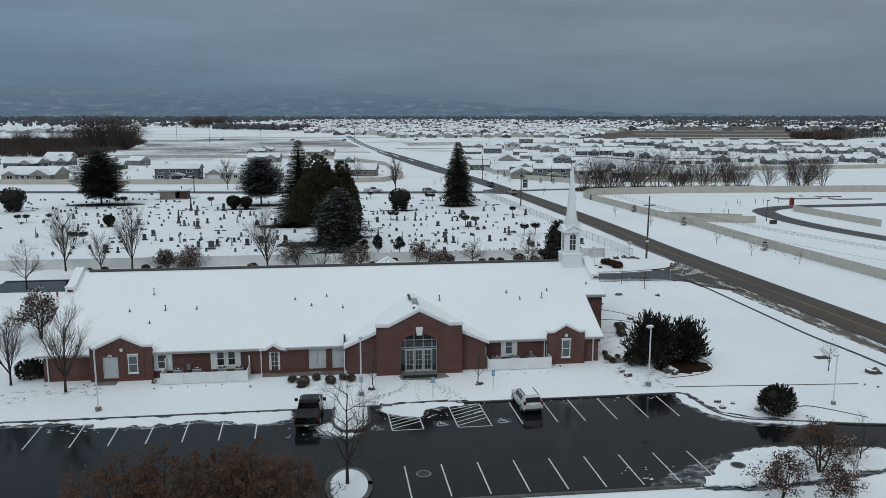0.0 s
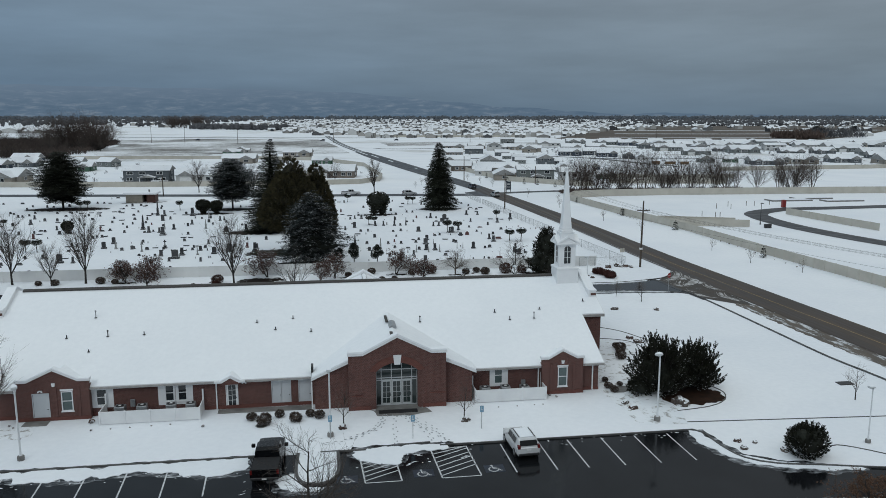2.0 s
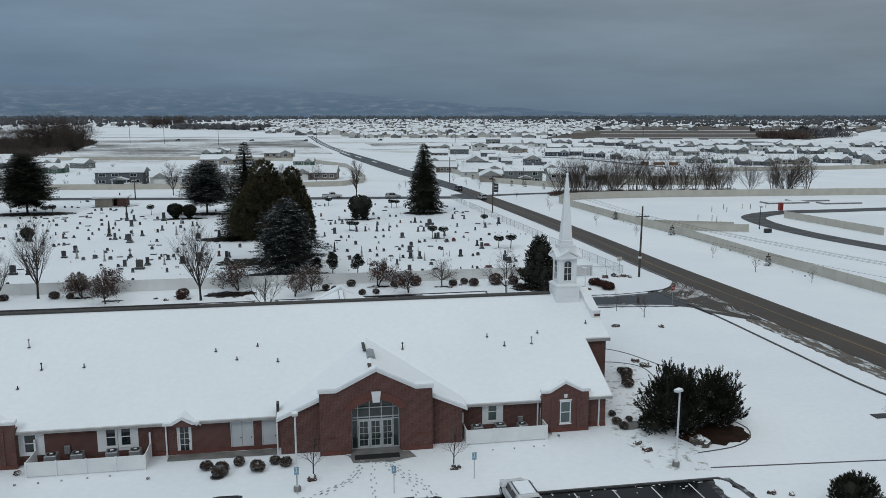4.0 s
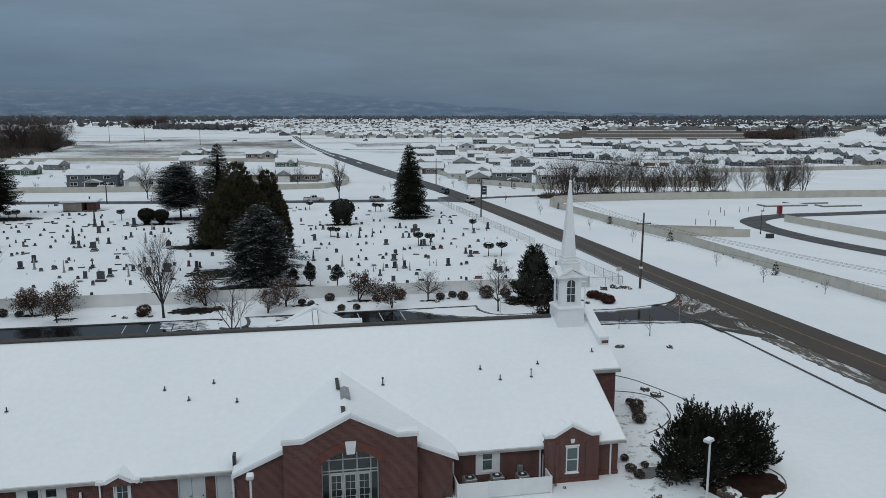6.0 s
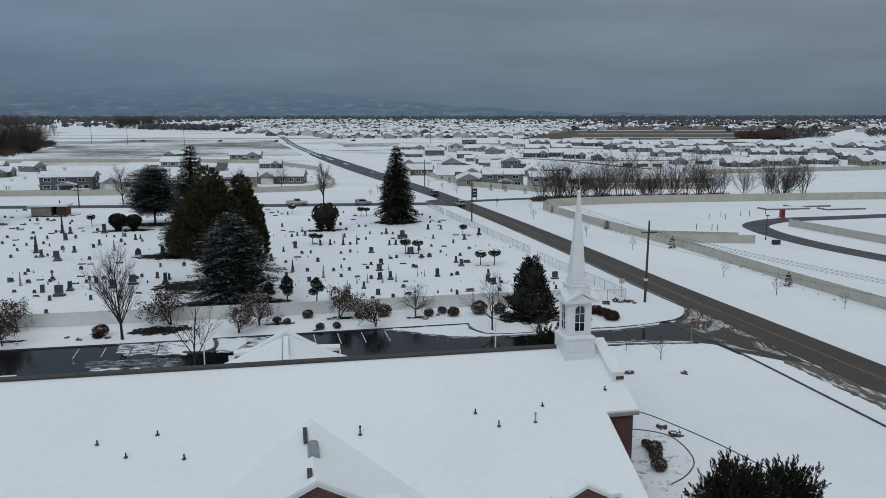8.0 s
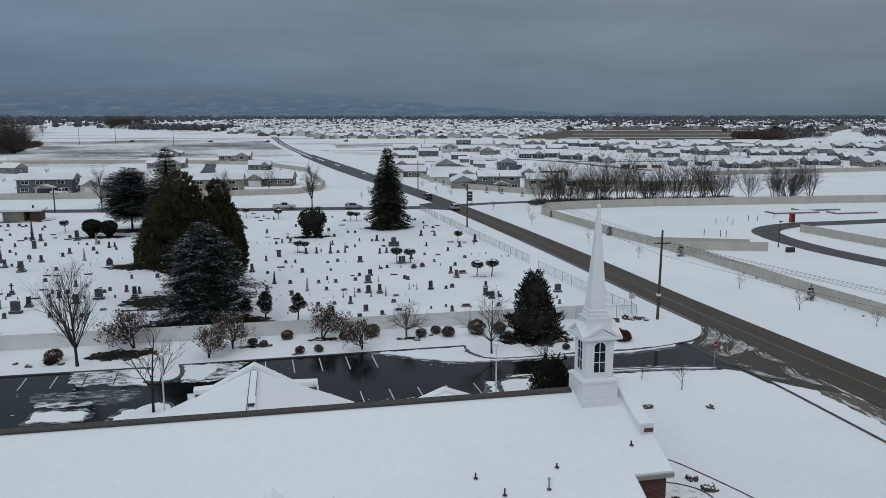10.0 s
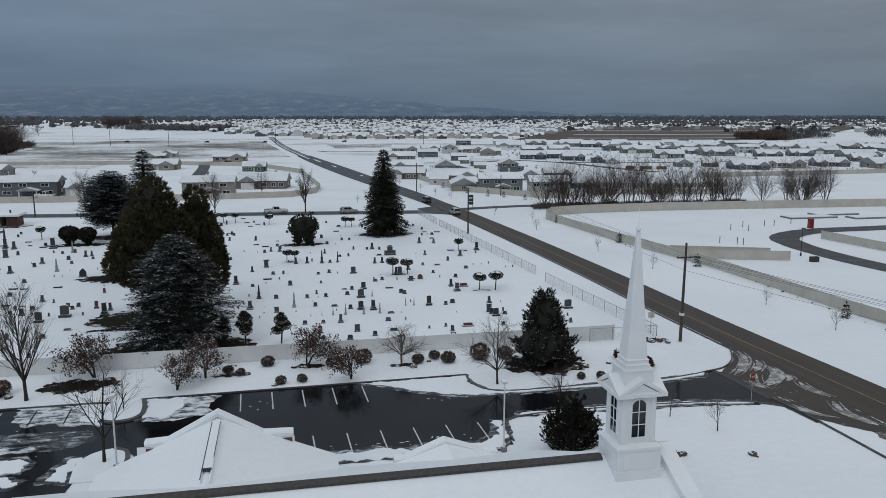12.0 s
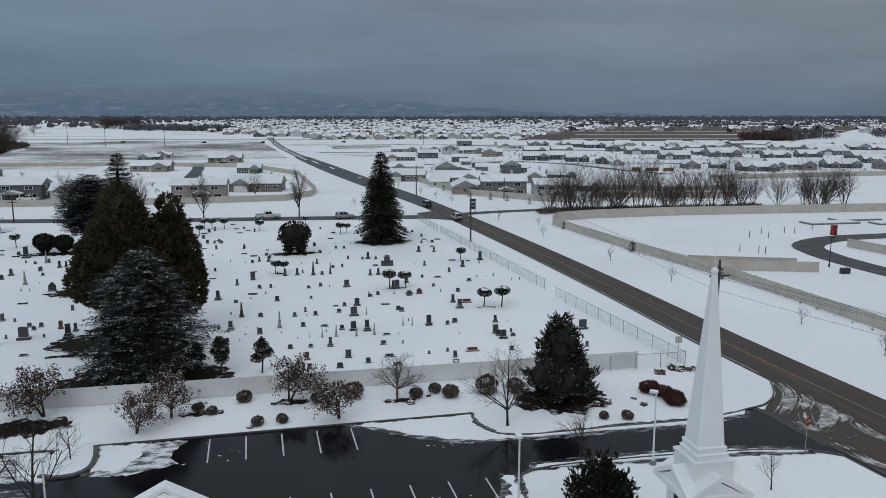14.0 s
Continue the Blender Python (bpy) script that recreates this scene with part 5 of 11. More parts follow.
# small fittings on the front: lamps, meters, boxes
for x, y, z in ((-30.05, BY, 2.62), (-14.45, YF, 2.50), (-13.35, YF, 2.35), (-9.1, YF, 2.55)):
    bm = boxes((x - 0.14, x + 0.14, y - 0.12, y - 0.02, z, z + 0.09), (x - 0.2, x - 0.08, y - 0.18, y - 0.06, z - 0.06, z + 0.04), (x + 0.08, x + 0.2, y - 0.18, y - 0.06, z - 0.06, z + 0.04))
    part("flood_lamp", bm, WHITE_TRIM, church)
for x in (-22.8, 11.9):
    part("meter_box", bevelled(boxes((x - 0.2, x + 0.2, YF - 0.2, YF - 0.02, 0.7, 1.35)), 0.02), METAL_GREY, church)

# rear wing with its shouldered parapet
RX, RZ, RY0, RY1 = -1.55, 6.15, 26.0, 28.6
bm = bmesh.new()
prism_y(bm, [(-6.0, 0), (3.1, 0), (3.1, 4.5), (1.2, 4.55), (RX, 6.2), (-4.7, 4.55), (-6.0, 4.5)], RY1 - 0.4, RY1)
part("rear_gable", bm, BRICK, church)
o = [(-6.1, 4.52), (-4.7, 4.58), (RX, 6.22), (1.3, 4.58), (3.2, 4.52)]
bm = bmesh.new()
prism_y(bm, o + [(a, b + 0.22) for a, b in o[::-1]], RY1 - 0.5, RY1 + 0.12)
part("coping", bm, WHITE_TRIM, church)
bm = bmesh.new()
prism_y(bm, [(a, b + 0.22) for a, b in o] + [(a, b + 0.36) for a, b in o[::-1]], RY1 - 0.52, RY1 + 0.14)
part("snow_on_coping", bm, SNOW_ROOF, church)
bm = bmesh.new()
for xe in (-9.1, 6.0):
    za, zr = 2.95, RZ
    a = [(xe, RY1 - 0.4, za), (RX, RY1 - 0.4, zr), (RX, YR + (ZR - zr) / PITCH - 0.4, zr), (xe, YR + (ZR - za) / PITCH - 0.4, za)]
    v = [bm.verts.new(p) for p in a]
    w = [bm.verts.new((p[0], p[1], p[2] - 0.16)) for p in a]
    bm.faces.new(v)
    bm.faces.new(w[::-1])
    for i in range(4):
        bm.faces.new((v[i], v[(i + 1) % 4], w[(i + 1) % 4], w[i]))
bmesh.ops.recalc_face_normals(bm, faces=bm.faces[:])
part("snow_on_rear_roof", bm, SNOW_ROOF, church)
bm = bmesh.new()
prism_y(bm, [(-8.9, 0), (5.8, 0), (5.8, 2.8), (RX, RZ - 0.35), (-8.9, 2.8)], RY1 - 1.2, RY1 - 0.75)
part("rear_wall", bm, BRICK, church)
bm = boxes((RX - 0.22, RX + 0.22, 20.5, 27.4, RZ + 0.0, RZ + 0.12), (RX - 0.3, RX - 0.22, 19.0, 27.4, RZ - 0.05, RZ + 0.1), (RX + 0.22, RX + 0.28, 19.0, 27.4, RZ - 0.05, RZ + 0.1))
part("rear_ridge_vent", bm, [SNOW_ROOF], church)
bm = boxes((RX - 0.28, RX - 0.24, 19.2, 27.2, RZ + 0.02, RZ + 0.13), (RX + 0.24, RX + 0.27, 22.0, 27.2, RZ + 0.0, RZ + 0.13), (RX - 0.25, RX + 0.25, 20.3, 20.5, RZ + 0.02, RZ + 0.16))
part("bare_ridge_edge", bm, METAL_DARK, church)
for xo, z in ((2.75, 4.25), (-5.65, 4.25)):
    part("brick_return", boxes((xo - 0.35, xo + 0.35, RY1 - 0.56, RY1 - 0.4, z - 0.2, z + 0.2)), BRICK, church)
    part("white_return", boxes((xo - 0.9, xo + 0.5, RY1 - 0.5, RY1 - 0.42, z - 0.5, z + 0.3)), WHITE_TRIM, church)
# low rear porch roof further east
o = [(9.6, 2.7), (10.4, 2.75), (13.0, 3.75), (15.7, 2.75), (16.6, 2.7)]
bm = bmesh.new()
prism_y(bm, o + [(16.6, 0), (9.6, 0)], 26.35, 26.7)
part("rear_gable", bm, BRICK, church)
bm = bmesh.new()
prism_y(bm, o + [(a, b + 0.3) for a, b in o[::-1]], 26.3, 26.9)
part("coping", bm, WHITE_TRIM, church)
bm = bmesh.new()
prism_y(bm, [(a, b + 0.3) for a, b in o] + [(a, b + 0.42) for a, b in o[::-1]], 26.28, 26.92)
part("snow_on_coping", bm, SNOW_ROOF, church)
bm = bmesh.new()
prism_y(bm, [(9.3, 2.5), (16.9, 2.5), (16.9, 2.72), (13.05, 3.86), (9.3, 2.72)], 22.5, 26.3)
part("snow_on_porch_roof", bm, SNOW_ROOF, church)

# ---- the steeple ----
SX, SY = 19.55, 12.80
steeple = thing("steeple", (SX, SY, 7.2), "white panelled church steeple with a tall thin spire", "steeple")
Z0 = 7.2


def sq(bm, h, z0, z1, h2=None):
    h2 = h if h2 is None else h2
    a = [bm.verts.new((x * h, y * h, z0 - Z0)) for x, y in ((-1, -1), (1, -1), (1, 1), (-1, 1))]
    b = [bm.verts.new((x * h2, y * h2, z1 - Z0)) for x, y in ((-1, -1), (1, -1), (1, 1), (-1, 1))]
    bm.faces.new(a[::-1])
    bm.faces.new(b)
    for i in range(4):
        j = (i + 1) % 4
        bm.faces.new((a[i], a[j], b[j], b[i]))


bm = bmesh.new()
sq(bm, 1.18, 7.2, 8.25)
sq(bm, 1.14, 8.25, 9.28)
sq(bm, 1.20, 9.28, 9.42)
sq(bm, 1.20, 9.42, 9.56, 0.95)
part("base", bm, WHITE_STEEPLE, steeple)
for a in range(4):
    m = Matrix.Rotation(a * math.pi / 2, 4, "Z")
    bm = bmesh.new()
    box(bm, -0.82, 0.82, -1.165, -1.14, 8.36 - Z0, 9.18 - Z0, m)
    part("base_panel", bm, WHITE_STEEPLE, steeple)
bm = bmesh.new()
sq(bm, 0.87, 9.50, 12.2)
part("belfry", bm, WHITE_STEEPLE, steeple)
for a in range(4):
    m = Matrix.Rotation(a * math.pi / 2, 4, "Z")
    for x in (-0.87, 0.63):
        bm = bmesh.new()
        box(bm, x, x + 0.24, -0.91, -0.87, 9.58 - Z0, 12.0 - Z0, m)
        part("corner_board", bm, WHITE_STEEPLE, steeple)
for a in range(4):
    m = Matrix.Rotation(a * math.pi / 2, 4, "Z")
    bm = bmesh.new()
    p = arch_pts(-0.36, 0.36, 11.55, 11.78, 8)
    prism_y(bm, [(-0.36, 9.88)] + [(0.36, 9.88)] + p[::-1], -0.89, -0.875)
    for v in bm.verts:
        v.co.z -= Z0
        v.co = m @ v.co
    w = part("window", bm, GLASS_DARK, steeple, "dark arched window with white bars")
    bm = boxes((-0.42, -0.355, -0.925, -0.87, 9.82, 11.56), (0.355, 0.42, -0.925, -0.87, 9.82, 11.56), (-0.36, 0.36, -0.925, -0.87, 9.82, 9.885), (-0.02, 0.02, -0.915, -0.888, 9.88, 11.77),
               (-0.36, 0.36, -0.912, -0.888, 10.50, 10.54), (-0.36, 0.36, -0.912, -0.888, 11.14, 11.18))
    i, q = arch_pts(-0.36, 0.36, 11.55, 11.78, 8), arch_pts(-0.43, 0.43, 11.55, 11.85, 8)
    for k in range(8):
        prism_y(bm, [i[k], i[k + 1], q[k + 1], q[k]], -0.925, -0.87)
    for v in bm.verts:
        v.co.z -= Z0
        v.co = m @ v.co
    part("frame", bm, WHITE_STEEPLE, w)
# crossed gables over the belfry
bm = bmesh.new()
for a in range(2):
    m = Matrix.Rotation(a * math.pi / 2, 4, "Z")
    n0 = len(bm.verts)
    u = 0.006 * a
    e = 1.28 - 2 * u
    for x0, x1 in ((-e, 0.0), (0.0, e)):
        prism_y(bm, [(x0, 12.0 + u + 0.5625 * (1.28 - abs(x0))), (x1, 12.0 + u + 0.5625 * (1.28 - abs(x1))), (x1, 12.18 + u + 0.578 * (1.28 - abs(x1))), (x0, 12.18 + u + 0.578 * (1.28 - abs(x0)))], -1.28 + u, 1.28 - u)
    prism_y(bm, [(-1.12, 12.03 + u), (1.12, 12.03 + u), (0, 12.66 + u)], -1.20 + u, 1.20 - u)
    bm.verts.ensure_lookup_table()
    for v in bm.verts[n0:]:
        v.co.z -= Z0
        v.co = m @ v.co
part("gabled_roof", bm, WHITE_STEEPLE, steeple)
for h0, z0, z1, h1 in ((0.74, 12.2, 13.14, 0.74), (0.79, 13.14, 13.24, 0.79), (0.60, 13.24, 13.42, 0.60), (0.64, 13.42, 13.48, 0.56), (0.56, 13.48, 13.66, 0.56), (0.59, 13.66, 13.72, 0.52)):
    bm = bmesh.new()
    sq(bm, h0, z0, z1, h1)
    part("collar_step", bm, WHITE_STEEPLE, steeple)
bm = bmesh.new()
a = 0.50
prof = [(0.52, 13.72), (0.08, 19.86)]
rows = []
for r, z in prof:
    rows.append([bm.verts.new((r * x, r * y, z - Z0)) for x, y in ((-1, -0.9), (-0.9, -1), (0.9, -1), (1, -0.9), (1, 0.9), (0.9, 1), (-0.9, 1), (-1, 0.9))])
for p, q in zip(rows, rows[1:]):
    for k in range(8):
        bm.faces.new((p[k], p[(k + 1) % 8], q[(k + 1) % 8], q[k]))
bm.faces.new(rows[-1])
part("spire", bm, WHITE_STEEPLE, steeple)
bm = bmesh.new()
bmesh.ops.create_uvsphere(bm, u_segments=12, v_segments=8, radius=0.13, matrix=Matrix.Translation((0, 0, 19.98 - Z0)))
tube(bm, [(0, 0, 20.0 - Z0), (0, 0, 21.0 - Z0)], [0.012, 0.006], 5)
part("finial", bm, WHITE_STEEPLE, steeple, "small white ball with a thin rod", True)

# ---- plants ----
NEEDLE_BLUE = snowed("blue_spruce_needles_with_snow", (0.007, 0.0105, 0.0105), (0.019, 0.026, 0.026), 1.2, 0.055, 0.14, bits=1.3)
NEEDLE_DARK = snowed("dark_spruce_needles", (0.011, 0.014, 0.009), (0.029, 0.032, 0.020), 1.2, 0.0, 0.2, bits=1.1)
NEEDLE_OLIVE = snowed("olive_cedar_foliage", (0.019, 0.019, 0.010), (0.080, 0.068, 0.033), 0.8, 0.02, 0.3, bits=2.2)
NEEDLE_PINE = snowed("pine_needles_with_snow_flecks", (0.007, 0.0085, 0.0055), (0.022, 0.023, 0.013), 1.6, 0.20, 0.2, bits=4.0)
NEEDLE_TOPIARY = snowed("clipped_juniper_with_snow", (0.010, 0.013, 0.009), (0.028, 0.032, 0.022), 3.0, 0.42, 0.3, bits=2.5)
NEEDLE_BIG_TOPIARY = snowed("clipped_yew_foliage", (0.012, 0.014, 0.008), (0.034, 0.034, 0.020), 2.0, 0.10, 0.3, bits=2.5)
LEAF_BROWN = grainy("dead_brown_leaves", (0.060, 0.030, 0.017), (0.150, 0.076, 0.042), 3, 0.85, world=True)
LEAF_RUST = snowed("rust_brown_hanging_leaves", (0.050, 0.027, 0.022), (0.115, 0.062, 0.048), 2.5, 0.30, 0.25, bits=2.5)
LEAF_RED = grainy("dark_red_barberry", (0.040, 0.014, 0.012), (0.085, 0.030, 0.024), 4, 0.85, world=True)
TWIG_SNOW = snowed("brown_twigs_with_snow", (0.040, 0.029, 0.024), (0.105, 0.078, 0.062), 5, 0.22, 0.3, bits=6)
# darker foliage colours that stand in for the shade inside crowns
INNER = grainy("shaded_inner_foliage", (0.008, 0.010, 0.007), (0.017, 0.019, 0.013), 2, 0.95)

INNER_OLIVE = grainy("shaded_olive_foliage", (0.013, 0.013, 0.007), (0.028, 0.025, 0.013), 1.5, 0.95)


class Mesh:
    """Vertices and faces gathered for one mesh."""

    def __init__(self):
        self.v, self.f = [], []

    def seg(self, a, b, ra, rb, n=4):
        ax = (b - a)
        if ax.length < 1e-5:
            return
        ax.normalize()
        ref = Vector((1, 0, 0)) if abs(ax.x) < 0.8 else Vector((0, 1, 0))
        u = ax.cross(ref).normalized()
        w = ax.cross(u)
        i = len(self.v)
        for p, r in ((a, ra), (b, rb)):
            for k in range(n):
                q = 2 * math.pi * k / n
                self.v.append(p + (u * math.cos(q) + w * math.sin(q)) * r)
        for k in range(n):
            self.f.append((i + k, i + (k + 1) % n, i + n + (k + 1) % n, i + n + k))

    def leaf(self, p, d, side, length, width):
        """A small pointed blade from p along d."""
        i = len(self.v)
        self.v += [p, p + d * length * 0.45 + side * width, p + d * length, p + d * length * 0.45 - side * width]
        self.f.append((i, i + 1, i + 2, i + 3))

    def make(self, name, mat, parent, label=""):
        return pydata(name, self.v, self.f, mat, parent, label)


def rvec(R):
    while True:
        v = Vector((R.uniform(-1, 1), R.uniform(-1, 1), R.uniform(-1, 1)))
        if 0.05 < v.length < 1:
            return v.normalized()


def limb(M, T, R, p, d, length, r, level, levels, up, bend, kids, spread, leaves=None, tipr=0.006):
    """One limb in short bent pieces, with its side limbs; the last levels go to the twig mesh."""
    mesh = M if level < 2 else T
    n = 4 if level < 2 else 2
    pts = [p]
    for k in range(n):
        d = (d + rvec(R) * bend + Vector((0, 0, up))).normalized()
        p = p + d * (length / n)
        pts.append(p)
    r1 = max(r * (0.45 if level < levels else 0.3), tipr * 0.5)
    for k in range(n):
        ra, rb = r + (r1 - r) * k / n, r + (r1 - r) * (k + 1) / n
        mesh.seg(pts[k], pts[k + 1], ra, rb, 6 if level == 0 else 4 if level == 1 else 3)
    if level < levels:
        c = kids[level]
        for k in range(c):
            f = 0.25 + 0.75 * (k + R.random()) / c if level else 0.0 + 1.0 * (k + R.random()) / c
            i = min(int(f * n), n - 1)
            q = pts[i].lerp(pts[i + 1], f * n - i)
            ax = (pts[i + 1] - pts[i]).normalized()
            side = ax.cross(rvec(R)).normalized()
            a = radians(spread[level] * R.uniform(0.7, 1.25))
            nd = ax * math.cos(a) + side * math.sin(a)
            limb(M, T, R, q, nd, length * R.uniform(0.42, 0.68) * (1.0 if level else 1 - 0.35 * f), max(r * 0.5 * (1 - 0.4 * f), tipr), level + 1, levels, up, bend, kids, spread, leaves, tipr)
    if leaves is not None and level >= levels - 1:
        leaves.extend((pts[j], d) for j in range(1, n + 1))


def bare_tree(name, label, h, seed, style="oval", bark=None, twig=None, group="bare trees", stems=1):
    """A leafless tree: trunk with limbs, and a crown of fine twigs."""
    R = random.Random(seed)
    t = thing(name, (0, 0, -500), label, "tree", group)
    M, T = Mesh(), Mesh()
    th = h * {"oval": 0.20, "round": 0.24, "wide": 0.12, "young": 0.30}[style]
    up, bend, spread = {"oval": (0.12, 0.09, (30, 25, 28)), "round": (0.05, 0.16, (52, 42, 42)), "wide": (0.03, 0.22, (58, 45, 45)), "young": (0.10, 0.12, (42, 36, 36))}[style]
    r = h * (0.015 if style != "wide" else 0.013)
    for s in range(stems):
        base = Vector((R.uniform(-0.1, 0.1) * (stems > 1), R.uniform(-0.1, 0.1) * (stems > 1), 0))
        lean = rvec(R) * (0.04 if stems == 1 else 0.5)
        lean.z = 0
        top = base + Vector((0, 0, th)) + lean * th
        M.seg(base - Vector((0, 0, 0.1)), base.lerp(top, 0.4), r * 1.35 / stems ** 0.4, r / stems ** 0.4, 8)
        M.seg(base.lerp(top, 0.4), top, r / stems ** 0.4, r * 0.95 / stems ** 0.4, 8)
        lead = (Vector((0, 0, 1)) + lean).normalized()
        limb(M, T, R, top, lead, h * 0.62, r * 0.8 / stems ** 0.4, 0, 3, up * 0.4, bend * 0.5, {"oval": (17, 9, 5), "round": (11, 8, 5), "wide": (8, 7, 5), "young": (9, 5, 3)}[style], spread, None, 0.0045 * h / 5)
        for k in range({"oval": 5, "round": 5, "wide": 4, "young": 2}[style]):
            a = R.uniform(0, 6.28)
            d = Vector((math.cos(a), math.sin(a), {"oval": 1.7, "round": 0.9, "wide": 0.6, "young": 1.3}[style])).normalized()
            limb(M, T, R, base.lerp(top, R.uniform(0.75, 1.0)), d, h * R.uniform(0.42, 0.55), r * 0.55, 1, 3, up, bend, (0, 9, 5), spread, None, 0.0045 * h / 5)
    M.make("trunk", bark or BARK, t)
    T.make("crown", twig or BARK_PALE, t)
    return t


def leafy_tree(name, label, h, seed, leafmat, per=3, size=0.085, stems=2, group="", style="wide", droop=-0.2, bark=None, thin=1.0, spread_out=0.9):
    """A small tree still holding its withered leaves."""
    R = random.Random(seed)
    t = thing(name, (0, 0, -500), label, "tree", group)
    M, T, spots = Mesh(), Mesh(), []
    r = h * 0.016
    th = h * (0.16 if style == "wide" else 0.22)
    for s in range(stems):
        lean = Vector((R.uniform(-1, 1), R.uniform(-1, 1), 0)) * (0.55 if stems > 1 else 0.08)
        top = Vector((0, 0, th)) + lean * th
        M.seg(Vector((lean.x * 0.05, lean.y * 0.05, -0.1)), top, r * 1.3, r, 7)
        limb(M, T, R, top, (Vector((0, 0, 1)) + lean * 0.7).normalized(), h * 0.5, r * 0.85, 0, 3, 0.02, 0.16, (8, 6, 3), (55, 45, 45), spots, 0.006)
        for k in range(3):
            a = R.uniform(0, 6.28)
            limb(M, T, R, top, Vector((math.cos(a), math.sin(a), 0.75)).normalized(), h * 0.45, r * 0.6, 1, 3, 0.03, 0.2, (0, 7, 3), (55, 45, 45), spots, 0.006)
    M.make("trunk", bark or BARK_DARK, t)
    T.make("branchwork", bark or BARK_DARK, t)
    L = Mesh()
    for p, d in spots:
        if R.random() > thin:
            continue
        for k in range(per):
            q = p + rvec(R) * size * spread_out
            dd = (rvec(R) + Vector((0, 0, droop))).normalized()
            L.leaf(q, dd, dd.cross(rvec(R)).normalized(), size * R.uniform(0.8, 1.6), size * 0.42)
    L.make("crown", leafmat, t)
    return t


def spruce(name, label, h, rad, seed, mat, droop=0.25, dens=1.0, bare=0.06, full=0.9, group="", gap=0.30, spray=1.0):
    """A conifer with whorled drooping boughs covered in sprays."""
    R = random.Random(seed)
    t = thing(name, (0, 0, -500), label, "tree", group)
    M, L = Mesh(), Mesh()
    for k in range(8):
        M.seg(Vector((0, 0, h * k / 8 - 0.1)), Vector((0, 0, h * (k + 1) / 8)), h * 0.017 * (1 - k / 8) + 0.02, h * 0.017 * (1 - (k + 1) / 8) + 0.02, 7)
    z = h * bare
    while z < h * 0.99:
        f = (z / h - bare) / (1 - bare)
        rr = rad * (1 - f) ** full * (0.72 + 0.28 * min(1, f * 9)) + 0.12
        n = max(4, int((5 + rr * 2.3) * dens))
        a0 = R.uniform(0, 6.28)
        for k in range(n):
            a = a0 + 6.283 * k / n + R.uniform(-0.25, 0.25)
            bl = rr * R.uniform(0.62, 1.16)
            out = Vector((math.cos(a), math.sin(a), 0))
            p = Vector((0, 0, z + R.uniform(-0.12, 0.12)))
            rise = 0.35 * (f - 0.35)
            steps = max(3, int(bl / 0.22))
            pts = []
            for s in range(steps + 1):
                u = s / steps
                pts.append(p + out * bl * u + Vector((0, 0, bl * (rise * u - droop * u * u + 0.16 * u ** 4))))
            if bl > 0.8:
                M.seg(pts[0], pts[steps // 2], 0.03, 0.018, 3)
            side = Vector((-out.y, out.x, 0))
            for s in range(1, steps + 1):
                u = s / steps
                d = (pts[s] - pts[s - 1]).normalized()
                w = spray * 0.26 + spray * 0.34 * math.sin(math.pi * min(1, u * 1.05)) * min(1.0, bl / 1.6)
                for sg in (-1, 1):
                    dd = (d * 0.75 + side * sg * R.uniform(0.5, 1.0) + Vector((0, 0, R.uniform(-0.42, 0.12)))).normalized()
                    L.leaf(pts[s] + rvec(R) * 0.05, dd, dd.cross(Vector((0, 0, 1))).normalized() + rvec(R) * 0.35, w * R.uniform(0.7, 1.35), 0.075 * spray)
                dd = (d + rvec(R) * 0.5 + Vector((0, 0, -0.25))).normalized()
                L.leaf(pts[s], dd, dd.cross(rvec(R)).normalized(), 0.34 * spray * R.uniform(0.7, 1.2), 0.08 * spray)
        z += max(0.16, gap * (1 - 0.45 * f)) / dens ** 0.5
    for k in range(6):
        dd = (Vector((0, 0, 1)) + rvec(R) * 0.25).normalized()
        L.leaf(Vector((0, 0, h * 0.97)), dd, dd.cross(rvec(R)).normalized(), 0.5, 0.06)
    M.make("trunk", BARK_DARK, t)
    L.make("crown", mat, t)
    return t


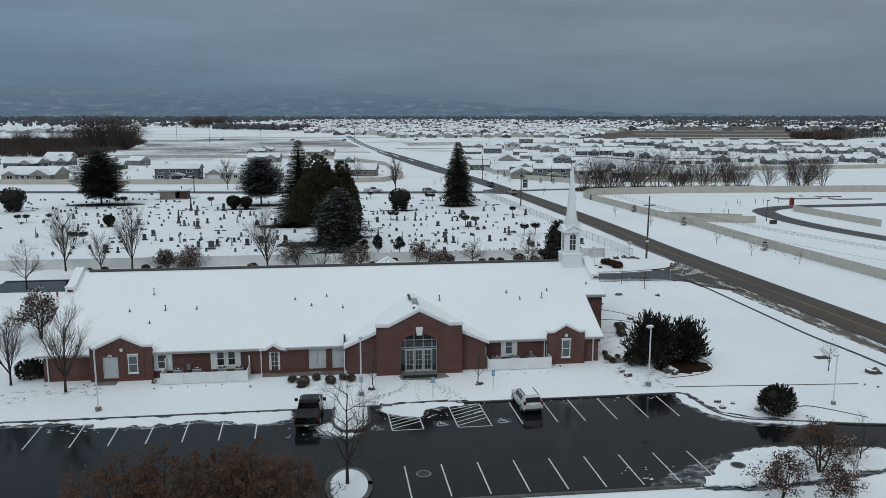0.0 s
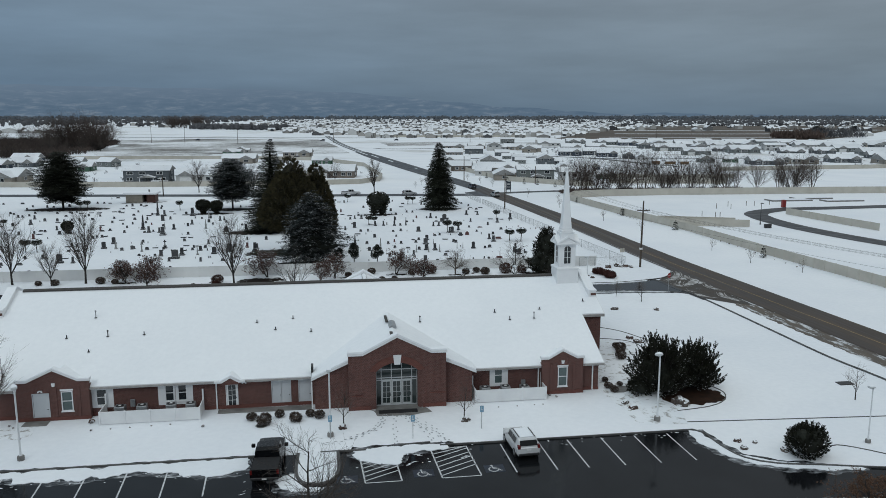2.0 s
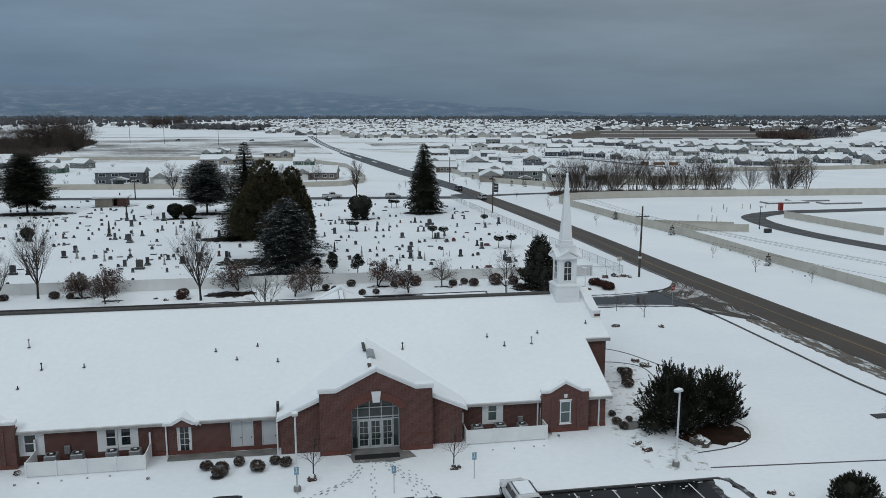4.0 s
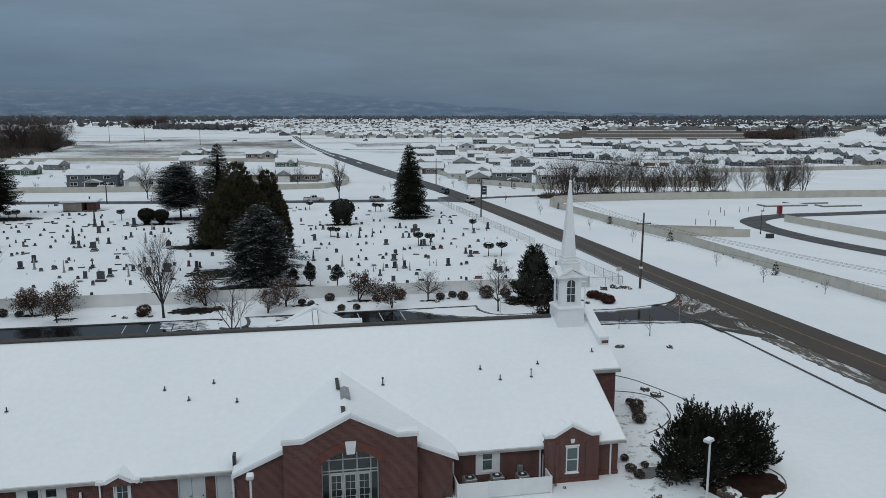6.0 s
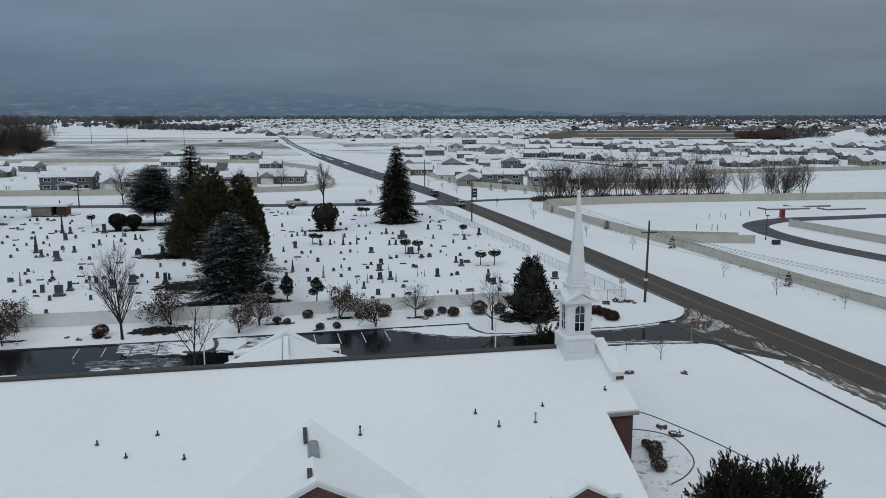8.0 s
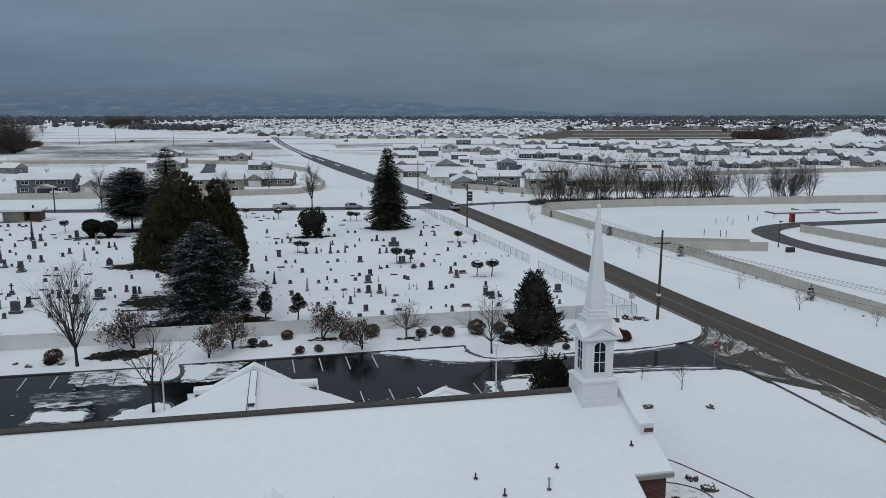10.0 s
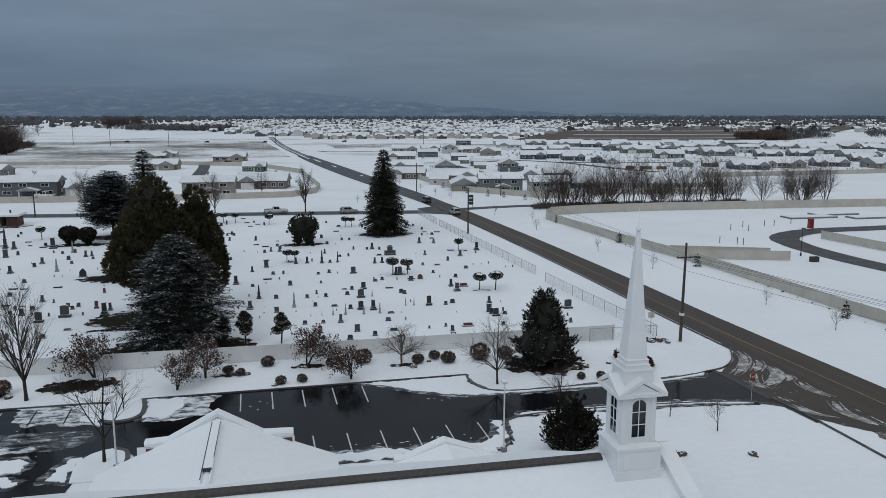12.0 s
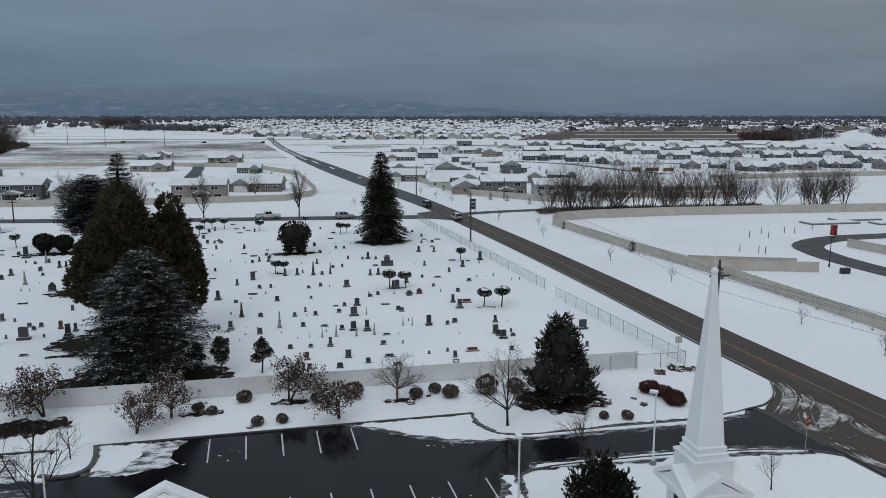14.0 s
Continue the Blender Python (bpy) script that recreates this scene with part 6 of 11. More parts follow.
def fir(name, label, h, rad, seed, mat, shape, bare=0.1, droop=0.25, gap=0.42, grain=1.0, group="", fill=0.5, rise=0.25, uneven=0.22):
    """A conifer of tiered boughs, each a flat fan of fine needled twigs. shape: rows of height share and width share."""
    R = random.Random(seed)
    t = thing(name, (0, 0, -500), label, "tree", group)
    M, L = Mesh(), Mesh()

    def wide(f):
        for (fa, ra), (fb, rb) in zip(shape, shape[1:]):
            if f <= fb:
                return rad * (ra + (rb - ra) * (f - fa) / max(1e-6, fb - fa))
        return rad * shape[-1][1]
    for k in range(8):
        M.seg(Vector((0, 0, h * k / 8 - 0.1)), Vector((0, 0, h * (k + 1) / 8)), h * 0.018 * (1 - k / 8) + 0.02, h * 0.018 * (1 - (k + 1) / 8) + 0.02, 7)
    z = h * bare
    while z < h * 0.985:
        f = (z / h - bare) / (1 - bare)
        rr = wide(f) + 0.1
        n = max(7, int(4 + rr * 4.4))
        a0 = R.uniform(0, 6.28)
        for k in range(n):
            a = a0 + 6.283 * k / n + R.uniform(-0.2, 0.2)
            bl = rr * R.uniform(0.84, 1.06) * (1 + uneven * noise.noise(Vector((math.cos(a) * 1.6, math.sin(a) * 1.6, z * 0.6 + seed))))
            out = Vector((math.cos(a), math.sin(a), 0))
            side = Vector((-out.y, out.x, 0))
            up = rise * (f - 0.2)
            p = Vector((0, 0, z + R.uniform(-0.5, 0.5) * gap))
            st = max(3, int(bl / (0.30 * grain)))
            pts = [p + out * bl * u + Vector((0, 0, bl * (up * u - droop * u * u + 0.12 * u ** 4))) for u in [i / st for i in range(st + 1)]]
            if bl > 0.8:
                M.seg(pts[0], pts[(2 * st) // 3], 0.035, 0.015, 3)
            for i in range(max(1, int(st * 0.25)), st + 1):
                u = i / st
                d = (pts[i] - pts[i - 1]).normalized()
                tw = grain * (0.22 + 0.55 * math.sin(math.pi * min(1, 0.12 + u * 0.88)) * min(1.0, bl / 2.0)) * R.uniform(0.7, 1.25)
                for sg in (-1, 1):
                    dd = (d * 0.8 + side * sg * R.uniform(0.6, 1.1) + Vector((0, 0, R.uniform(-0.30, 0.06)))).normalized()
                    flat = dd.cross(Vector((0, 0, 1))).normalized()
                    for q in (0.0, 0.33, 0.62):
                        b = pts[i] + dd * tw * q
                        e = (dd + flat * R.uniform(-0.55, 0.55) + Vector((0, 0, R.uniform(-0.25, 0.22)))).normalized()
                        L.leaf(b, e, (e.cross(Vector((0, 0, 1))) + rvec(R) * 0.45).normalized(), (0.30 * grain + tw * 0.28) * R.uniform(0.8, 1.2), 0.052 * grain)
                e = (d + rvec(R) * 0.35).normalized()
                L.leaf(pts[i], e, (e.cross(Vector((0, 0, 1))) + rvec(R) * 0.4).normalized(), 0.40 * grain, 0.06 * grain)
        z += max(0.22, gap * (1 - 0.4 * f)) * R.uniform(0.85, 1.15)
    for k in range(8):
        dd = (Vector((0, 0, 1)) + rvec(R) * 0.3).normalized()
        L.leaf(Vector((0, 0, h * 0.965)), dd, dd.cross(rvec(R)).normalized(), 0.55, 0.05 * grain)
    M.make("trunk", BARK_DARK, t)
    # added filler body, coloured dark for the shade between the boughs
    bm = bmesh.new()
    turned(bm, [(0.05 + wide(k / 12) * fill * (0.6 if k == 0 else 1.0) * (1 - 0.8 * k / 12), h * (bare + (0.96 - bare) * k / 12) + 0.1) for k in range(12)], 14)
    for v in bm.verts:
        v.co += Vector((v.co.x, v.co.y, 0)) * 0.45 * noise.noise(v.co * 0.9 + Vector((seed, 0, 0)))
    part("inner_filler", bm, INNER, t)
    L.make("crown", mat, t)
    return t


def lump_surface(R, lumps, n):
    """Points on the outside of overlapping ellipsoids, with outward directions."""
    out = []
    area = [a * b + b * c + a * c for _, (a, b, c) in lumps]
    tot = sum(area)
    for (c, (a, b, e)), w in zip(lumps, area):
        for k in range(int(n * w / tot)):
            d = rvec(R)
            q = Vector((c[0] + d.x * a, c[1] + d.y * b, c[2] + d.z * e))
            if q.z < 0.03:
                continue
            inside = False
            for c2, (a2, b2, e2) in lumps:
                if c2 is c:
                    continue
                v = Vector(((q.x - c2[0]) / a2, (q.y - c2[1]) / b2, (q.z - c2[2]) / e2))
                if v.length < 0.88:
                    inside = True
                    break
            if not inside:
                out.append((q, Vector((d.x / a, d.y / b, d.z / e)).normalized()))
    return out


def tufts(L, R, spots, length, blades, up, width=0.05, open_=0.6):
    for q, d in spots:
        d = (d + Vector((0, 0, up)) + rvec(R) * 0.35).normalized()
        b = q - d * length * 0.5
        for k in range(blades):
            dd = (d + rvec(R) * open_).normalized()
            L.leaf(b + d * length * R.uniform(0, 0.5), dd, dd.cross(rvec(R)).normalized(), length * R.uniform(0.6, 1.1), width)


def fingers(L, R, spots, length, rad, blades, up, width=0.05):
    """Bottle-brush shoots: needles set round an upturned tip."""
    for q, d in spots:
        ax = (d + Vector((0, 0, up)) + rvec(R) * 0.3).normalized()
        ln = length * R.uniform(0.55, 1.25)
        b = q - ax * ln * 0.45
        for k in range(blades):
            u = (k + R.random()) / blades
            side = ax.cross(rvec(R)).normalized()
            dd = (ax * 1.25 + side * (1.0 - 0.45 * u)).normalized()
            L.leaf(b + ax * ln * u * 0.9, dd, dd.cross(rvec(R)).normalized(), rad * (1.6 - 0.4 * u) * R.uniform(0.8, 1.2), width)


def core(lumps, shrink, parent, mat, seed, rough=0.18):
    """An uneven filler body that keeps a dense bush from being seen through; INNER colours add painted shade."""
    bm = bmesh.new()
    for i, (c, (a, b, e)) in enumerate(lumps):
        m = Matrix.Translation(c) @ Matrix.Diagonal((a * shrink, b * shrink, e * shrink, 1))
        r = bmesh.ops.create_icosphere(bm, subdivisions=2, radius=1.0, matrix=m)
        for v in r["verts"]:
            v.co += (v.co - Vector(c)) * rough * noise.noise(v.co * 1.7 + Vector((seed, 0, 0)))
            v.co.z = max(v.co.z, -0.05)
    return part("inner_filler", bm, mat, parent)


def pine_bush(name, label, lumps, seed, mat, n=1500, length=0.42, blades=9, up=0.9, trunk=None, group="", width=0.035, shoot=0.0, shrink=0.80):
    """A pine or juniper of dense upright tufts over an uneven body."""
    R = random.Random(seed)
    t = thing(name, (0, 0, -500), label, "tree" if trunk else "shrub", group)
    if trunk:
        M = Mesh()
        for a, b, ra, rb in trunk:
            M.seg(Vector(a), Vector(b), ra, rb, 7)
        M.make("trunk", BARK_DARK, t)
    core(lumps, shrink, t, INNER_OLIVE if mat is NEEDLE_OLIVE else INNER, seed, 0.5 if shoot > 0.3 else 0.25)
    L = Mesh()
    if shoot:
        fingers(L, R, lump_surface(R, lumps, n), length, shoot, blades, up, width)
    else:
        tufts(L, R, lump_surface(R, lumps, n), length, blades, up, width)
    L.make("crown", mat, t)
    return t


def pine_limbs(name, label, h, r, seed, mat, limbs=44, length=0.75, rad=0.2, group="pines", stems=((0, 0),), flat=0.12):
    """A spreading pine: limbs fanning from the foot, their outer halves set with upturned shoots."""
    R = random.Random(seed)
    t = thing(name, (0, 0, -500), label, "tree", group)
    M, L = Mesh(), Mesh()
    spots = []
    for k in range(limbs):
        ox, oy = stems[k % len(stems)]
        az = k * 2.39996 + R.uniform(-0.3, 0.3)
        up = flat + (1 - flat) * ((k + 0.5) / limbs) ** 0.8
        ho = math.sqrt(max(0.0, 1 - up * up))
        q = R.uniform(0.82, 1.06)
        foot = Vector((ox * 0.3, oy * 0.3, 0.1 + 0.25 * h * up * R.random()))
        tip = Vector((ox + math.cos(az) * r * ho * q, oy + math.sin(az) * r * ho * q, 0.12 * h + 0.86 * h * up * q))
        mid = foot.lerp(tip, 0.55) - Vector((0, 0, 0.10 * h * ho))
        n = 9
        pts = [foot * (1 - f) ** 2 + mid * (2 * f * (1 - f)) + tip * f * f for f in [i / n for i in range(n + 1)]]
        for i in range(n):
            M.seg(pts[i], pts[i + 1], 0.09 * (1 - i / n) + 0.02, 0.09 * (1 - (i + 1) / n) + 0.02, 4)
        for i in range(3, n + 1):
            d = (pts[i] - pts[i - 1]).normalized()
            for j in range(3 + (i > 5) * 2):
                o = rvec(R)
                spots.append((pts[i] + o * 0.42 * min(1, h / 5), (d * 0.7 + o * 0.5).normalized()))
    M.make("trunk", BARK_DARK, t)
    core([((sum(s[0] for s in stems) / len(stems), sum(s[1] for s in stems) / len(stems), h * 0.40), (r * 0.85, r * 0.8, h * 0.38))], 0.66, t, INNER, seed, 0.5)
    fingers(L, R, spots, length, rad, 22, 0.5, 0.034)
    L.make("crown", mat, t)
    return t


def pine_cone(name, label, h, r, seed, mat, group="pines"):
    """A conical pine: whorls of rising limbs set with upturned shoots."""
    R = random.Random(seed)
    t = thing(name, (0, 0, -500), label, "tree", group)
    M, L, spots = Mesh(), Mesh(), []
    M.seg(Vector((0, 0, -0.1)), Vector((0, 0, h * 0.95)), 0.2, 0.03, 7)
    z = 0.25
    while z < h * 0.96:
        f = z / h
        rr = r * (1 - f) ** 0.75 * (0.8 + 0.2 * min(1, f * 6)) + 0.15
        n = max(4, int(3 + rr * 3.2))
        for k in range(n):
            a = 6.283 * (k + R.random()) / n
            bl = rr * R.uniform(0.7, 1.12)
            tip = Vector((math.cos(a) * bl, math.sin(a) * bl, z + bl * R.uniform(0.05, 0.35)))
            foot = Vector((0, 0, z))
            M.seg(foot, tip, 0.035, 0.012, 3)
            st = max(2, int(bl / 0.32))
            for i in range(1, st + 1):
                q = foot.lerp(tip, (i + 0.3) / (st + 0.3))
                for j in range(3):
                    o = rvec(R)
                    spots.append((q + o * 0.24, (tip - foot).normalized() * 0.6 + o * 0.5))
        z += 0.42
    M.make("trunk", BARK_DARK, t)
    fingers(L, R, spots, 0.66, 0.16, 22, 0.6, 0.032)
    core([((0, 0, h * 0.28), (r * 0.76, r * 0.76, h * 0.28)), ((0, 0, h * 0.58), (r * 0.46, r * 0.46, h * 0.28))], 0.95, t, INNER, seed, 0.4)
    L.make("crown", mat, t)
    return t


def topiary(name, label, h, r, seed, group="clipped cemetery trees"):
    """A small clipped tree: bare leaning stem and a flat tuft of foliage."""
    R = random.Random(seed)
    t = thing(name, (0, 0, -500), label, "tree", group)
    M = Mesh()
    lean = R.uniform(-0.12, 0.12)
    M.seg(Vector((0, 0, -0.05)), Vector((lean * h * 0.5, 0, h * 0.62)), 0.09, 0.055, 6)
    for k in range(4):
        a = 6.28 * k / 4 + R.random()
        M.seg(Vector((lean * h * 0.4, 0, h * 0.52)), Vector((lean * h * 0.5 + math.cos(a) * r * 0.5, math.sin(a) * r * 0.5, h * 0.74)), 0.045, 0.03, 4)
    M.make("trunk", BARK_DARK, t)
    lumps = [((lean * h * 0.5 + R.uniform(-0.2, 0.2) * r, R.uniform(-0.2, 0.2) * r, h * 0.80), (r, r * 0.9, h * 0.19)),
             ((lean * h * 0.5 + 0.35 * r, 0.1 * r, h * 0.76), (r * 0.6, r * 0.6, h * 0.15)), ((lean * h * 0.5 - 0.4 * r, -0.15 * r, h * 0.78), (r * 0.55, r * 0.6, h * 0.15))]
    core(lumps, 0.8, t, INNER, seed)
    L = Mesh()
    tufts(L, R, lump_surface(R, lumps, 420), 0.22, 6, 0.25, 0.035, 0.8)
    L.make("crown", NEEDLE_TOPIARY, t)
    bm = bmesh.new()
    for k in range(6):
        a, q = R.uniform(0, 6.28), r * 0.55 * R.random() ** 0.5
        c = (lean * h * 0.5 + q * math.cos(a), q * math.sin(a), h * 0.985 - 0.12 * q / r + 0.02)
        res = bmesh.ops.create_icosphere(bm, subdivisions=2, radius=1.0, matrix=Matrix.Translation(c) @ Matrix.Diagonal((r * R.uniform(0.22, 0.42), r * R.uniform(0.2, 0.36), 0.09, 1)))
        for v in res["verts"]:
            v.co.z += 0.08 * noise.noise(v.co * 3.0)
    part("snow_cap", bm, SNOW, t, "lumps of snow on the crown")
    return t


def shrub(name, label, r, h, seed, mat, n=420, group="shrubs", inner=True):
    """A rounded garden shrub: stems fanning from the ground and fine outer twigs."""
    R = random.Random(seed)
    t = thing(name, (0, 0, -500), label, "shrub", group)
    S = Mesh()
    lumps = [((0, 0, h * 0.52), (r, r * 0.95, h * 0.5)), ((r * 0.3, r * 0.1, h * 0.6), (r * 0.62, r * 0.7, h * 0.42)), ((-r * 0.3, -r * 0.15, h * 0.5), (r * 0.66, r * 0.7, h * 0.42))]
    spots = lump_surface(R, lumps, n)
    for q, d in spots[::4]:
        S.seg(Vector((q.x * 0.12, q.y * 0.12, 0)), q * 0.95, 0.012, 0.006, 3)
    S.make("stem_fan", BARK_DARK, t)
    if inner:
        core(lumps, 0.70, t, mat, seed, 0.3)
    L = Mesh()
    tufts(L, R, spots, 0.24 * r / 0.7, 7, 0.45, 0.022, 0.85)
    L.make("crown", mat, t)
    return t


def rock(name, label, a, b, h, seed, mat, group="landscape rocks"):
    bm = bmesh.new()
    bmesh.ops.create_icosphere(bm, subdivisions=3, radius=1.0)
    for v in bm.verts:
        k = 1 + 0.55 * noise.noise(v.co * 1.3 + Vector((seed * 7.3, seed, 0))) + 0.22 * noise.noise(v.co * 3.1 + Vector((seed, 3, 1)))
        v.co = Vector((v.co.x * a * k, v.co.y * b * k, max(-0.12, v.co.z * h * k)))
    ob = part(name, bm, mat)
    ob.location.z = -500
    return tagged(ob, label, "rock", group)


def put(proto, x, y, s=1.0, rz=0.0, z=0.0, sz=None):
    """A copy of a thing at its place, turned and scaled."""
    return copy_thing(proto, pose(x, y, z, 0, 0, rz) @ Matrix.Diagonal((s, s, sz or s, 1)))


def settle(proto, x, y, s=1.0, rz=0.0, z=0.0):
    """The built thing itself at its place."""
    proto.matrix_basis = pose(x, y, z, 0, 0, rz) @ Matrix.Diagonal((s, s, s, 1))
    return proto


# ---- the cemetery ----
def stone_mat(name, dark, light):
    return snowed(name, dark, light, 6.0, 0.24, 0.15, 40.0, 0.55, 1.5)


GRANITE = stone_mat("grey_granite", (0.036, 0.037, 0.041), (0.082, 0.084, 0.088))
GRANITE_DARK = stone_mat("dark_granite", (0.022, 0.023, 0.026), (0.05, 0.05, 0.055))
MARBLE = stone_mat("weathered_white_marble", (0.17, 0.175, 0.175), (0.30, 0.305, 0.30))
GRANITE_RED = stone_mat("red_granite", (0.07, 0.030, 0.030), (0.13, 0.055, 0.052))
GROUP = "cemetery stones"


def block(x, y, z0, z1, top=None, bev=0.02):
    bm = bmesh.new()
    a = [bm.verts.new((sx * x / 2, sy * y / 2, z0)) for sx, sy in ((-1, -1), (1, -1), (1, 1), (-1, 1))]
    k = 1.0 if top is None else top
    b = [bm.verts.new((sx * x / 2 * k, sy * y / 2 * k, z1)) for sx, sy in ((-1, -1), (1, -1), (1, 1), (-1, 1))]
    bm.faces.new(a[::-1])
    bm.faces.new(b)
    for i in range(4):
        bm.faces.new((a[i], a[(i + 1) % 4], b[(i + 1) % 4], b[i]))
    return bevelled(bm, bev) if bev else bm


def tablet_bm(w, d, z0, z1, arch):
    bm = bmesh.new()
    p = [(-w / 2, z0), (w / 2, z0)] + [(w / 2 * math.cos(a), z1 - arch + arch * math.sin(a)) for a in [math.pi * k / 8 for k in range(9)]]
    prism_y(bm, p, -d / 2, d / 2)
    return bm


def grave(kind, mat, label):
    """A gravestone one metre high (flat ones in true size), to be copied."""
    t = thing("gravestone", (0, 0, -500), label, "gravestone", GROUP)
    if kind == "flat":
        part("slab", block(0.85, 0.45, -0.03, 0.16), mat, t)
    elif kind == "small":
        part("base", block(0.5, 0.34, -0.03, 0.10), mat, t)
        part("tablet", tablet_bm(0.36, 0.18, 0.10, 0.46, 0.06), mat, t)
    elif kind == "tablet":
        part("base", block(1.05, 0.55, -0.05, 0.22), mat, t)
        part("tablet", tablet_bm(0.74, 0.30, 0.22, 1.0, 0.10), mat, t)
    elif kind == "pale":
        part("base", block(0.62, 0.36, -0.05, 0.12), mat, t)
        part("tablet", tablet_bm(0.48, 0.14, 0.12, 1.0, 0.17), mat, t)
    elif kind == "column":
        part("base", block(0.50, 0.46, -0.04, 0.14), mat, t)
        part("plinth", block(0.38, 0.36, 0.14, 0.30), mat, t)
        part("die", block(0.28, 0.26, 0.30, 0.93, 0.86), mat, t)
        part("cap", block(0.30, 0.28, 0.93, 1.0, 0.75, 0.01), mat, t)
    elif kind == "obelisk":
        part("base", block(0.42, 0.42, -0.02, 0.08), mat, t)
        part("plinth", block(0.32, 0.32, 0.08, 0.19), mat, t)
        part("die", block(0.23, 0.23, 0.19, 0.42), mat, t)
        part("cornice", block(0.27, 0.27, 0.42, 0.47), mat, t)
        bm = block(0.17, 0.17, 0.47, 0.92, 0.62, 0.0)
        top = [bm.verts.new((0, 0, 1.0))]
        e = [v for v in bm.verts if abs(v.co.z - 0.92) < 1e-4]
        e.sort(key=lambda v: math.atan2(v.co.y, v.co.x))
        for i in range(4):
            bm.faces.new((e[i], e[(i + 1) % 4], top[0]))
        part("shaft", bm, mat, t)
    elif kind == "wide":
        part("base", block(2.1, 0.95, -0.06, 0.26, None, 0.03), mat, t)
        part("tablet", tablet_bm(1.55, 0.50, 0.26, 1.0, 0.12), mat, t)
    elif kind == "large":
        part("base", block(1.10, 0.55, -0.04, 0.13), mat, t)
        part("die", block(0.92, 0.42, 0.13, 0.90), mat, t)
        part("cap", block(1.0, 0.48, 0.90, 1.0, 0.92), mat, t)
    elif kind == "peaked":
        part("base", block(1.2, 0.5, -0.04, 0.12), mat, t)
        bm = bmesh.new()
        prism_y(bm, [(-0.5, 0.12), (0.5, 0.12), (0.5, 0.6), (0.26, 0.84), (0, 1.0), (-0.26, 0.84), (-0.5, 0.6)], -0.17, 0.17)
        part("tablet", bm, mat, t)
    elif kind == "bench":
        part("base", block(2.1, 0.8, -0.05, 0.16), mat, t)
        for x in (-0.72, 0.72):
            part("support", boxes((x - 0.14, x + 0.14, -0.25, 0.25, 0.16, 0.72)), mat, t)
        part("seat", block(1.9, 0.62, 0.72, 1.0), mat, t)
    elif kind == "cross":
        part("base", block(0.52, 0.46, -0.03, 0.12), mat, t)
        part("plinth", block(0.36, 0.32, 0.12, 0.36), mat, t)
        bm = boxes((-0.06, 0.06, -0.06, 0.06, 0.36, 1.0), (-0.2, -0.06, -0.055, 0.055, 0.74, 0.85), (0.06, 0.2, -0.055, 0.055, 0.74, 0.85))
        part("cross", bm, mat, t)
    elif kind == "monument":
        part("base", block(1.3, 0.6, -0.03, 0.16), mat, t)
        for x in (-0.48, 0.48):
            part("side_block", boxes((x - 0.17, x + 0.17, -0.22, 0.22, 0.16, 0.5)), mat, t)
        part("die", block(0.6, 0.4, 0.16, 0.78), mat, t)
        part("cap", block(0.7, 0.48, 0.78, 0.86, 0.9), mat, t)
        part("crown", tablet_bm(0.5, 0.3, 0.86, 1.0, 0.1), mat, t)
    return t


# plan of the stones: east, north and height in metres
FLAT_MARKERS_A = [(-52.7, 78.8, 0.3), (-50.4, 79.2, 0.3), (-33.2, 84.3, 0.3), (-39.1, 88.2, 0.3), (-33.6, 89.9, 0.3), (18.1, 90.4, 0.3), (-56.2, 92.1, 0.3), (22.3, 96.1, 0.3), (0.4, 100.2, 0.3), (-34.5, 100.4, 0.3), (-29.9, 100.6, 0.3), (-36, 100.7, 0.3), (-52.8, 104.5, 0.3), (-67.5, 109.6, 0.3), (-6.1, 112.2, 0.3), (0, 116.3, 0.3), (33.8, 119.9, 0.3), (-57.9, 121.6, 0.3), (-80.7, 123.6, 0.3), (-69.7, 128.4, 0.3), (-55.7, 130.7, 0.3), (-0.4, 131, 0.3), (-2.2, 133.7, 0.3), (-51.1, 138.9, 0.3), (-42.2, 138.9, 0.3), (-39.1, 139.2, 0.3), (-9.9, 140.8, 0.3), (-50.5, 142.2, 0.3), (35.8, 143.1, 0.3), (33.1, 143.6, 0.3)]
FLAT_MARKERS_B = [(-91.2, 143.7, 0.3), (-64.8, 144.1, 0.3), (-59.4, 145.8, 0.3), (-69.5, 145.9, 0.3), (-46.9, 146.1, 0.3), (-65.2, 146.6, 0.3), (-67.2, 146.8, 0.3), (-59.6, 147.1, 0.3), (-61.8, 148.1, 0.3), (14.4, 148.3, 0.3), (-61.8, 148.7, 0.3), (-8.2, 150, 0.3), (-95.6, 151.8, 0.3), (-61.6, 154.8, 0.3), (-58.7, 155.3, 0.3), (-80.2, 157.9, 0.3), (-13.2, 158.6, 0.3), (-4.2, 160, 0.3), (-11.7, 160.7, 0.3), (-2.6, 163, 0.3), (-5.2, 166.2, 0.3), (-6.4, 173.7, 0.3)]
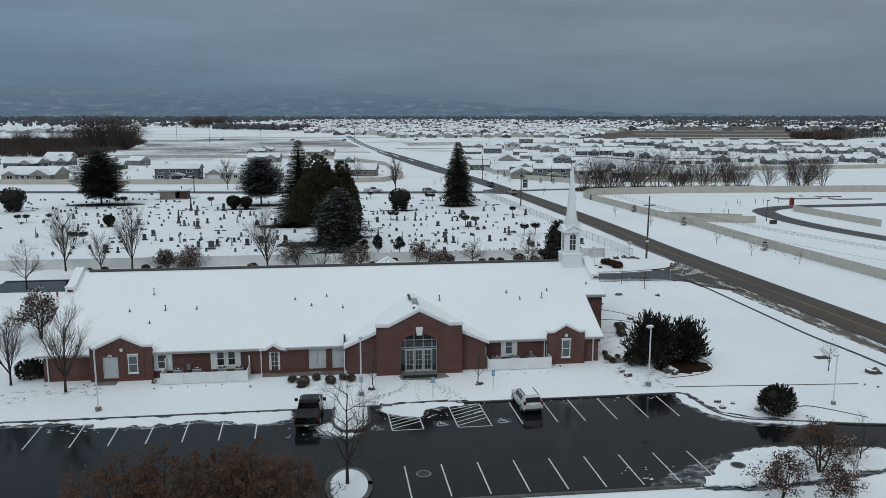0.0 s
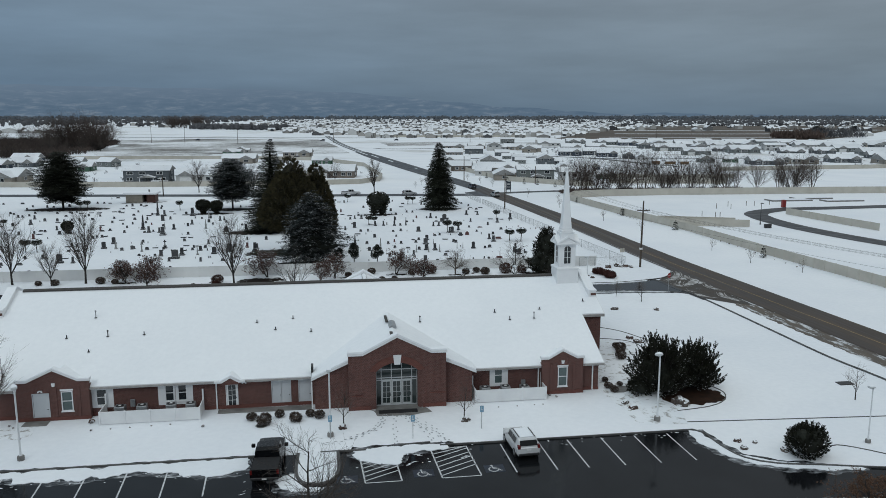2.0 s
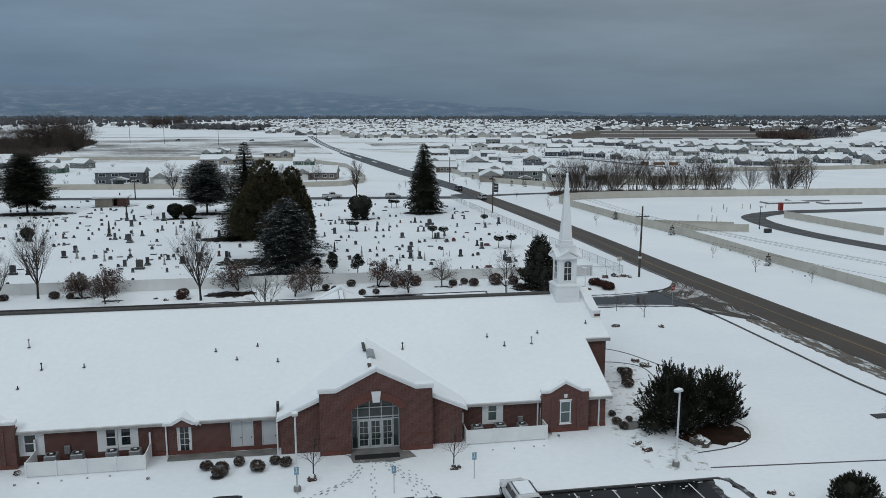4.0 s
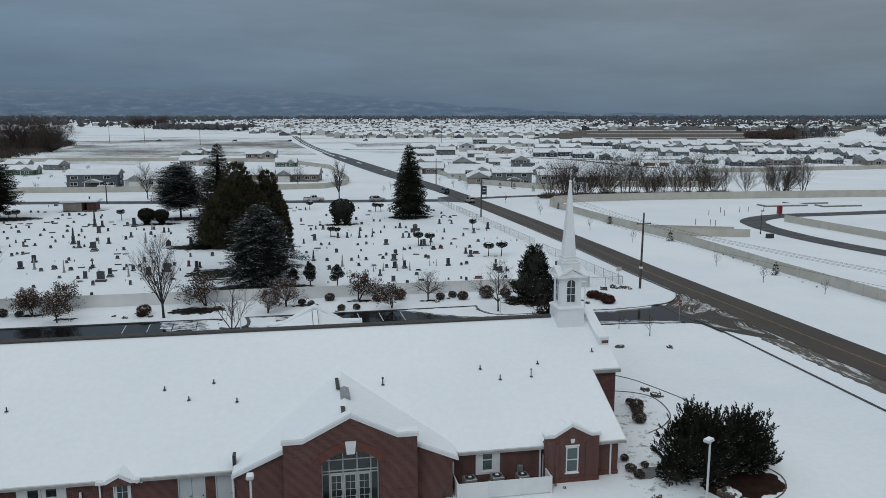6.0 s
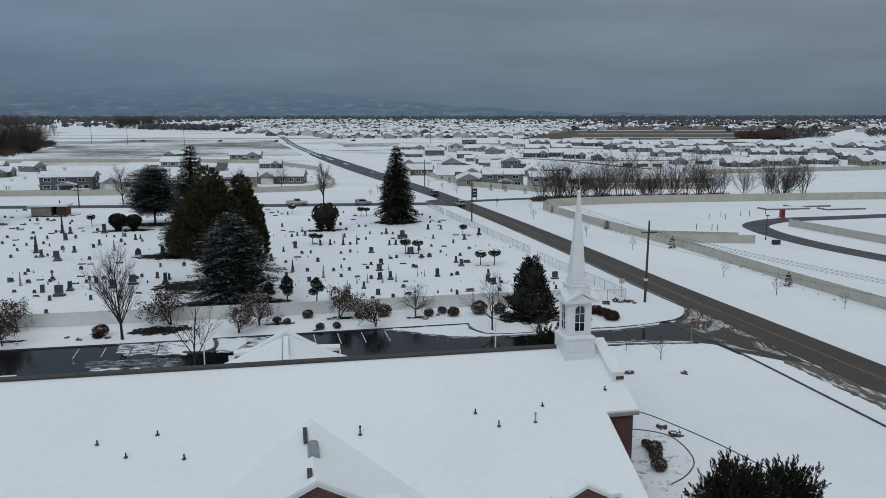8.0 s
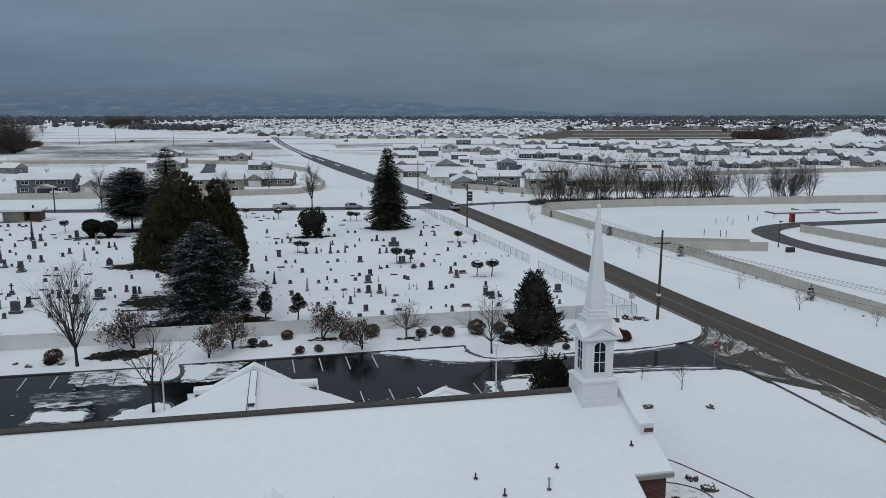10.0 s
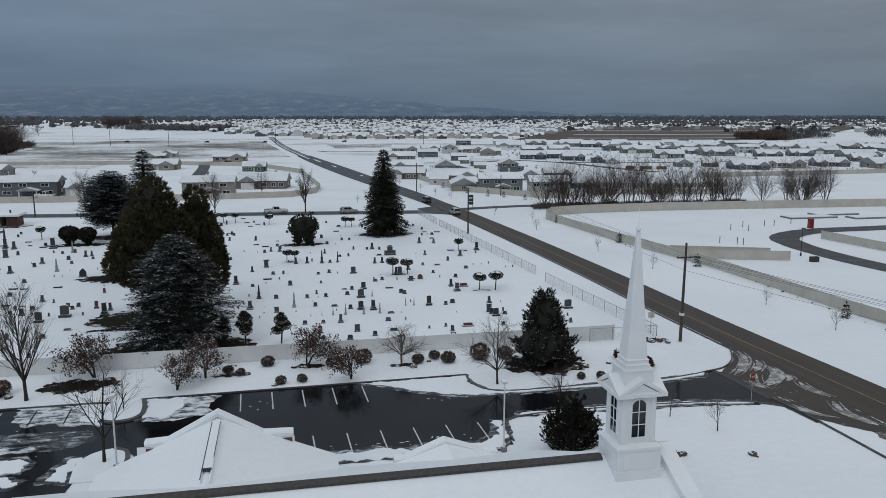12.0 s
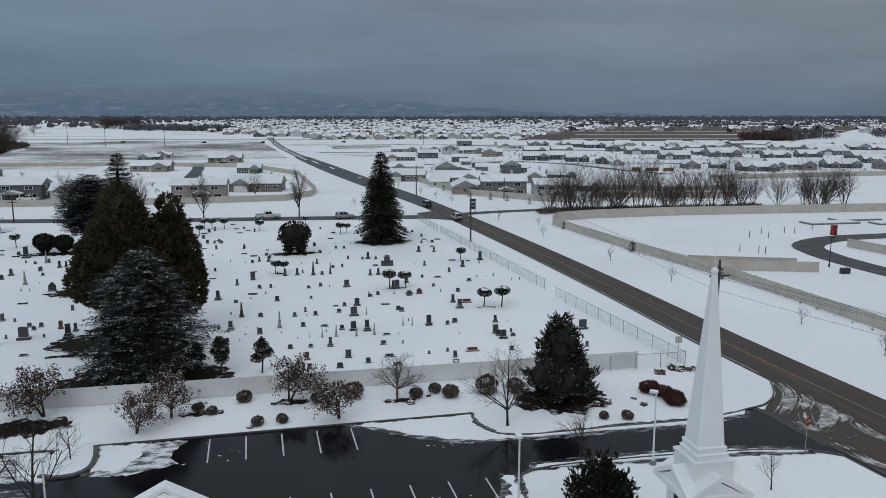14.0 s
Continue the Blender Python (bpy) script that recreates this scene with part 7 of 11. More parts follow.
SMALL_MARKERS_A = [(28.9, 67.3, 0.5), (-1.7, 76.7, 0.5), (24.2, 78.9, 0.5), (11.4, 79.2, 0.5), (6.9, 81.5, 0.5), (-31.6, 84.9, 0.5), (19.7, 86.3, 0.5), (-24.5, 86.3, 0.5), (6, 86.5, 0.5), (8.6, 86.6, 0.5), (-25.4, 87.8, 0.5), (-43.1, 88, 0.5), (12.6, 90.6, 0.5), (-54.6, 91.9, 0.5), (-42.7, 93.1, 0.5), (29.4, 96, 0.5), (17.8, 96.3, 0.5), (26.6, 100.1, 0.5), (-54.4, 102, 0.5), (10.1, 103.5, 0.5), (-53, 103.5, 0.5), (-35.8, 105.2, 0.5), (-57.6, 105.7, 0.5), (26.1, 106.8, 0.5), (10.8, 112.2, 0.5), (-67.5, 113.2, 0.5), (-53.9, 113.3, 0.5), (-32.7, 120.3, 0.5), (20.8, 123.7, 0.5), (18.5, 124.2, 0.5)]
SMALL_MARKERS_B = [(-30.1, 124.2, 0.5), (-48.8, 124.9, 0.5), (-34.5, 125.9, 0.5), (-56.8, 126.4, 0.5), (-36.8, 131, 0.5), (-58.4, 134.4, 0.5), (16.2, 136.1, 0.5), (14.7, 136.4, 0.5), (-66.7, 139.3, 0.5), (-81.8, 140.1, 0.5), (-81, 142.4, 0.5), (-85.8, 145.5, 0.5), (-71.8, 146.1, 0.5), (-75.6, 146.6, 0.5), (-55.5, 146.9, 0.5), (-7.1, 147, 0.5), (-8.5, 147.2, 0.5), (-81.3, 147.4, 0.5), (-40.8, 149.8, 0.5), (-86.8, 157.3, 0.5), (-51.7, 158, 0.5), (-97.2, 158.7, 0.5), (-87.3, 163.1, 0.5), (-3.6, 166.7, 0.5), (-70, 169.3, 0.5), (-71.9, 169.6, 0.5), (-97.7, 170.4, 0.5), (-99, 170.5, 0.5)]
TABLETS_A = [(37.4, 66.8, 0.7), (19.8, 67.7, 0.4), (21.9, 68.1, 0.5), (6.9, 68.2, 1), (4.6, 68.7, 0.6), (1.2, 68.8, 0.5), (38.2, 70, 0.5), (-25.8, 70.2, 0.5), (-60.8, 71.6, 0.7), (7.5, 73, 0.5), (30.8, 74, 0.9), (24.7, 74.5, 0.5), (9.5, 78.6, 0.6), (31.8, 78.7, 0.4), (4.3, 79, 0.5), (19.8, 81.4, 0.8), (-3.1, 82, 1), (-22.4, 82.7, 1.4), (-26.5, 83, 1.2), (-28.7, 83.9, 0.8), (-35.4, 84.3, 0.7), (-37, 84.6, 0.8), (-21.5, 86.2, 1.3), (7.5, 86.5, 0.5), (-72.6, 87.9, 1.3), (7.4, 88.6, 0.8), (-2, 89.1, 0.8), (-27.9, 90.7, 0.6), (-41.8, 94.4, 0.7), (20.1, 96.1, 0.7)]
TABLETS_B = [(16.6, 96.9, 0.5), (2.2, 99.9, 0.7), (18.1, 100.3, 0.4), (40.6, 102.1, 0.5), (39.4, 102.3, 0.5), (11.4, 102.8, 0.7), (-63.7, 103.2, 1.1), (-66.6, 103.5, 1.4), (1.4, 103.7, 1.2), (-37, 104.8, 0.8), (34.6, 105.5, 0.5), (36.1, 105.6, 0.5), (37.4, 105.8, 0.5), (-74.5, 109.7, 1.6), (-55.8, 112.7, 1.3), (-54.2, 113, 0.6), (-58.4, 113, 1.2), (7.8, 114.2, 1), (3.8, 114.6, 0.9), (-65.9, 115.8, 1.8), (37.8, 116.4, 0.8), (26.8, 117.7, 0.7), (-58.8, 117.8, 1.2), (-58, 121, 0.7), (-46.8, 121.6, 0.7), (7.8, 122.1, 0.7), (20.8, 124.3, 0.9), (16, 124.7, 0.8), (-1.7, 125.1, 0.8), (-4.2, 126.2, 0.6)]
TABLETS_C = [(-78.1, 127.4, 0.8), (-80.6, 127.7, 0.8), (2.5, 128.6, 0.8), (32.5, 128.9, 0.7), (-74.7, 131.2, 0.8), (10.3, 131.7, 1.3), (-38.6, 132.2, 1.2), (-7.7, 132.5, 1.1), (-9.4, 132.8, 1.1), (-2.5, 139.3, 0.9), (33.3, 140.7, 0.6), (17.9, 141.1, 0.7), (14.9, 141.7, 0.7), (-86, 143, 0.9), (-12.1, 143.9, 0.8), (-9.7, 164.5, 1.2), (-71, 181.5, 0.9)]
BENCH_STONES = [(22, 64.3, 0.4), (-27.2, 76.1, 1), (0.2, 79.1, 0.5), (0.2, 97.5, 0.6), (-23.5, 100.5, 0.5), (-7.1, 115.5, 0.8), (-48.5, 116.4, 0.5), (1.9, 136.5, 0.9)]
COLUMNS_A = [(29.2, 71.7, 1.2), (9.6, 72.6, 1.2), (39.6, 73.6, 1.4), (-50, 74.2, 1.3), (-52.3, 74.5, 1.7), (2.1, 75.7, 0.7), (-33.2, 76.1, 1.5), (14.3, 78.1, 1.3), (12.7, 78.5, 1.2), (30.2, 78.7, 0.9), (21.9, 78.9, 1.4), (-32.6, 79.5, 1.4), (-26.9, 80.1, 1.4), (-1.6, 81.7, 1.2), (-24.4, 82.2, 1.4), (-19.7, 82.2, 1.6), (-30, 84.1, 1), (-19.5, 84.8, 1), (13.4, 85.3, 1.1), (27.5, 86.6, 1.3), (-48.8, 89, 1.4), (27.3, 89.8, 1.1), (14.3, 90.6, 1.1), (-29.6, 91.6, 1), (-48.4, 94.7, 1.4), (-4.2, 97.7, 1.3), (21.1, 99.7, 1.2), (20.5, 99.8, 1.2), (13.9, 102.3, 1), (23.1, 103.6, 1.1)]
COLUMNS_B = [(-41, 105, 1.9), (-2.1, 106.8, 0.9), (-23.8, 107.8, 1.7), (-42.5, 108.9, 1.2), (-44.8, 109.3, 1.5), (18.3, 110.2, 1), (19.6, 110.4, 1), (5, 112.5, 1.1), (6.9, 112.6, 1.1), (-40.3, 113.5, 1.2), (34.3, 114, 1.2), (28.2, 116.3, 0.9), (38.7, 119.4, 1.5), (-37.6, 121.2, 1.2), (10.4, 121.6, 0.9), (19.5, 124.5, 1.2), (2.3, 125.4, 1.1), (0.7, 125.7, 0.9), (-74.9, 125.9, 1.3), (-31.9, 126.9, 1.1), (-31, 127.5, 0.9), (32.3, 128.9, 1), (29.5, 129.5, 1.1), (-77.5, 136, 1), (-40.1, 137.6, 2), (-47.1, 138.1, 1.6)]
PALE_TABLETS = [(17.6, 72, 0.5), (17.7, 75.7, 0.6), (-29.6, 75.8, 0.8), (6.1, 76.2, 0.6), (-0.3, 76.6, 0.7), (-65, 78.6, 1), (0.2, 82.1, 0.4), (-46.2, 83.8, 0.8), (6.7, 84.2, 0.5), (-39.4, 90.5, 0.6), (-45, 94.5, 0.8), (26.9, 96.2, 1.1), (3.6, 103.7, 0.4), (-31.3, 108.6, 1), (-32.5, 108.8, 1), (-27.1, 113.6, 1), (-31.4, 113.8, 0.6), (-39.4, 121.6, 0.8), (-49.2, 128.7, 0.7), (13.1, 131.1, 0.7)]
WIDE_STONES = [(15.9, 64.6, 0.3), (15.5, 67.6, 0.4), (-22.5, 75.6, 0.8), (16.3, 75.8, 0.8), (-36.3, 76.3, 0.8), (9.4, 80.9, 0.9), (1.7, 81.8, 0.4), (32, 85.9, 0.4), (-31.4, 89, 0.6), (11.5, 90.8, 0.6), (-55.4, 112.6, 1), (-68.7, 114.3, 1.1), (-76.2, 117.1, 0.6), (20, 117.5, 0.9), (36.4, 118.8, 0.6), (-84.3, 119.1, 0.6), (-85.6, 131.5, 0.5), (33, 134.5, 0.8), (28.3, 140.3, 0.7), (-45.2, 141.2, 0.6), (-91.5, 147.4, 0.9), (15.5, 155.9, 1), (-56.8, 160.1, 0.8), (-68.3, 168.9, 0.9), (-92.9, 171.3, 1.4), (-69.8, 183.9, 1.5)]
LARGE_STONES = [(11.2, 68.1, 1), (28.9, 73.9, 1.3), (-36.2, 79, 1.4), (0.1, 110.1, 1.6), (-45.7, 128.8, 1.8)]
OBELISKS = [(-0.6, 87.6, 2.2), (9.4, 112.1, 1.3), (12.1, 112.4, 1.1), (-47.1, 114.2, 1.9), (-49, 139.3, 2.2)]
PALE_OBELISKS = [(12.8, 76, 1.3), (14.9, 76.1, 1.4), (10.5, 76.3, 1.4), (8.9, 76.3, 1), (7.5, 76.4, 0.6), (19.9, 79.3, 1.1), (-29.8, 79.4, 1.7), (18.8, 79.5, 1.1), (4.1, 81.5, 2), (-40.8, 84.5, 2.1), (15, 85.6, 1), (-46.4, 88.2, 1.9), (-72.3, 94.9, 2.2), (-33.3, 113.5, 2.1), (-42.3, 113.9, 1.5), (-35.2, 131.6, 2.2)]
RED_STONES = [(24.6, 67.8, 0.5), (29.1, 89.4, 1.3), (28.5, 106.3, 0.6)]
PEAKED_STONES = [(23.7, 95.8, 0.9), (-28.1, 108, 1.5)]
TALL_MONUMENTS = [(22, 117.6, 2)]
CROSSES = [(-37.2, 87.8, 1.8)]
# plainer stones in loose rows between the others
RS = random.Random(17)
STONE_ROWS = []
for k in range(14):
    y = 65.5 + 7.4 * k + RS.uniform(-1, 1)
    x = -62 - 0.3 * y + RS.uniform(0, 6)
    while x < 39 - 0.03 * y:
        if RS.random() < 0.42 and not (-20 < x < 1 and y < 92) and math.dist((x, y), (24, 142)) > 6 and math.dist((x, y), (-18, 108)) > 6:
            STONE_ROWS.append((x, y + RS.uniform(-0.8, 0.8), RS.choice((0.5, 0.6, 0.7, 0.9))))
        x += RS.choice((1.6, 2.2, 3.0, 5.5, 8.0))

LAB = {"flat": "low flat grave marker half buried in snow", "small": "small granite grave marker in the snow", "tablet": "granite gravestone on a base", "pale": "upright headstone on a low base",
       "column": "slim granite pillar gravestone on a stepped base", "obelisk": "obelisk gravestone on a stepped plinth", "wide": "wide granite family gravestone", "large": "large squared granite monument with a cap",
       "peaked": "peaked dark granite gravestone", "bench": "granite bench-shaped memorial with snow on it", "cross": "stone cross memorial on a plinth", "monument": "tall stepped granite family monument"}
PLAN = (("flat", (GRANITE, GRANITE_DARK), FLAT_MARKERS_A + FLAT_MARKERS_B, True), ("small", (GRANITE, GRANITE_DARK), SMALL_MARKERS_A + SMALL_MARKERS_B, True),
        ("tablet", (GRANITE, GRANITE_DARK, GRANITE, GRANITE_RED), TABLETS_A + TABLETS_B + TABLETS_C, False), ("tablet", (GRANITE_DARK, GRANITE), COLUMNS_A[::2], False), ("column", (GRANITE, GRANITE_DARK), COLUMNS_A[1::2] + COLUMNS_B, False),
        ("pale", (MARBLE,), PALE_TABLETS, False), ("obelisk", (GRANITE_DARK,), OBELISKS, False), ("obelisk", (MARBLE,), PALE_OBELISKS, False), ("wide", (GRANITE, GRANITE_DARK), WIDE_STONES, False),
        ("large", (GRANITE,), LARGE_STONES, False), ("wide", (GRANITE_RED,), RED_STONES, False), ("peaked", (GRANITE_RED, GRANITE_DARK), PEAKED_STONES, False), ("bench", (GRANITE,), BENCH_STONES, False),
        ("cross", (GRANITE_DARK,), CROSSES, False), ("monument", (GRANITE,), TALL_MONUMENTS, False))
WORD = {GRANITE.name: "grey", GRANITE_DARK.name: "dark", MARBLE.name: "white", GRANITE_RED.name: "red"}
RG = random.Random(5)
for kind, mats, rows, fixed in PLAN:
    protos = [grave(kind, m, WORD[m.name] + " " + LAB[kind]) for m in mats]
    for i, (x, y, h) in enumerate(rows):
        s = RG.uniform(0.95, 1.25) if fixed else max(h * (0.90 if kind in ("column", "tablet", "obelisk") else 0.92), 0.36)
        p = protos[RG.randrange(len(protos))] if i >= len(protos) else protos[i]
        w = 1.0 if fixed or kind in ("wide", "bench") else RG.uniform(1.0, 1.3) if kind == "column" else RG.uniform(0.66, 0.95)
        if kind in ("wide", "bench"):
            w = min(1.5, 0.6 / s + 0.35) if kind == "wide" else 0.9
        m = pose(x, y, 0.0, RG.uniform(-1.5, 1.5), RG.uniform(-1.5, 1.5), RG.uniform(-4, 4)) @ Matrix.Diagonal((s * w, s * w, s, 1))
        if i < len(protos):
            p.matrix_basis = m
        else:
            copy_thing(p, m)

V, F = [], []
for x, y, h in STONE_ROWS:
    w, d, lean = RS.uniform(0.16, 0.32), RS.uniform(0.08, 0.13), RS.uniform(-0.03, 0.03)
    for a, b, z0, z1 in ((w * 1.25, d * 1.6, -0.03, 0.12), (w, d, 0.12, h * 0.85)):
        k = len(V)
        c = 0.0 if z0 < 0 else 0.14
        V += [(x + sx * a, y + sy * b, z0) for sy in (-1, 1) for sx in (-1, 1)]
        V += [(x + sx * a + lean, y + sy * b, z1 - c) for sy in (-1, 1) for sx in (-1, 1)]
        V += [(x + sx * a * (0.55 if c else 0.98) + lean, y + sy * b, z1) for sy in (-1, 1) for sx in (-1, 1)]
        for q in (0, 4):
            F += [(k + q, k + q + 1, k + q + 5, k + q + 4), (k + q + 3, k + q + 2, k + q + 6, k + q + 7), (k + q + 1, k + q + 3, k + q + 7, k + q + 5), (k + q + 2, k + q, k + q + 4, k + q + 6)]
        F.append((k + 8, k + 9, k + 11, k + 10))
STONE_MIX = snowed("mixed_grey_stone", (0.018, 0.019, 0.021), (0.085, 0.086, 0.09), 0.12, 0.24, 0.15, 40.0, 0.55, 1.5)
tagged(pydata("plain_headstones", V, F, STONE_MIX), "rows of plain upright headstones in the snow", "gravestone", kind="stuff")

# pale vinyl fence in front: posts and boards
fence = thing("vinyl_fence", (0, 58.9, 0), "long off-white vinyl privacy fence before the cemetery", "fence")
n_panel = 0
post_me = bevelled(boxes((-0.065, 0.065, -0.065, 0.065, 0, 1.75)), 0.012)
first = part("post", post_me, PALE_VINYL, fence)
panel_bm = boxes((0.065, 2.375, -0.03, 0.03, 0.08, 1.6), (0.065, 2.375, -0.045, 0.045, 1.6, 1.7), (0.065, 2.375, -0.045, 0.045, 0.05, 0.17))
firstp = part("panel", panel_bm, PALE_VINYL, fence)
X0, N = -80.0, 49
for k in range(N + 1):
    x = X0 + 2.44 * k
    for src in ((first, firstp) if k < N else (first,)):
        ob = src if k == 0 else new(src.name.split(".")[0], src.data)
        ob.parent = fence
        ob.location = (x, 0.0, 0)


def chain_fence(line, h, label):
    """Chain-link fence: posts, top rail and a see-through mesh of wires."""
    t = thing("chain_link_fence", (line[0][0], line[0][1], 0), label, "fence", "chain-link fences")
    o = Vector((*line[0], 0))
    pts = []
    for a, b in zip(line, line[1:]):
        a, b = Vector((*a, 0)), Vector((*b, 0))
        n = max(1, round((b - a).length / 3.0))
        pts += [a.lerp(b, k / n) for k in range(n)]
    pts.append(Vector((*line[-1], 0)))
    W = Mesh()
    for k, p in enumerate(pts):
        bm = bmesh.new()
        tube(bm, [p - o, p - o + Vector((0, 0, h + 0.05))], [0.04, 0.04], 6)
        part("post", bm, METAL_GREY, t)
        if k + 1 < len(pts):
            q = pts[k + 1]
            bm = bmesh.new()
            tube(bm, [p - o + Vector((0, 0, h)), q - o + Vector((0, 0, h))], [0.028, 0.028], 5)
            part("rail", bm, METAL_GREY, t)
            d = q - p
            m = 14
            for j in range(m):
                for s in (0, 1):
                    a = p + d * (j / m) + Vector((0, 0, h if s else 0.05))
                    b = p + d * min(1, (j + 3) / m) + Vector((0, 0, 0.05 if s else h))
                    if j + 3 <= m:
                        W.seg(a - o, b - o, 0.006, 0.006, 3)
    w = W.make("wire_mesh", METAL_GREY, t)
    w["kind"] = "stuff"
    return t


chain_fence([(36.5, 58.5), (44.6, 58.4), (42.0, 89.5)], 1.5, "galvanised chain-link fence along the cemetery edge")
chain_fence([(42.2, 95.0), (38.2, 152.0)], 1.5, "galvanised chain-link fence beside the road")
chain_fence([(38.0, 154.0), (37.0, 173.0)], 1.5, "short chain-link fence at the street corner")

# small cemetery shed
shed = thing("cemetery_shed", (-60.2, 172.5, 0), "low flat-roofed tan and brown shed with snow on its roof", "shed")
TAN_WALL = grainy("tan_block_wall", (0.24, 0.22, 0.18), (0.32, 0.29, 0.25), 1.0, 0.8, world=True)
BROWN_WALL = grainy("brown_boards", (0.06, 0.03, 0.025), (0.10, 0.05, 0.04), 1.0, 0.8, world=True)
part("wall", boxes((-4.0, 0.6, -2.2, 2.2, 0, 2.4)), TAN_WALL, shed)
part("side_wall", boxes((1.9, 4.2, -2.2, 2.2, 0, 2.4)), BROWN_WALL, shed)
part("back_wall", boxes((0.6, 1.9, 1.0, 2.2, 0, 2.4)), BROWN_WALL, shed)
part("roof", boxes((-4.6, 4.8, -2.9, 2.8, 2.4, 2.62)), WHITE_TRIM, shed)
part("snow_on_roof", bevelled(boxes((-4.6, 4.8, -2.88, 2.78, 2.62, 2.92)), 0.05), SNOW, shed)
part("flue", boxes((1.9, 2.2, 0.4, 0.7, 2.7, 3.6)), METAL_DARK, shed)
sheet("bare_ground", rough_outline([(-65.5, 168.4), (-55.5, 168.2), (-53.0, 172.5), (-57, 169.6), (-64, 170.2)], 0.8, 0.5, 91), 0.012, MULCH, label="bare wet ground around the shed", category="ground")

# ---- planting ----
# bare ground under the evergreens
for k, (x, y, a, b) in enumerate(((-8.6, 65.0, 6.6, 3.9), (-15.6, 79.2, 4.6, 2.9), (-17.4, 74.6, 2.2, 0.5), (24.2, 142.2, 4.6, 2.0), (-32.0, 149.3, 5.5, 2.4), (-76, 156, 9, 3.2), (6.8, 132.2, 3.6, 1.2), (-36.2, 140.6, 5.0, 1.3), (-21, 106, 6, 2.4),
                                  (28.9, 52.0, 3.6, 2.4), (-16.3, 54.7, 2.9, 1.35), (-37.0, 55.7, 2.6, 0.9), (-32.0, 53.2, 2.0, 0.8), (4.9, 56.2, 2.4, 0.9), (-2.6, 55.0, 2.6, 0.9), (30.9, 86.3, 1.6, 0.35), (20.9, 99.8, 2.2, 0.45), (4.0, 114.2, 1.6, 0.4),
                                  (27.2, -2.6, 3.1, 2.4), (14.6, 54.6, 2.2, 0.8), (44.0, 57.6, 2.2, 0.9))):
    pts = [(x + a * math.cos(q), y + b * math.sin(q)) for q in [2 * math.pi * j / 16 for j in range(16)]]
    f = 1.0 if k < 11 or k == 18 else 0.72
    inner = [(x + (u - x) * f, y + (v - y) * f) for u, v in pts]
    sheet("bare_mulch", rough_outline(inner, 0.2, 0.55, 100 + k), 0.016, MULCH_BROWN if k == 18 else MULCH_GREEN if k < 2 else MULCH if k < 11 else MULCH_SNOWY, label="dark bare mulch showing through the snow", category="mulch")
    if k < 11:
        wide = [(x + (u - x) * 1.25, y + (v - y) * 1.4) for u, v in pts]
        sheet("thin_snow_edge", rough_outline(wide, 0.25, 0.9, 200 + k), 0.011, MULCH_SNOWY, label="thin snow with dark ground showing through", category="mulch")

# the cemetery's big evergreens
def cone_lumps(h, r, n, seed, p=1.0, low=0.14, top=0.20):
    """Overlapping masses that make up a lumpy cone or dome."""
    R = random.Random(seed)
    out = [((0, 0, h * 0.86), (r * top, r * top, h * 0.13))]
    for k in range(n):
        f = (k + 0.5) / n
        a = k * 2.4
        rr = r * (0.24 + 0.56 * (1 - f) ** p) * R.uniform(0.86, 1.12)
        out.append(((math.cos(a) * rr * 0.62, math.sin(a) * rr * 0.62, h * (low + (0.80 - low) * f)), (rr * 0.64, rr * 0.64, h * R.uniform(0.09, 0.14))))
    for k in range(6):
        f = k / 6
        out.append(((0, 0, h * (low + (0.80 - low) * f)), (r * (0.2 + 0.5 * (1 - f) ** p),) * 2 + (h * 0.13,)))
    return out


CONE = [(0, 0.90), (0.10, 1.0), (0.35, 0.86), (0.6, 0.58), (0.8, 0.32), (0.93, 0.13), (1, 0.02)]
NARROW = [(0, 0.95), (0.08, 1.0), (0.3, 0.78), (0.6, 0.46), (0.85, 0.2), (1, 0.02)]
OVAL = [(0, 0.62), (0.15, 0.92), (0.35, 1.0), (0.6, 0.86), (0.8, 0.58), (0.93, 0.3), (1, 0.06)]
DOME = [(0, 0.78), (0.12, 1.0), (0.35, 0.97), (0.6, 0.76), (0.8, 0.47), (0.93, 0.20), (1, 0.03)]
settle(fir("blue_spruce", "large dark blue spruce with snow lying on its boughs", 13.0, 5.9, 1, NEEDLE_BLUE, DOME, 0.15, 0.27, 0.66, 1.15, "", 0.74, 0.24, 0.42), -8.5, 65.4)
settle(pine_bush("cedar_tree", "tall dark olive cedar with a rounded dense crown", cone_lumps(17.6, 5.9, 64, 2, 0.58, 0.36, 0.36), 2, NEEDLE_OLIVE, 19000, 0.85, 12, 0.45, [((0, 0, -0.1), (0, 0, 12), 0.4, 0.15)], "cedars", 0.075, 0.32, 0.62), -12.6, 79.5)
settle(pine_bush("cedar_tree", "slender dark olive cedar beside a larger one", cone_lumps(16.2, 3.6, 48, 3, 0.42, 0.26, 0.38), 3, NEEDLE_OLIVE, 11000, 0.80, 12, 0.45, [((0, 0, -0.1), (0, 0, 12), 0.3, 0.12)], "cedars", 0.075, 0.30, 0.62), -7.9, 82.4)
settle(fir("spruce_tree", "tall dark spruce with open layered boughs", 19.9, 6.4, 4, NEEDLE_DARK, NARROW, 0.04, 0.24, 0.52, 1.3, "", 0.42, 0.36), -18.1, 108.0)
broad = settle(fir("spruce_tree", "broad dark conifer with snow on its rounded tiers", 13.8, 6.6, 6, NEEDLE_BLUE, OVAL, 0.25, 0.22, 0.55, 1.5, "", 0.80, 0.30, 0.5), -31.4, 149.0)
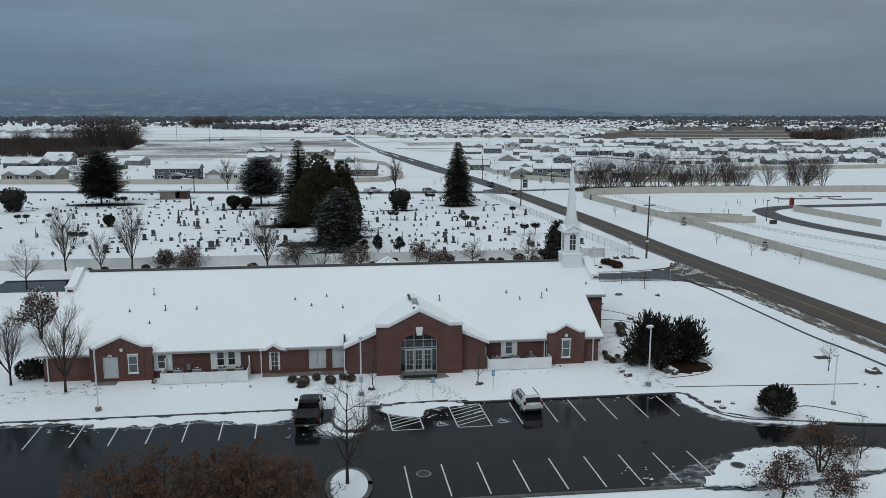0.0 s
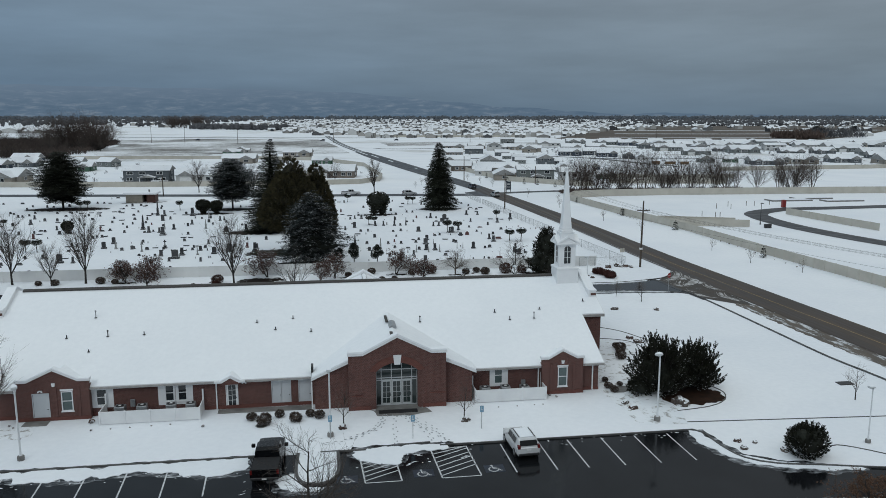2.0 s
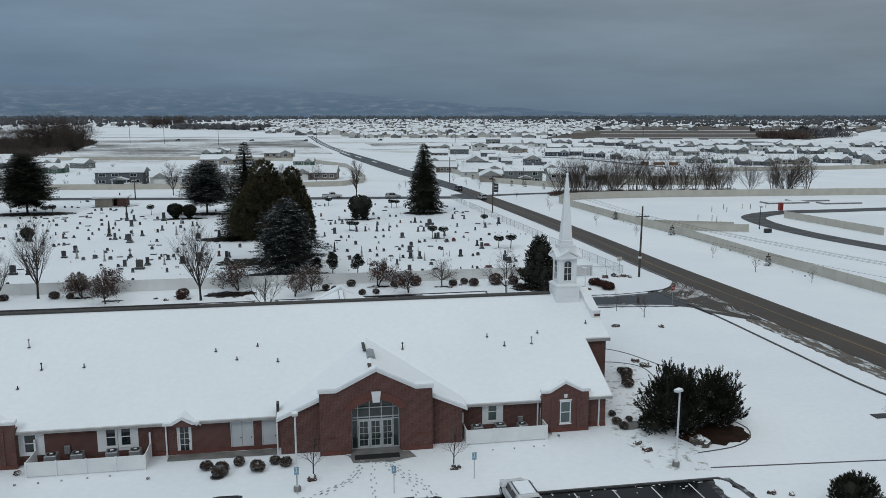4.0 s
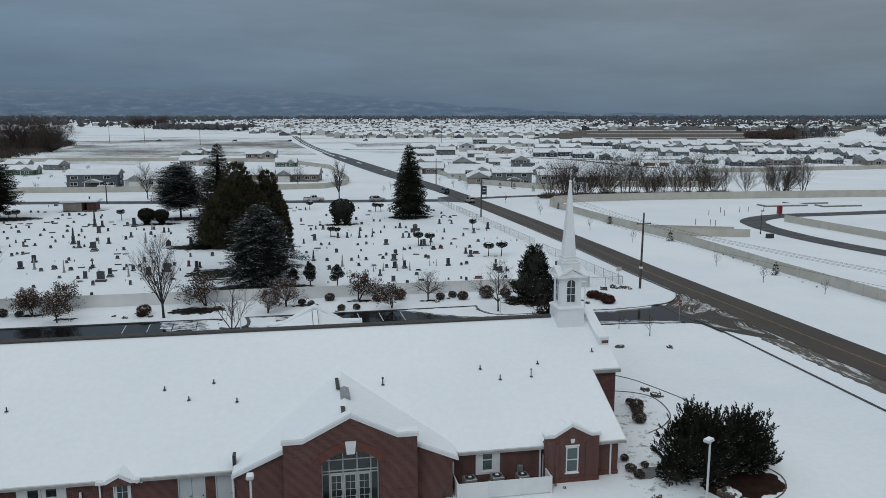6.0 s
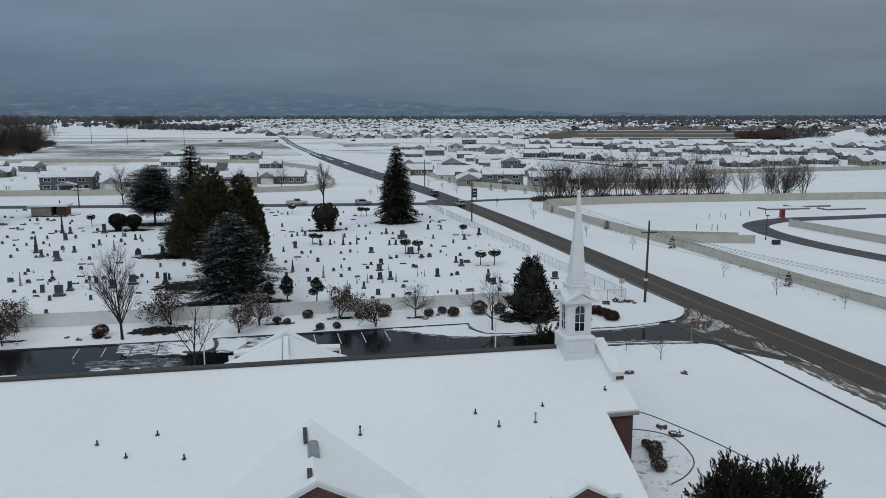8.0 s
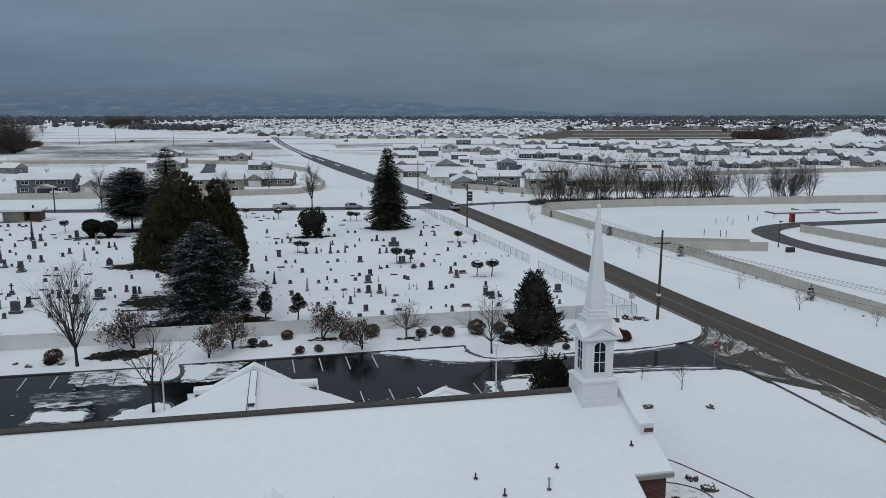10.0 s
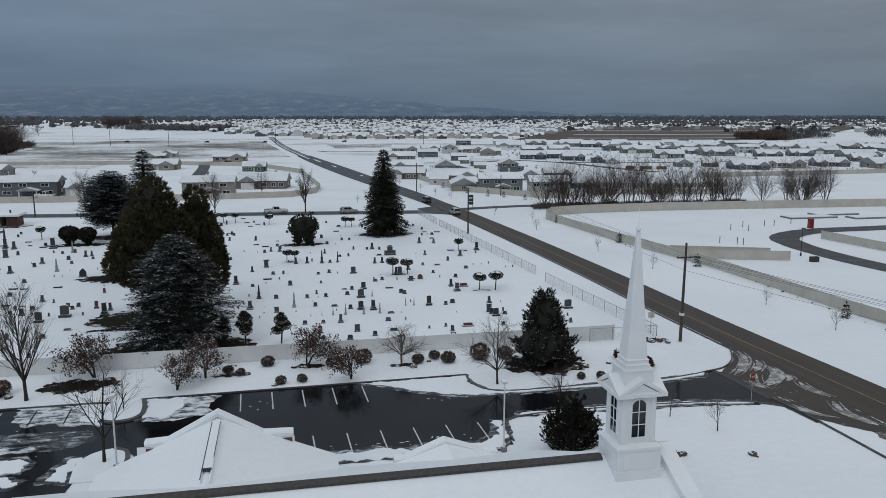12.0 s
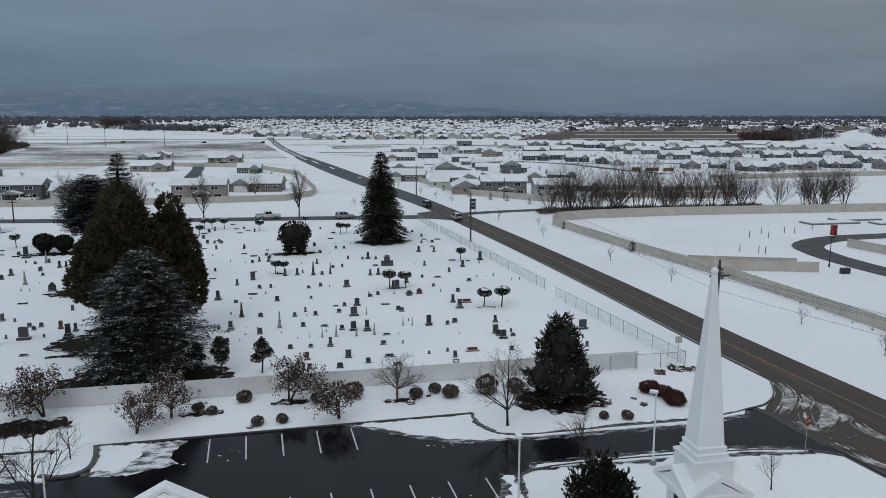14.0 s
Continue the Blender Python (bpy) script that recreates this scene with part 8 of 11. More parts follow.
settle(fir("spruce_tree", "tall lone spruce with hanging boughs", 18.2, 4.5, 7, NEEDLE_DARK, CONE, 0.09, 0.40, 0.46, 1.5, "", 0.56, 0.25, 0.42), 24.2, 142.0)
settle(fir("spruce_tree", "broad dark conifer standing on bare ground", 15.6, 6.7, 8, NEEDLE_DARK, OVAL, 0.18, 0.24, 0.55, 1.6, "", 0.80, 0.30, 0.45), -77.5, 157.5)

# clipped yews
def big_topiary(label, h, r, seed, legs):
    lumps = [((0, 0, h * 0.66), (r, r * 0.9, h * 0.33)), ((0, 0, h * 0.46), (r * 0.74, r * 0.7, h * 0.30)), ((r * 0.3, 0, h * 0.58), (r * 0.7, r * 0.7, h * 0.30)), ((-r * 0.35, 0.1, h * 0.60), (r * 0.66, r * 0.7, h * 0.30))]
    for x in legs:
        lumps.append(((x * r, 0, h * 0.25), (r * 0.36, r * 0.4, h * 0.28)))
    return pine_bush("clipped_yew", label, lumps, seed, NEEDLE_BIG_TOPIARY, 1300, 0.42, 14, 0.3, [((x * r, 0, -0.1), (x * r * 0.8, 0, h * 0.5), 0.22, 0.14) for x in legs], "clipped yews", 0.05, 0.16, 0.88)


settle(big_topiary("large clipped yew on two stems", 5.9, 2.8, 11, (-0.42, 0.38)), 7.0, 132.3)
y1 = settle(big_topiary("dark clipped vase-shaped yew bush", 3.6, 1.75, 12, (0.0,)), -38.0, 141.3)
put(y1, -34.6, 141.0, 0.93, 70)
put(y1, -61.8, 110.0, 0.75, 130)
settle(big_topiary("large dark rounded yew", 6.4, 3.3, 13, (-0.3, 0.35)), -95.4, 142.0)

tp = [topiary("topiary_tree", "small clipped juniper tree with snow on its flat top", 2.5, 0.95, 20 + k) for k in range(3)]
TOP = [(-15.8, 168.4, 1.0), (-12.2, 167.6, 0.95), (-10.5, 167.3, 0.95), (-7.8, 166.7, 0.95), (-12.3, 157.7, 0.97), (-0.1, 162.5, 1.0), (10.0, 169.4, 0.8), (16.9, 154.8, 1.0), (18.4, 155.3, 0.9), (3.5, 114.2, 0.88), (4.9, 114.4, 0.82),
       (20.0, 99.9, 1.18), (22.4, 99.8, 1.0), (35.1, 119.1, 1.0), (30.8, 86.5, 1.05), (33.1, 86.0, 1.08), (-45.3, 149.5, 1.12), (-85.4, 119.3, 0.85), (-83.3, 119.0, 0.85), (-79.1, 121.4, 0.8), (-71.8, 152.7, 1.1), (-69.8, 152.4, 1.1),
       (-62.1, 86.5, 1.05), (-60.0, 86.3, 1.05), (-76.2, 160.4, 1.0)]
for i, (x, y, s) in enumerate(TOP):
    (settle if i < 3 else put)(tp[i % 3], x, y, s, i * 73)
cl = pine_bush("cloud_pruned_juniper", "cloud-pruned juniper with snowy pads on a bent stem", [((0, 0, 2.9), (0.75, 0.7, 0.5)), ((0.35, 0.1, 2.2), (0.85, 0.8, 0.45)), ((-0.4, -0.1, 1.7), (0.65, 0.6, 0.4)), ((0.1, 0.1, 3.3), (0.4, 0.4, 0.35))], 30, NEEDLE_TOPIARY, 700, 0.24, 6, 0.3,
               [((0, 0, -0.1), (0.1, 0, 1.4), 0.1, 0.08), ((0.1, 0, 1.4), (0, 0, 2.9), 0.08, 0.05)], "clipped cemetery trees")
settle(cl, 2.4, 64.9, 0.95)
put(cl, -1.5, 65.1, 1.1, 90)
put(cl, -3.9, 67.0, 0.8, 200)

# the pine at the end of the rear lot, and pines by the church
settle(pine_cone("pine_tree", "dense dark pine with upright shoots", 8.0, 3.5, 41, NEEDLE_PINE), 28.9, 52.3)
settle(pine_limbs("pine_tree", "broad multi-stemmed pine with snow-flecked shoots", 5.6, 2.9, 42, NEEDLE_PINE, 60, 0.66, 0.15), 24.5, -1.5)
settle(pine_limbs("pine_tree", "lower spreading pine beside a taller one", 4.6, 2.3, 43, NEEDLE_PINE, 46, 0.64, 0.15), 28.5, -0.8)
settle(pine_bush("mugo_pine", "low dark mugo pine at the foot of taller pines", [((0, 0, 0.7), (1.1, 1.0, 0.75)), ((0.6, 0.2, 0.8), (0.8, 0.8, 0.65))], 44, NEEDLE_PINE, 190, 0.5, 16, 0.7, None, "pines", 0.04, 0.18, 0.75), 22.7, -1.6)
settle(pine_bush("rounded_juniper", "dense rounded juniper bush flecked with snow", [((0, 0, 1.1), (1.45, 1.35, 1.15)), ((0.5, 0.2, 1.55), (0.9, 0.9, 0.8)), ((-0.5, -0.2, 1.4), (0.9, 0.9, 0.9))], 45, NEEDLE_PINE, 560, 0.55, 22, 0.9, None, "", 0.026, 0.14, 0.80), 30.0, -16.0)
settle(pine_limbs("pine_tree", "bushy pine behind the church", 4.3, 2.2, 46, NEEDLE_PINE, 46, 0.60, 0.15), 23.8, 31.2)
settle(pine_bush("young_pine", "young pine tips showing past the roof", cone_lumps(3.6, 1.1, 8, 4), 47, NEEDLE_PINE, 90, 0.7, 20, 1.2, [((0, 0, -0.1), (0, 0, 2.4), 0.09, 0.04)], "pines", 0.04, 0.2, 0.7), 25.9, 22.2)
settle(pine_bush("rounded_juniper", "dark clipped juniper at the church corner", [((0, 0, 0.9), (1.2, 1.0, 0.85)), ((0.9, 0.2, 0.8), (0.9, 0.8, 0.7))], 48, NEEDLE_PINE, 260, 0.45, 16, 0.7, None, "", 0.04, 0.16, 0.8), -38.3, 1.6)

# bare trees
TWIG_GREY = grainy("grey_brown_twigs", (0.050, 0.041, 0.036), (0.115, 0.096, 0.084), 3, 0.9, 25, 0.5, 0.02)
ov = [bare_tree("bare_pear_tree", "leafless upright pear tree with fine twigs", 9.8, 60 + k, "oval", BARK_DARK, TWIG_GREY, "bare trees") for k in range(2)]
rd = [bare_tree("bare_tree", "leafless round-headed tree with fine twigs", 6.4, 70 + k, "round", BARK_DARK, BARK, "bare trees") for k in range(2)]
yg = bare_tree("young_bare_tree", "young leafless street tree with thin twigs", 4.0, 77, "young", BARK_DARK, BARK_PALE, "young trees")
settle(ov[0], -20.1, 51.6, 1.0, 20)
settle(ov[1], -42.8, 56.4, 1.05, 80)
put(ov[0], -53.6, 57.0, 1.0, 140)
put(ov[1], -47.5, 55.6, 0.6, 200)
settle(bare_tree("bare_tree", "leafless lot tree with sparse rising twigs", 7.4, 78, "young", BARK_DARK, BARK, "bare trees"), -10.5, 36.6)
put(ov[0], -39.4, -0.3, 0.70, 310)
put(ov[1], -33.5, -2.9, 0.76, 0)
settle(rd[0], 22.5, 47.2, 1.05, 10)
settle(rd[1], -55.3, 45.2, 1.05, 60)
put(rd[1], -7.2, -24.9, 1.15, 120)
put(rd[0], 26.4, 40.6, 0.55, 70)
put(rd[1], 31.2, -25.6, 0.5, 33)
put(ov[0], -13.5, 181.5, 1.0, 44)
put(ov[1], 9.0, 184.5, 1.05, 90)
put(ov[0], -30.0, 196.0, 0.9, 10)
put(ov[1], -48.0, 199.0, 0.95, 170)
put(rd[0], -3.0, 232, 1.15, 20)
settle(yg, 37.0, 32.8, 0.72, 20)
put(yg, -11.1, 47.4, 1.05, 120)
for x, y, s in ((34.7, 36.4, 0.8), (41.5, -5.8, 1.05), (-4.8, -5.0, 1.1), (5.4, -5.2, 1.1), (66.5, 70, 0.8), (63.0, 96, 0.85), (60.5, 113, 0.9), (57.8, 141, 0.9), (55.8, 168, 0.9), (52.5, 205, 0.9), (50.5, 218, 0.9), (48.2, 232, 0.9), (62.5, 158, 0.7), (67.0, 57, 0.9), (71.0, 48, 0.8), (33.5, 196, 0.9), (24.5, 204, 0.8), (28.0, 215, 0.9), (33.0, 226, 0.9), (44, 252, 0.9), (41, 268, 0.9)):
    put(yg, x, y, s, x * 37)
yl = leafy_tree("multi_stemmed_tree", "leafless multi-stemmed ornamental tree with tan twigs", 5.2, 81, LEAF_BROWN, 1, 0.05, 3, "", "wide", -0.3, BARK_PALE, 0.30)
settle(yl, 14.5, 55.2)

# crab apples and small trees with withered leaves
cb = [leafy_tree("crab_apple_tree", "small crab apple with withered rust leaves and snow", 4.4, 90 + k, LEAF_RUST, 11, 0.14, 2, "crab apples", thin=0.17, spread_out=1.9, droop=-0.5) for k in range(3)]
for i, (x, y, s) in enumerate(((-36.7, 55.6, 1.0), (-32.7, 51.6, 1.05), (-15.5, 57.0, 1.3), (-7.2, 51.6, 0.92), (-4.9, 54.6, 1.0), (4.9, 56.4, 0.92), (9.0, 51.5, 0.95), (-37.6, 57.4, 0.85), (-32.9, 57.3, 0.9), (7.6, 55.2, 0.55))):
    (settle if i < 3 else put)(cb[i % 3], x, y, s, i * 61)
ok = [leafy_tree("young_oak", "young tree with dead brown leaves in the lot border", 6.6, 95 + k, LEAF_BROWN, 6, 0.085, 3, "brown-leaved trees", "tall", -0.1) for k in range(2)]
settle(ok[0], -18.6, -30.6, 1.0, 0)
settle(ok[1], -12.4, -31.0, 1.02, 90)
put(ok[1], -21.6, -31.2, 0.95, 200)
put(ok[0], -15.4, -30.9, 0.98, 77)
put(ok[0], -10.2, -31.4, 0.9, 250)
put(cb[0], 22.3, -30.2, 0.95, 15)
put(ok[0], 26.8, -27.4, 0.72, 150)
put(cb[1], 30.2, -25.4, 0.5, 220)
put(cb[2], -42.5, 15.8, 1.25, 40)
put(cb[0], 25.2, -31.2, 0.8, 100)

# shrubs
sh = [shrub("bare_shrub", "rounded leafless brown shrub with a little snow", 0.66, 0.95, 110 + k, TWIG_SNOW) for k in range(2)]
sr = shrub("red_barberry", "low dark red barberry shrub", 0.9, 0.9, 113, LEAF_RED, group="barberries")
sd = shrub("clipped_shrub", "clipped dark shrub with snow on top", 0.8, 1.2, 114, LEAF_RUST, group="shrubs")
SHR = [(1.0, 57.2, 0.95), (2.3, 51.4, 0.75), (4.3, 51.6, 0.75), (7.4, 55.6, 1.15), (16.2, 55.0, 0.95), (18.1, 56.0, 1.15), (19.3, 54.6, 1.15), (-2.8, 55.6, 1.0), (-1.6, 54.7, 0.7), (30.9, 47.0, 0.8), (32.8, 46.5, 0.75), (-49.5, 55.9, 0.9), (-47.0, 55.7, 0.9), (-40.5, 55.9, 1.35), (-38.3, 55.5, 0.8),
       (-12.5, -2.7, 0.85), (-11.4, -3.8, 0.95), (-10.2, -2.3, 0.8), (-8.8, -3.5, 0.8), (-7.6, -2.5, 0.75), (-6.8, -3.0, 0.7), (25.7, 12.8, 0.75), (25.8, 11.7, 0.9), (25.4, 10.6, 0.95), (24.8, 8.9, 0.9), (20.6, 2.2, 0.6), (20.3, 0.4, 0.6), (21.6, 0.9, 0.55), (20.5, -0.6, 0.6)]
for i, (x, y, s) in enumerate(SHR):
    (settle if i < 2 else put)(sh[i % 2], x, y, s, i * 47)
settle(sd, 10.6, 56.2, 1.1)
put(sd, 22.8, 55.0, 1.15, 50)
put(sd, 25.4, 54.6, 0.9, 80)
put(sd, -22.8, 53.5, 0.95, 10)
settle(sr, 37.6, 52.2, 1.0)
for x, y, s in ((38.3, 51.0, 0.95), (38.6, 49.6, 1.0), (38.4, 48.7, 0.9), (-23.0, 48.6 + 4.2, 0.6)):
    put(sr, x, y, s, x * 51)
TF = [(-25.8, -1.4, 0.4), (-25.4, -3.1, 0.38), (-16.4, -3.6, 0.5), (-23.9, -3.0, 0.28), (-22.4, -2.9, 0.28), (-20.7, -2.8, 0.28), (-19.2, -2.7, 0.28), (-36.0, -1.0, 0.4), (-34.1, -1.3, 0.4), (-32.4, -1.2, 0.4), (-31.9, -1.7, 0.35), (-36.6, -4.4, 0.35), (-30.5, -4.2, 0.35), (8.9, -2.9, 0.25), (10.6, -2.9, 0.25), (12.2, -2.8, 0.25),
      (14.2, -0.7, 0.45), (14.7, -1.2, 0.45), (13.0, -2.8, 0.25), (43.2, -11.0, 0.5), (42.4, -10.2, 0.45)] + [(71.6 + 0.05 * (k % 3) + 0.022 * (100 - 3.4 * k), 100 - 3.4 * k, 0.35 + 0.12 * (k % 4)) for k in range(15)] + [(68.6 + 0.02 * k, 140 - 2.1 * k, 0.35 + 0.1 * (k % 3)) for k in range(14)]
gt = shrub("grass_tuft", "small dried grass clump poking through the snow", 0.6, 0.8, 120, LEAF_BROWN, 160, "grass clumps", False)
for i, (x, y, s) in enumerate(TF):
    (settle if i == 0 else put)(gt, x, y, s, i * 31)

# rocks
rk = [rock("landscape_rock", "rough dark boulder with snow on top", 0.42, 0.35, 0.34, k + 1, (ROCK, ROCK_RED)[k % 2]) for k in range(3)]
RK = [(31.5, 50.1, 0.9), (32.6, 50.1, 0.9), (15.5, 53.7, 0.9), (32.4, 51.6, 1.0), (35.6, 49.2, 1.0), (35.4, 50.8, 0.7), (43.0, 58.0, 1.4), (44.2, 57.1, 1.5), (43.3, 57.0, 1.1), (44.9, 56.4, 1.0), (41.0, 56.8, 1.6), (31.7, 29.3, 1.3), (37.2, 28.1, 1.0), (28.6, 15.9, 1.1), (29.1, 14.4, 1.5), (25.2, -4.5, 2.0), (20.6, -4.9, 1.0),
      (20.4, -3.6, 0.9), (45.6, -6.9, 1.8), (26.2, -12.8, 0.8), (26.0, -14.1, 0.9), (-24.9, 52.2, 0.9), (-26.5, 53.4, 0.7), (-24.0, 54.4, 0.6), (1.7, 51.0, 0.7), (17.4, 55.2, 0.7), (-21.9, 52.6, 1.1), (5.5, -5.5, 1.0), (-4.9, -5.6, 1.0), (28.9, -15.0, 0.9), (27.4, -13.2, 0.6)]
for i, (x, y, s) in enumerate(RK):
    (settle if i < 3 else put)(rk[i % 3], x, y, s, i * 67)

# ---- lamps, signs, fences and machines round the church ----
LAMP_HEAD = grainy("pale_lamp_housing", (0.55, 0.57, 0.58), (0.66, 0.68, 0.69), 3, 0.4, bstr=0.05)
SIGN_BLUE = grainy("pale_blue_sign_sheet", (0.16, 0.32, 0.44), (0.22, 0.38, 0.50), 3, 0.4, bstr=0.02)
SIGN_RED = grainy("red_sign_sheet", (0.20, 0.020, 0.020), (0.27, 0.03, 0.028), 3, 0.4, bstr=0.02)
SIGN_YELLOW = grainy("pale_tan_sign_sheet", (0.45, 0.42, 0.36), (0.55, 0.52, 0.46), 3, 0.5, bstr=0.02)
SIGN_ORANGE = grainy("orange_red_banner", (0.45, 0.07, 0.03), (0.55, 0.10, 0.05), 2, 0.6, bstr=0.02)
SIGN_WHITE = grainy("white_sign_sheet", (0.66, 0.66, 0.66), (0.76, 0.76, 0.76), 3, 0.4, bstr=0.02)
SIGN_DARK = grainy("dark_sign_face", (0.02, 0.03, 0.04), (0.04, 0.05, 0.065), 2, 0.4, bstr=0.02)


def lamp_post(label, h=5.7):
    t = thing("lamp_post", (0, 0, -500), label, "lamp post", "parking lot lamps")
    bm = bmesh.new()
    turned(bm, [(0.26, -0.05), (0.26, 0.30), (0.22, 0.36)], 12)
    part("footing", bm, CONCRETE, t)
    bm = bmesh.new()
    turned(bm, [(0.14, 0.36), (0.14, 0.40), (0.075, 0.44), (0.06, h)], 10)
    part("pole", bm, POLE_WHITE, t)
    bm = bevelled(boxes((-0.22, 0.22, -0.50, 0.16, h - 0.02, h + 0.15)), 0.05, 2)
    head = part("head", bm, LAMP_HEAD, t)
    part("snow_cap", bevelled(boxes((-0.19, 0.19, -0.46, 0.12, h + 0.145, h + 0.20)), 0.03), SNOW, head)
    part("lens", boxes((-0.15, 0.15, -0.42, -0.05, h - 0.045, h - 0.02)), GLASS_BLIND, head)
    return t


lp = lamp_post("pale steel parking lot lamp on a concrete foot")
for i, (x, y, s, a) in enumerate(((-29.0, -8.1, 1.0, 20), (-5.9, -7.1, 0.98, 0), (21.6, -7.8, 1.02, -60), (36.3, -14.5, 0.8, 270), (18.9, 32.6, 0.95, 180), (30.9, 38.1, 0.96, 240), (-9.4, 35.4, 0.95, 180))):
    (settle if i == 0 else put)(lp, x, y, s, a)


def accessible_sign():
    t = thing("accessible_parking_sign", (0, 0, -500), "small blue accessible parking sign on a thin post", "sign", "accessible parking signs")
    bm = bmesh.new()
    tube(bm, [(0, 0, -0.05), (0, 0, 2.0)], [0.03, 0.03], 6)
    part("post", bm, METAL_GREY, t)
    p = part("plate", bevelled(boxes((-0.16, 0.16, -0.045, -0.03, 1.45, 2.0)), 0.004), SIGN_BLUE, t)
    bm = boxes((-0.09, 0.09, -0.05, -0.046, 1.62, 1.66), (-0.03, 0.02, -0.05, -0.046, 1.66, 1.86))
    bm.faces.new([bm.verts.new((-0.01 + 0.04 * math.cos(a), -0.05, 1.9 + 0.04 * math.sin(a))) for a in [-k * math.pi / 4 for k in range(8)]])
    part("symbol", bm, SIGN_WHITE, p)
    return t


sg = accessible_sign()
for i, (x, y) in enumerate(((0.65, -8.5), (6.5, -7.3), (-5.9, -7.6))):
    (settle if i == 0 else put)(sg, x, y)


def screen_fence(x0, x1, y, yw, label, h=1.3):
    """White vinyl screen round the cooling machines."""
    t = thing("screen_fence", (x0, y, 0), label, "fence", "screen fences")
    n = max(2, round((x1 - x0) / 2.0))
    w = (x1 - x0) / n
    for k in range(n + 1):
        part("post", bevelled(boxes((k * w - 0.065, k * w + 0.065, -0.065, 0.065, 0, h + 0.12)), 0.012), WHITE_VINYL, t)
        if k < n:
            part("panel", boxes((k * w + 0.065, (k + 1) * w - 0.065, -0.025, 0.025, 0.06, h), (k * w + 0.065, (k + 1) * w - 0.065, -0.04, 0.04, h, h + 0.08)), WHITE_VINYL, t)
    for x in (0, x1 - x0):
        part("panel", boxes((x - 0.025, x + 0.025, 0.065, yw - y, 0.06, h), (x - 0.04, x + 0.04, 0.065, yw - y, h, h + 0.08)), WHITE_VINYL, t)
        part("post", bevelled(boxes((x - 0.065, x + 0.065, yw - y - 0.13, yw - y, 0, 2.0)), 0.012), WHITE_VINYL, t)
    return t


screen_fence(-25.0, -16.9, -1.95, 0.2, "white vinyl screen fence round cooling machines", 1.05)
screen_fence(7.1, 13.6, -1.6, 0.2, "white vinyl screen fence beside the entrance", 1.12)


def cooler():
    t = thing("air_conditioner", (0, 0, -500), "grey outdoor air conditioner with a black fan grille", "air conditioner", "air conditioners")
    part("cabinet", bevelled(boxes((-0.45, 0.45, -0.45, 0.45, 0.05, 1.28)), 0.04), METAL_GREY, t)
    part("foot", boxes((-0.5, 0.5, -0.5, 0.5, 0, 0.05)), CONCRETE, t)
    bm = bmesh.new()
    turned(bm, [(0.36, 1.275), (0.36, 1.30), (0.10, 1.31)], 16)
    part("fan_opening", bm, METAL_DARK, t)
    bm = bmesh.new()
    for r in (0.14, 0.22, 0.30):
        pts = [(r * math.cos(a), r * math.sin(a), 1.325) for a in [2 * math.pi * k / 12 for k in range(13)]]
        tube(bm, pts, [0.008] * 13, 3, False)
    part("grille", bm, METAL_DARK, t)
    part("hub", bevelled(boxes((-0.12, 0.12, -0.12, 0.12, 1.31, 1.34)), 0.01), WHITE_VINYL, t)
    return t


ac = cooler()
for i, (x, y) in enumerate(((-23.6, -0.85), (-21.8, -0.85), (-19.4, -0.9), (-17.8, -0.75), (8.1, -0.75), (10.0, -0.75), (11.8, -0.75))):
    (settle if i == 0 else put)(ac, x, y, 1.0 if i % 3 else 0.94, (i * 3) % 7)

t = thing("fire_hydrant", (-48.3, 37.8, 0), "small red fire hydrant in the snow", "hydrant")
bm = bmesh.new()
turned(bm, [(0.16, 0), (0.16, 0.06), (0.11, 0.08), (0.11, 0.55), (0.15, 0.58), (0.14, 0.66), (0.05, 0.76)], 10)
part("barrel", bm, SIGN_RED, t)
for q in (-0.18, 0.1):
    part("outlet", boxes((q, q + 0.08, -0.06, 0.06, 0.36, 0.48)), SIGN_RED, t)

# stop sign, road signs and marker posts
t = thing("stop_sign", (43.0, 37.4, 0), "red octagonal stop sign on a thin post", "sign")
bm = bmesh.new()
tube(bm, [(0, 0, -0.05), (0, 0, 3.0)], [0.035, 0.035], 6)
part("post", bm, METAL_GREY, t)
bm = bmesh.new()
prism_y(bm, [(0.38 * math.cos(a), 2.6 + 0.38 * math.sin(a)) for a in [math.pi / 8 + k * math.pi / 4 for k in range(8)]], -0.06, -0.04)
for v in bm.verts:
    v.co = Matrix.Rotation(radians(25), 4, "Z") @ v.co
pl = part("plate", bm, SIGN_RED, t)
cu = bpy.data.curves.new("lettering", "FONT")
cu.body, cu.size, cu.align_x, cu.align_y, cu.extrude = "STOP", 0.25, "CENTER", "CENTER", 0.002
tmp = new("lettering_source", cu)
bpy.context.view_layer.update()
me = bpy.data.meshes.new_from_object(tmp.evaluated_get(bpy.context.evaluated_depsgraph_get()))
bpy.data.objects.remove(tmp)
me.materials.clear()
me.materials.append(SIGN_WHITE)
lt = new("lettering", me)
lt.parent = pl
lt.matrix_basis = pose(0, 0, 0, 0, 0, 25) @ pose(0, -0.066, 2.6, 90, 0, 0)
t = thing("road_sign", (44.6, 59.9, 0), "two small pale road signs on one post", "sign")
bm = bmesh.new()
tube(bm, [(0, 0, -0.05), (0, 0, 2.7)], [0.035, 0.035], 6)
part("post", bm, METAL_GREY, t)
for x in (-0.22, 0.22):
    part("plate", boxes((x - 0.18, x + 0.18, -0.05, -0.035, 2.0, 2.7)), SIGN_YELLOW, t)
t = thing("estate_sign", (53.4, 184.2, 0), "tall dark real estate sign on two posts", "sign")
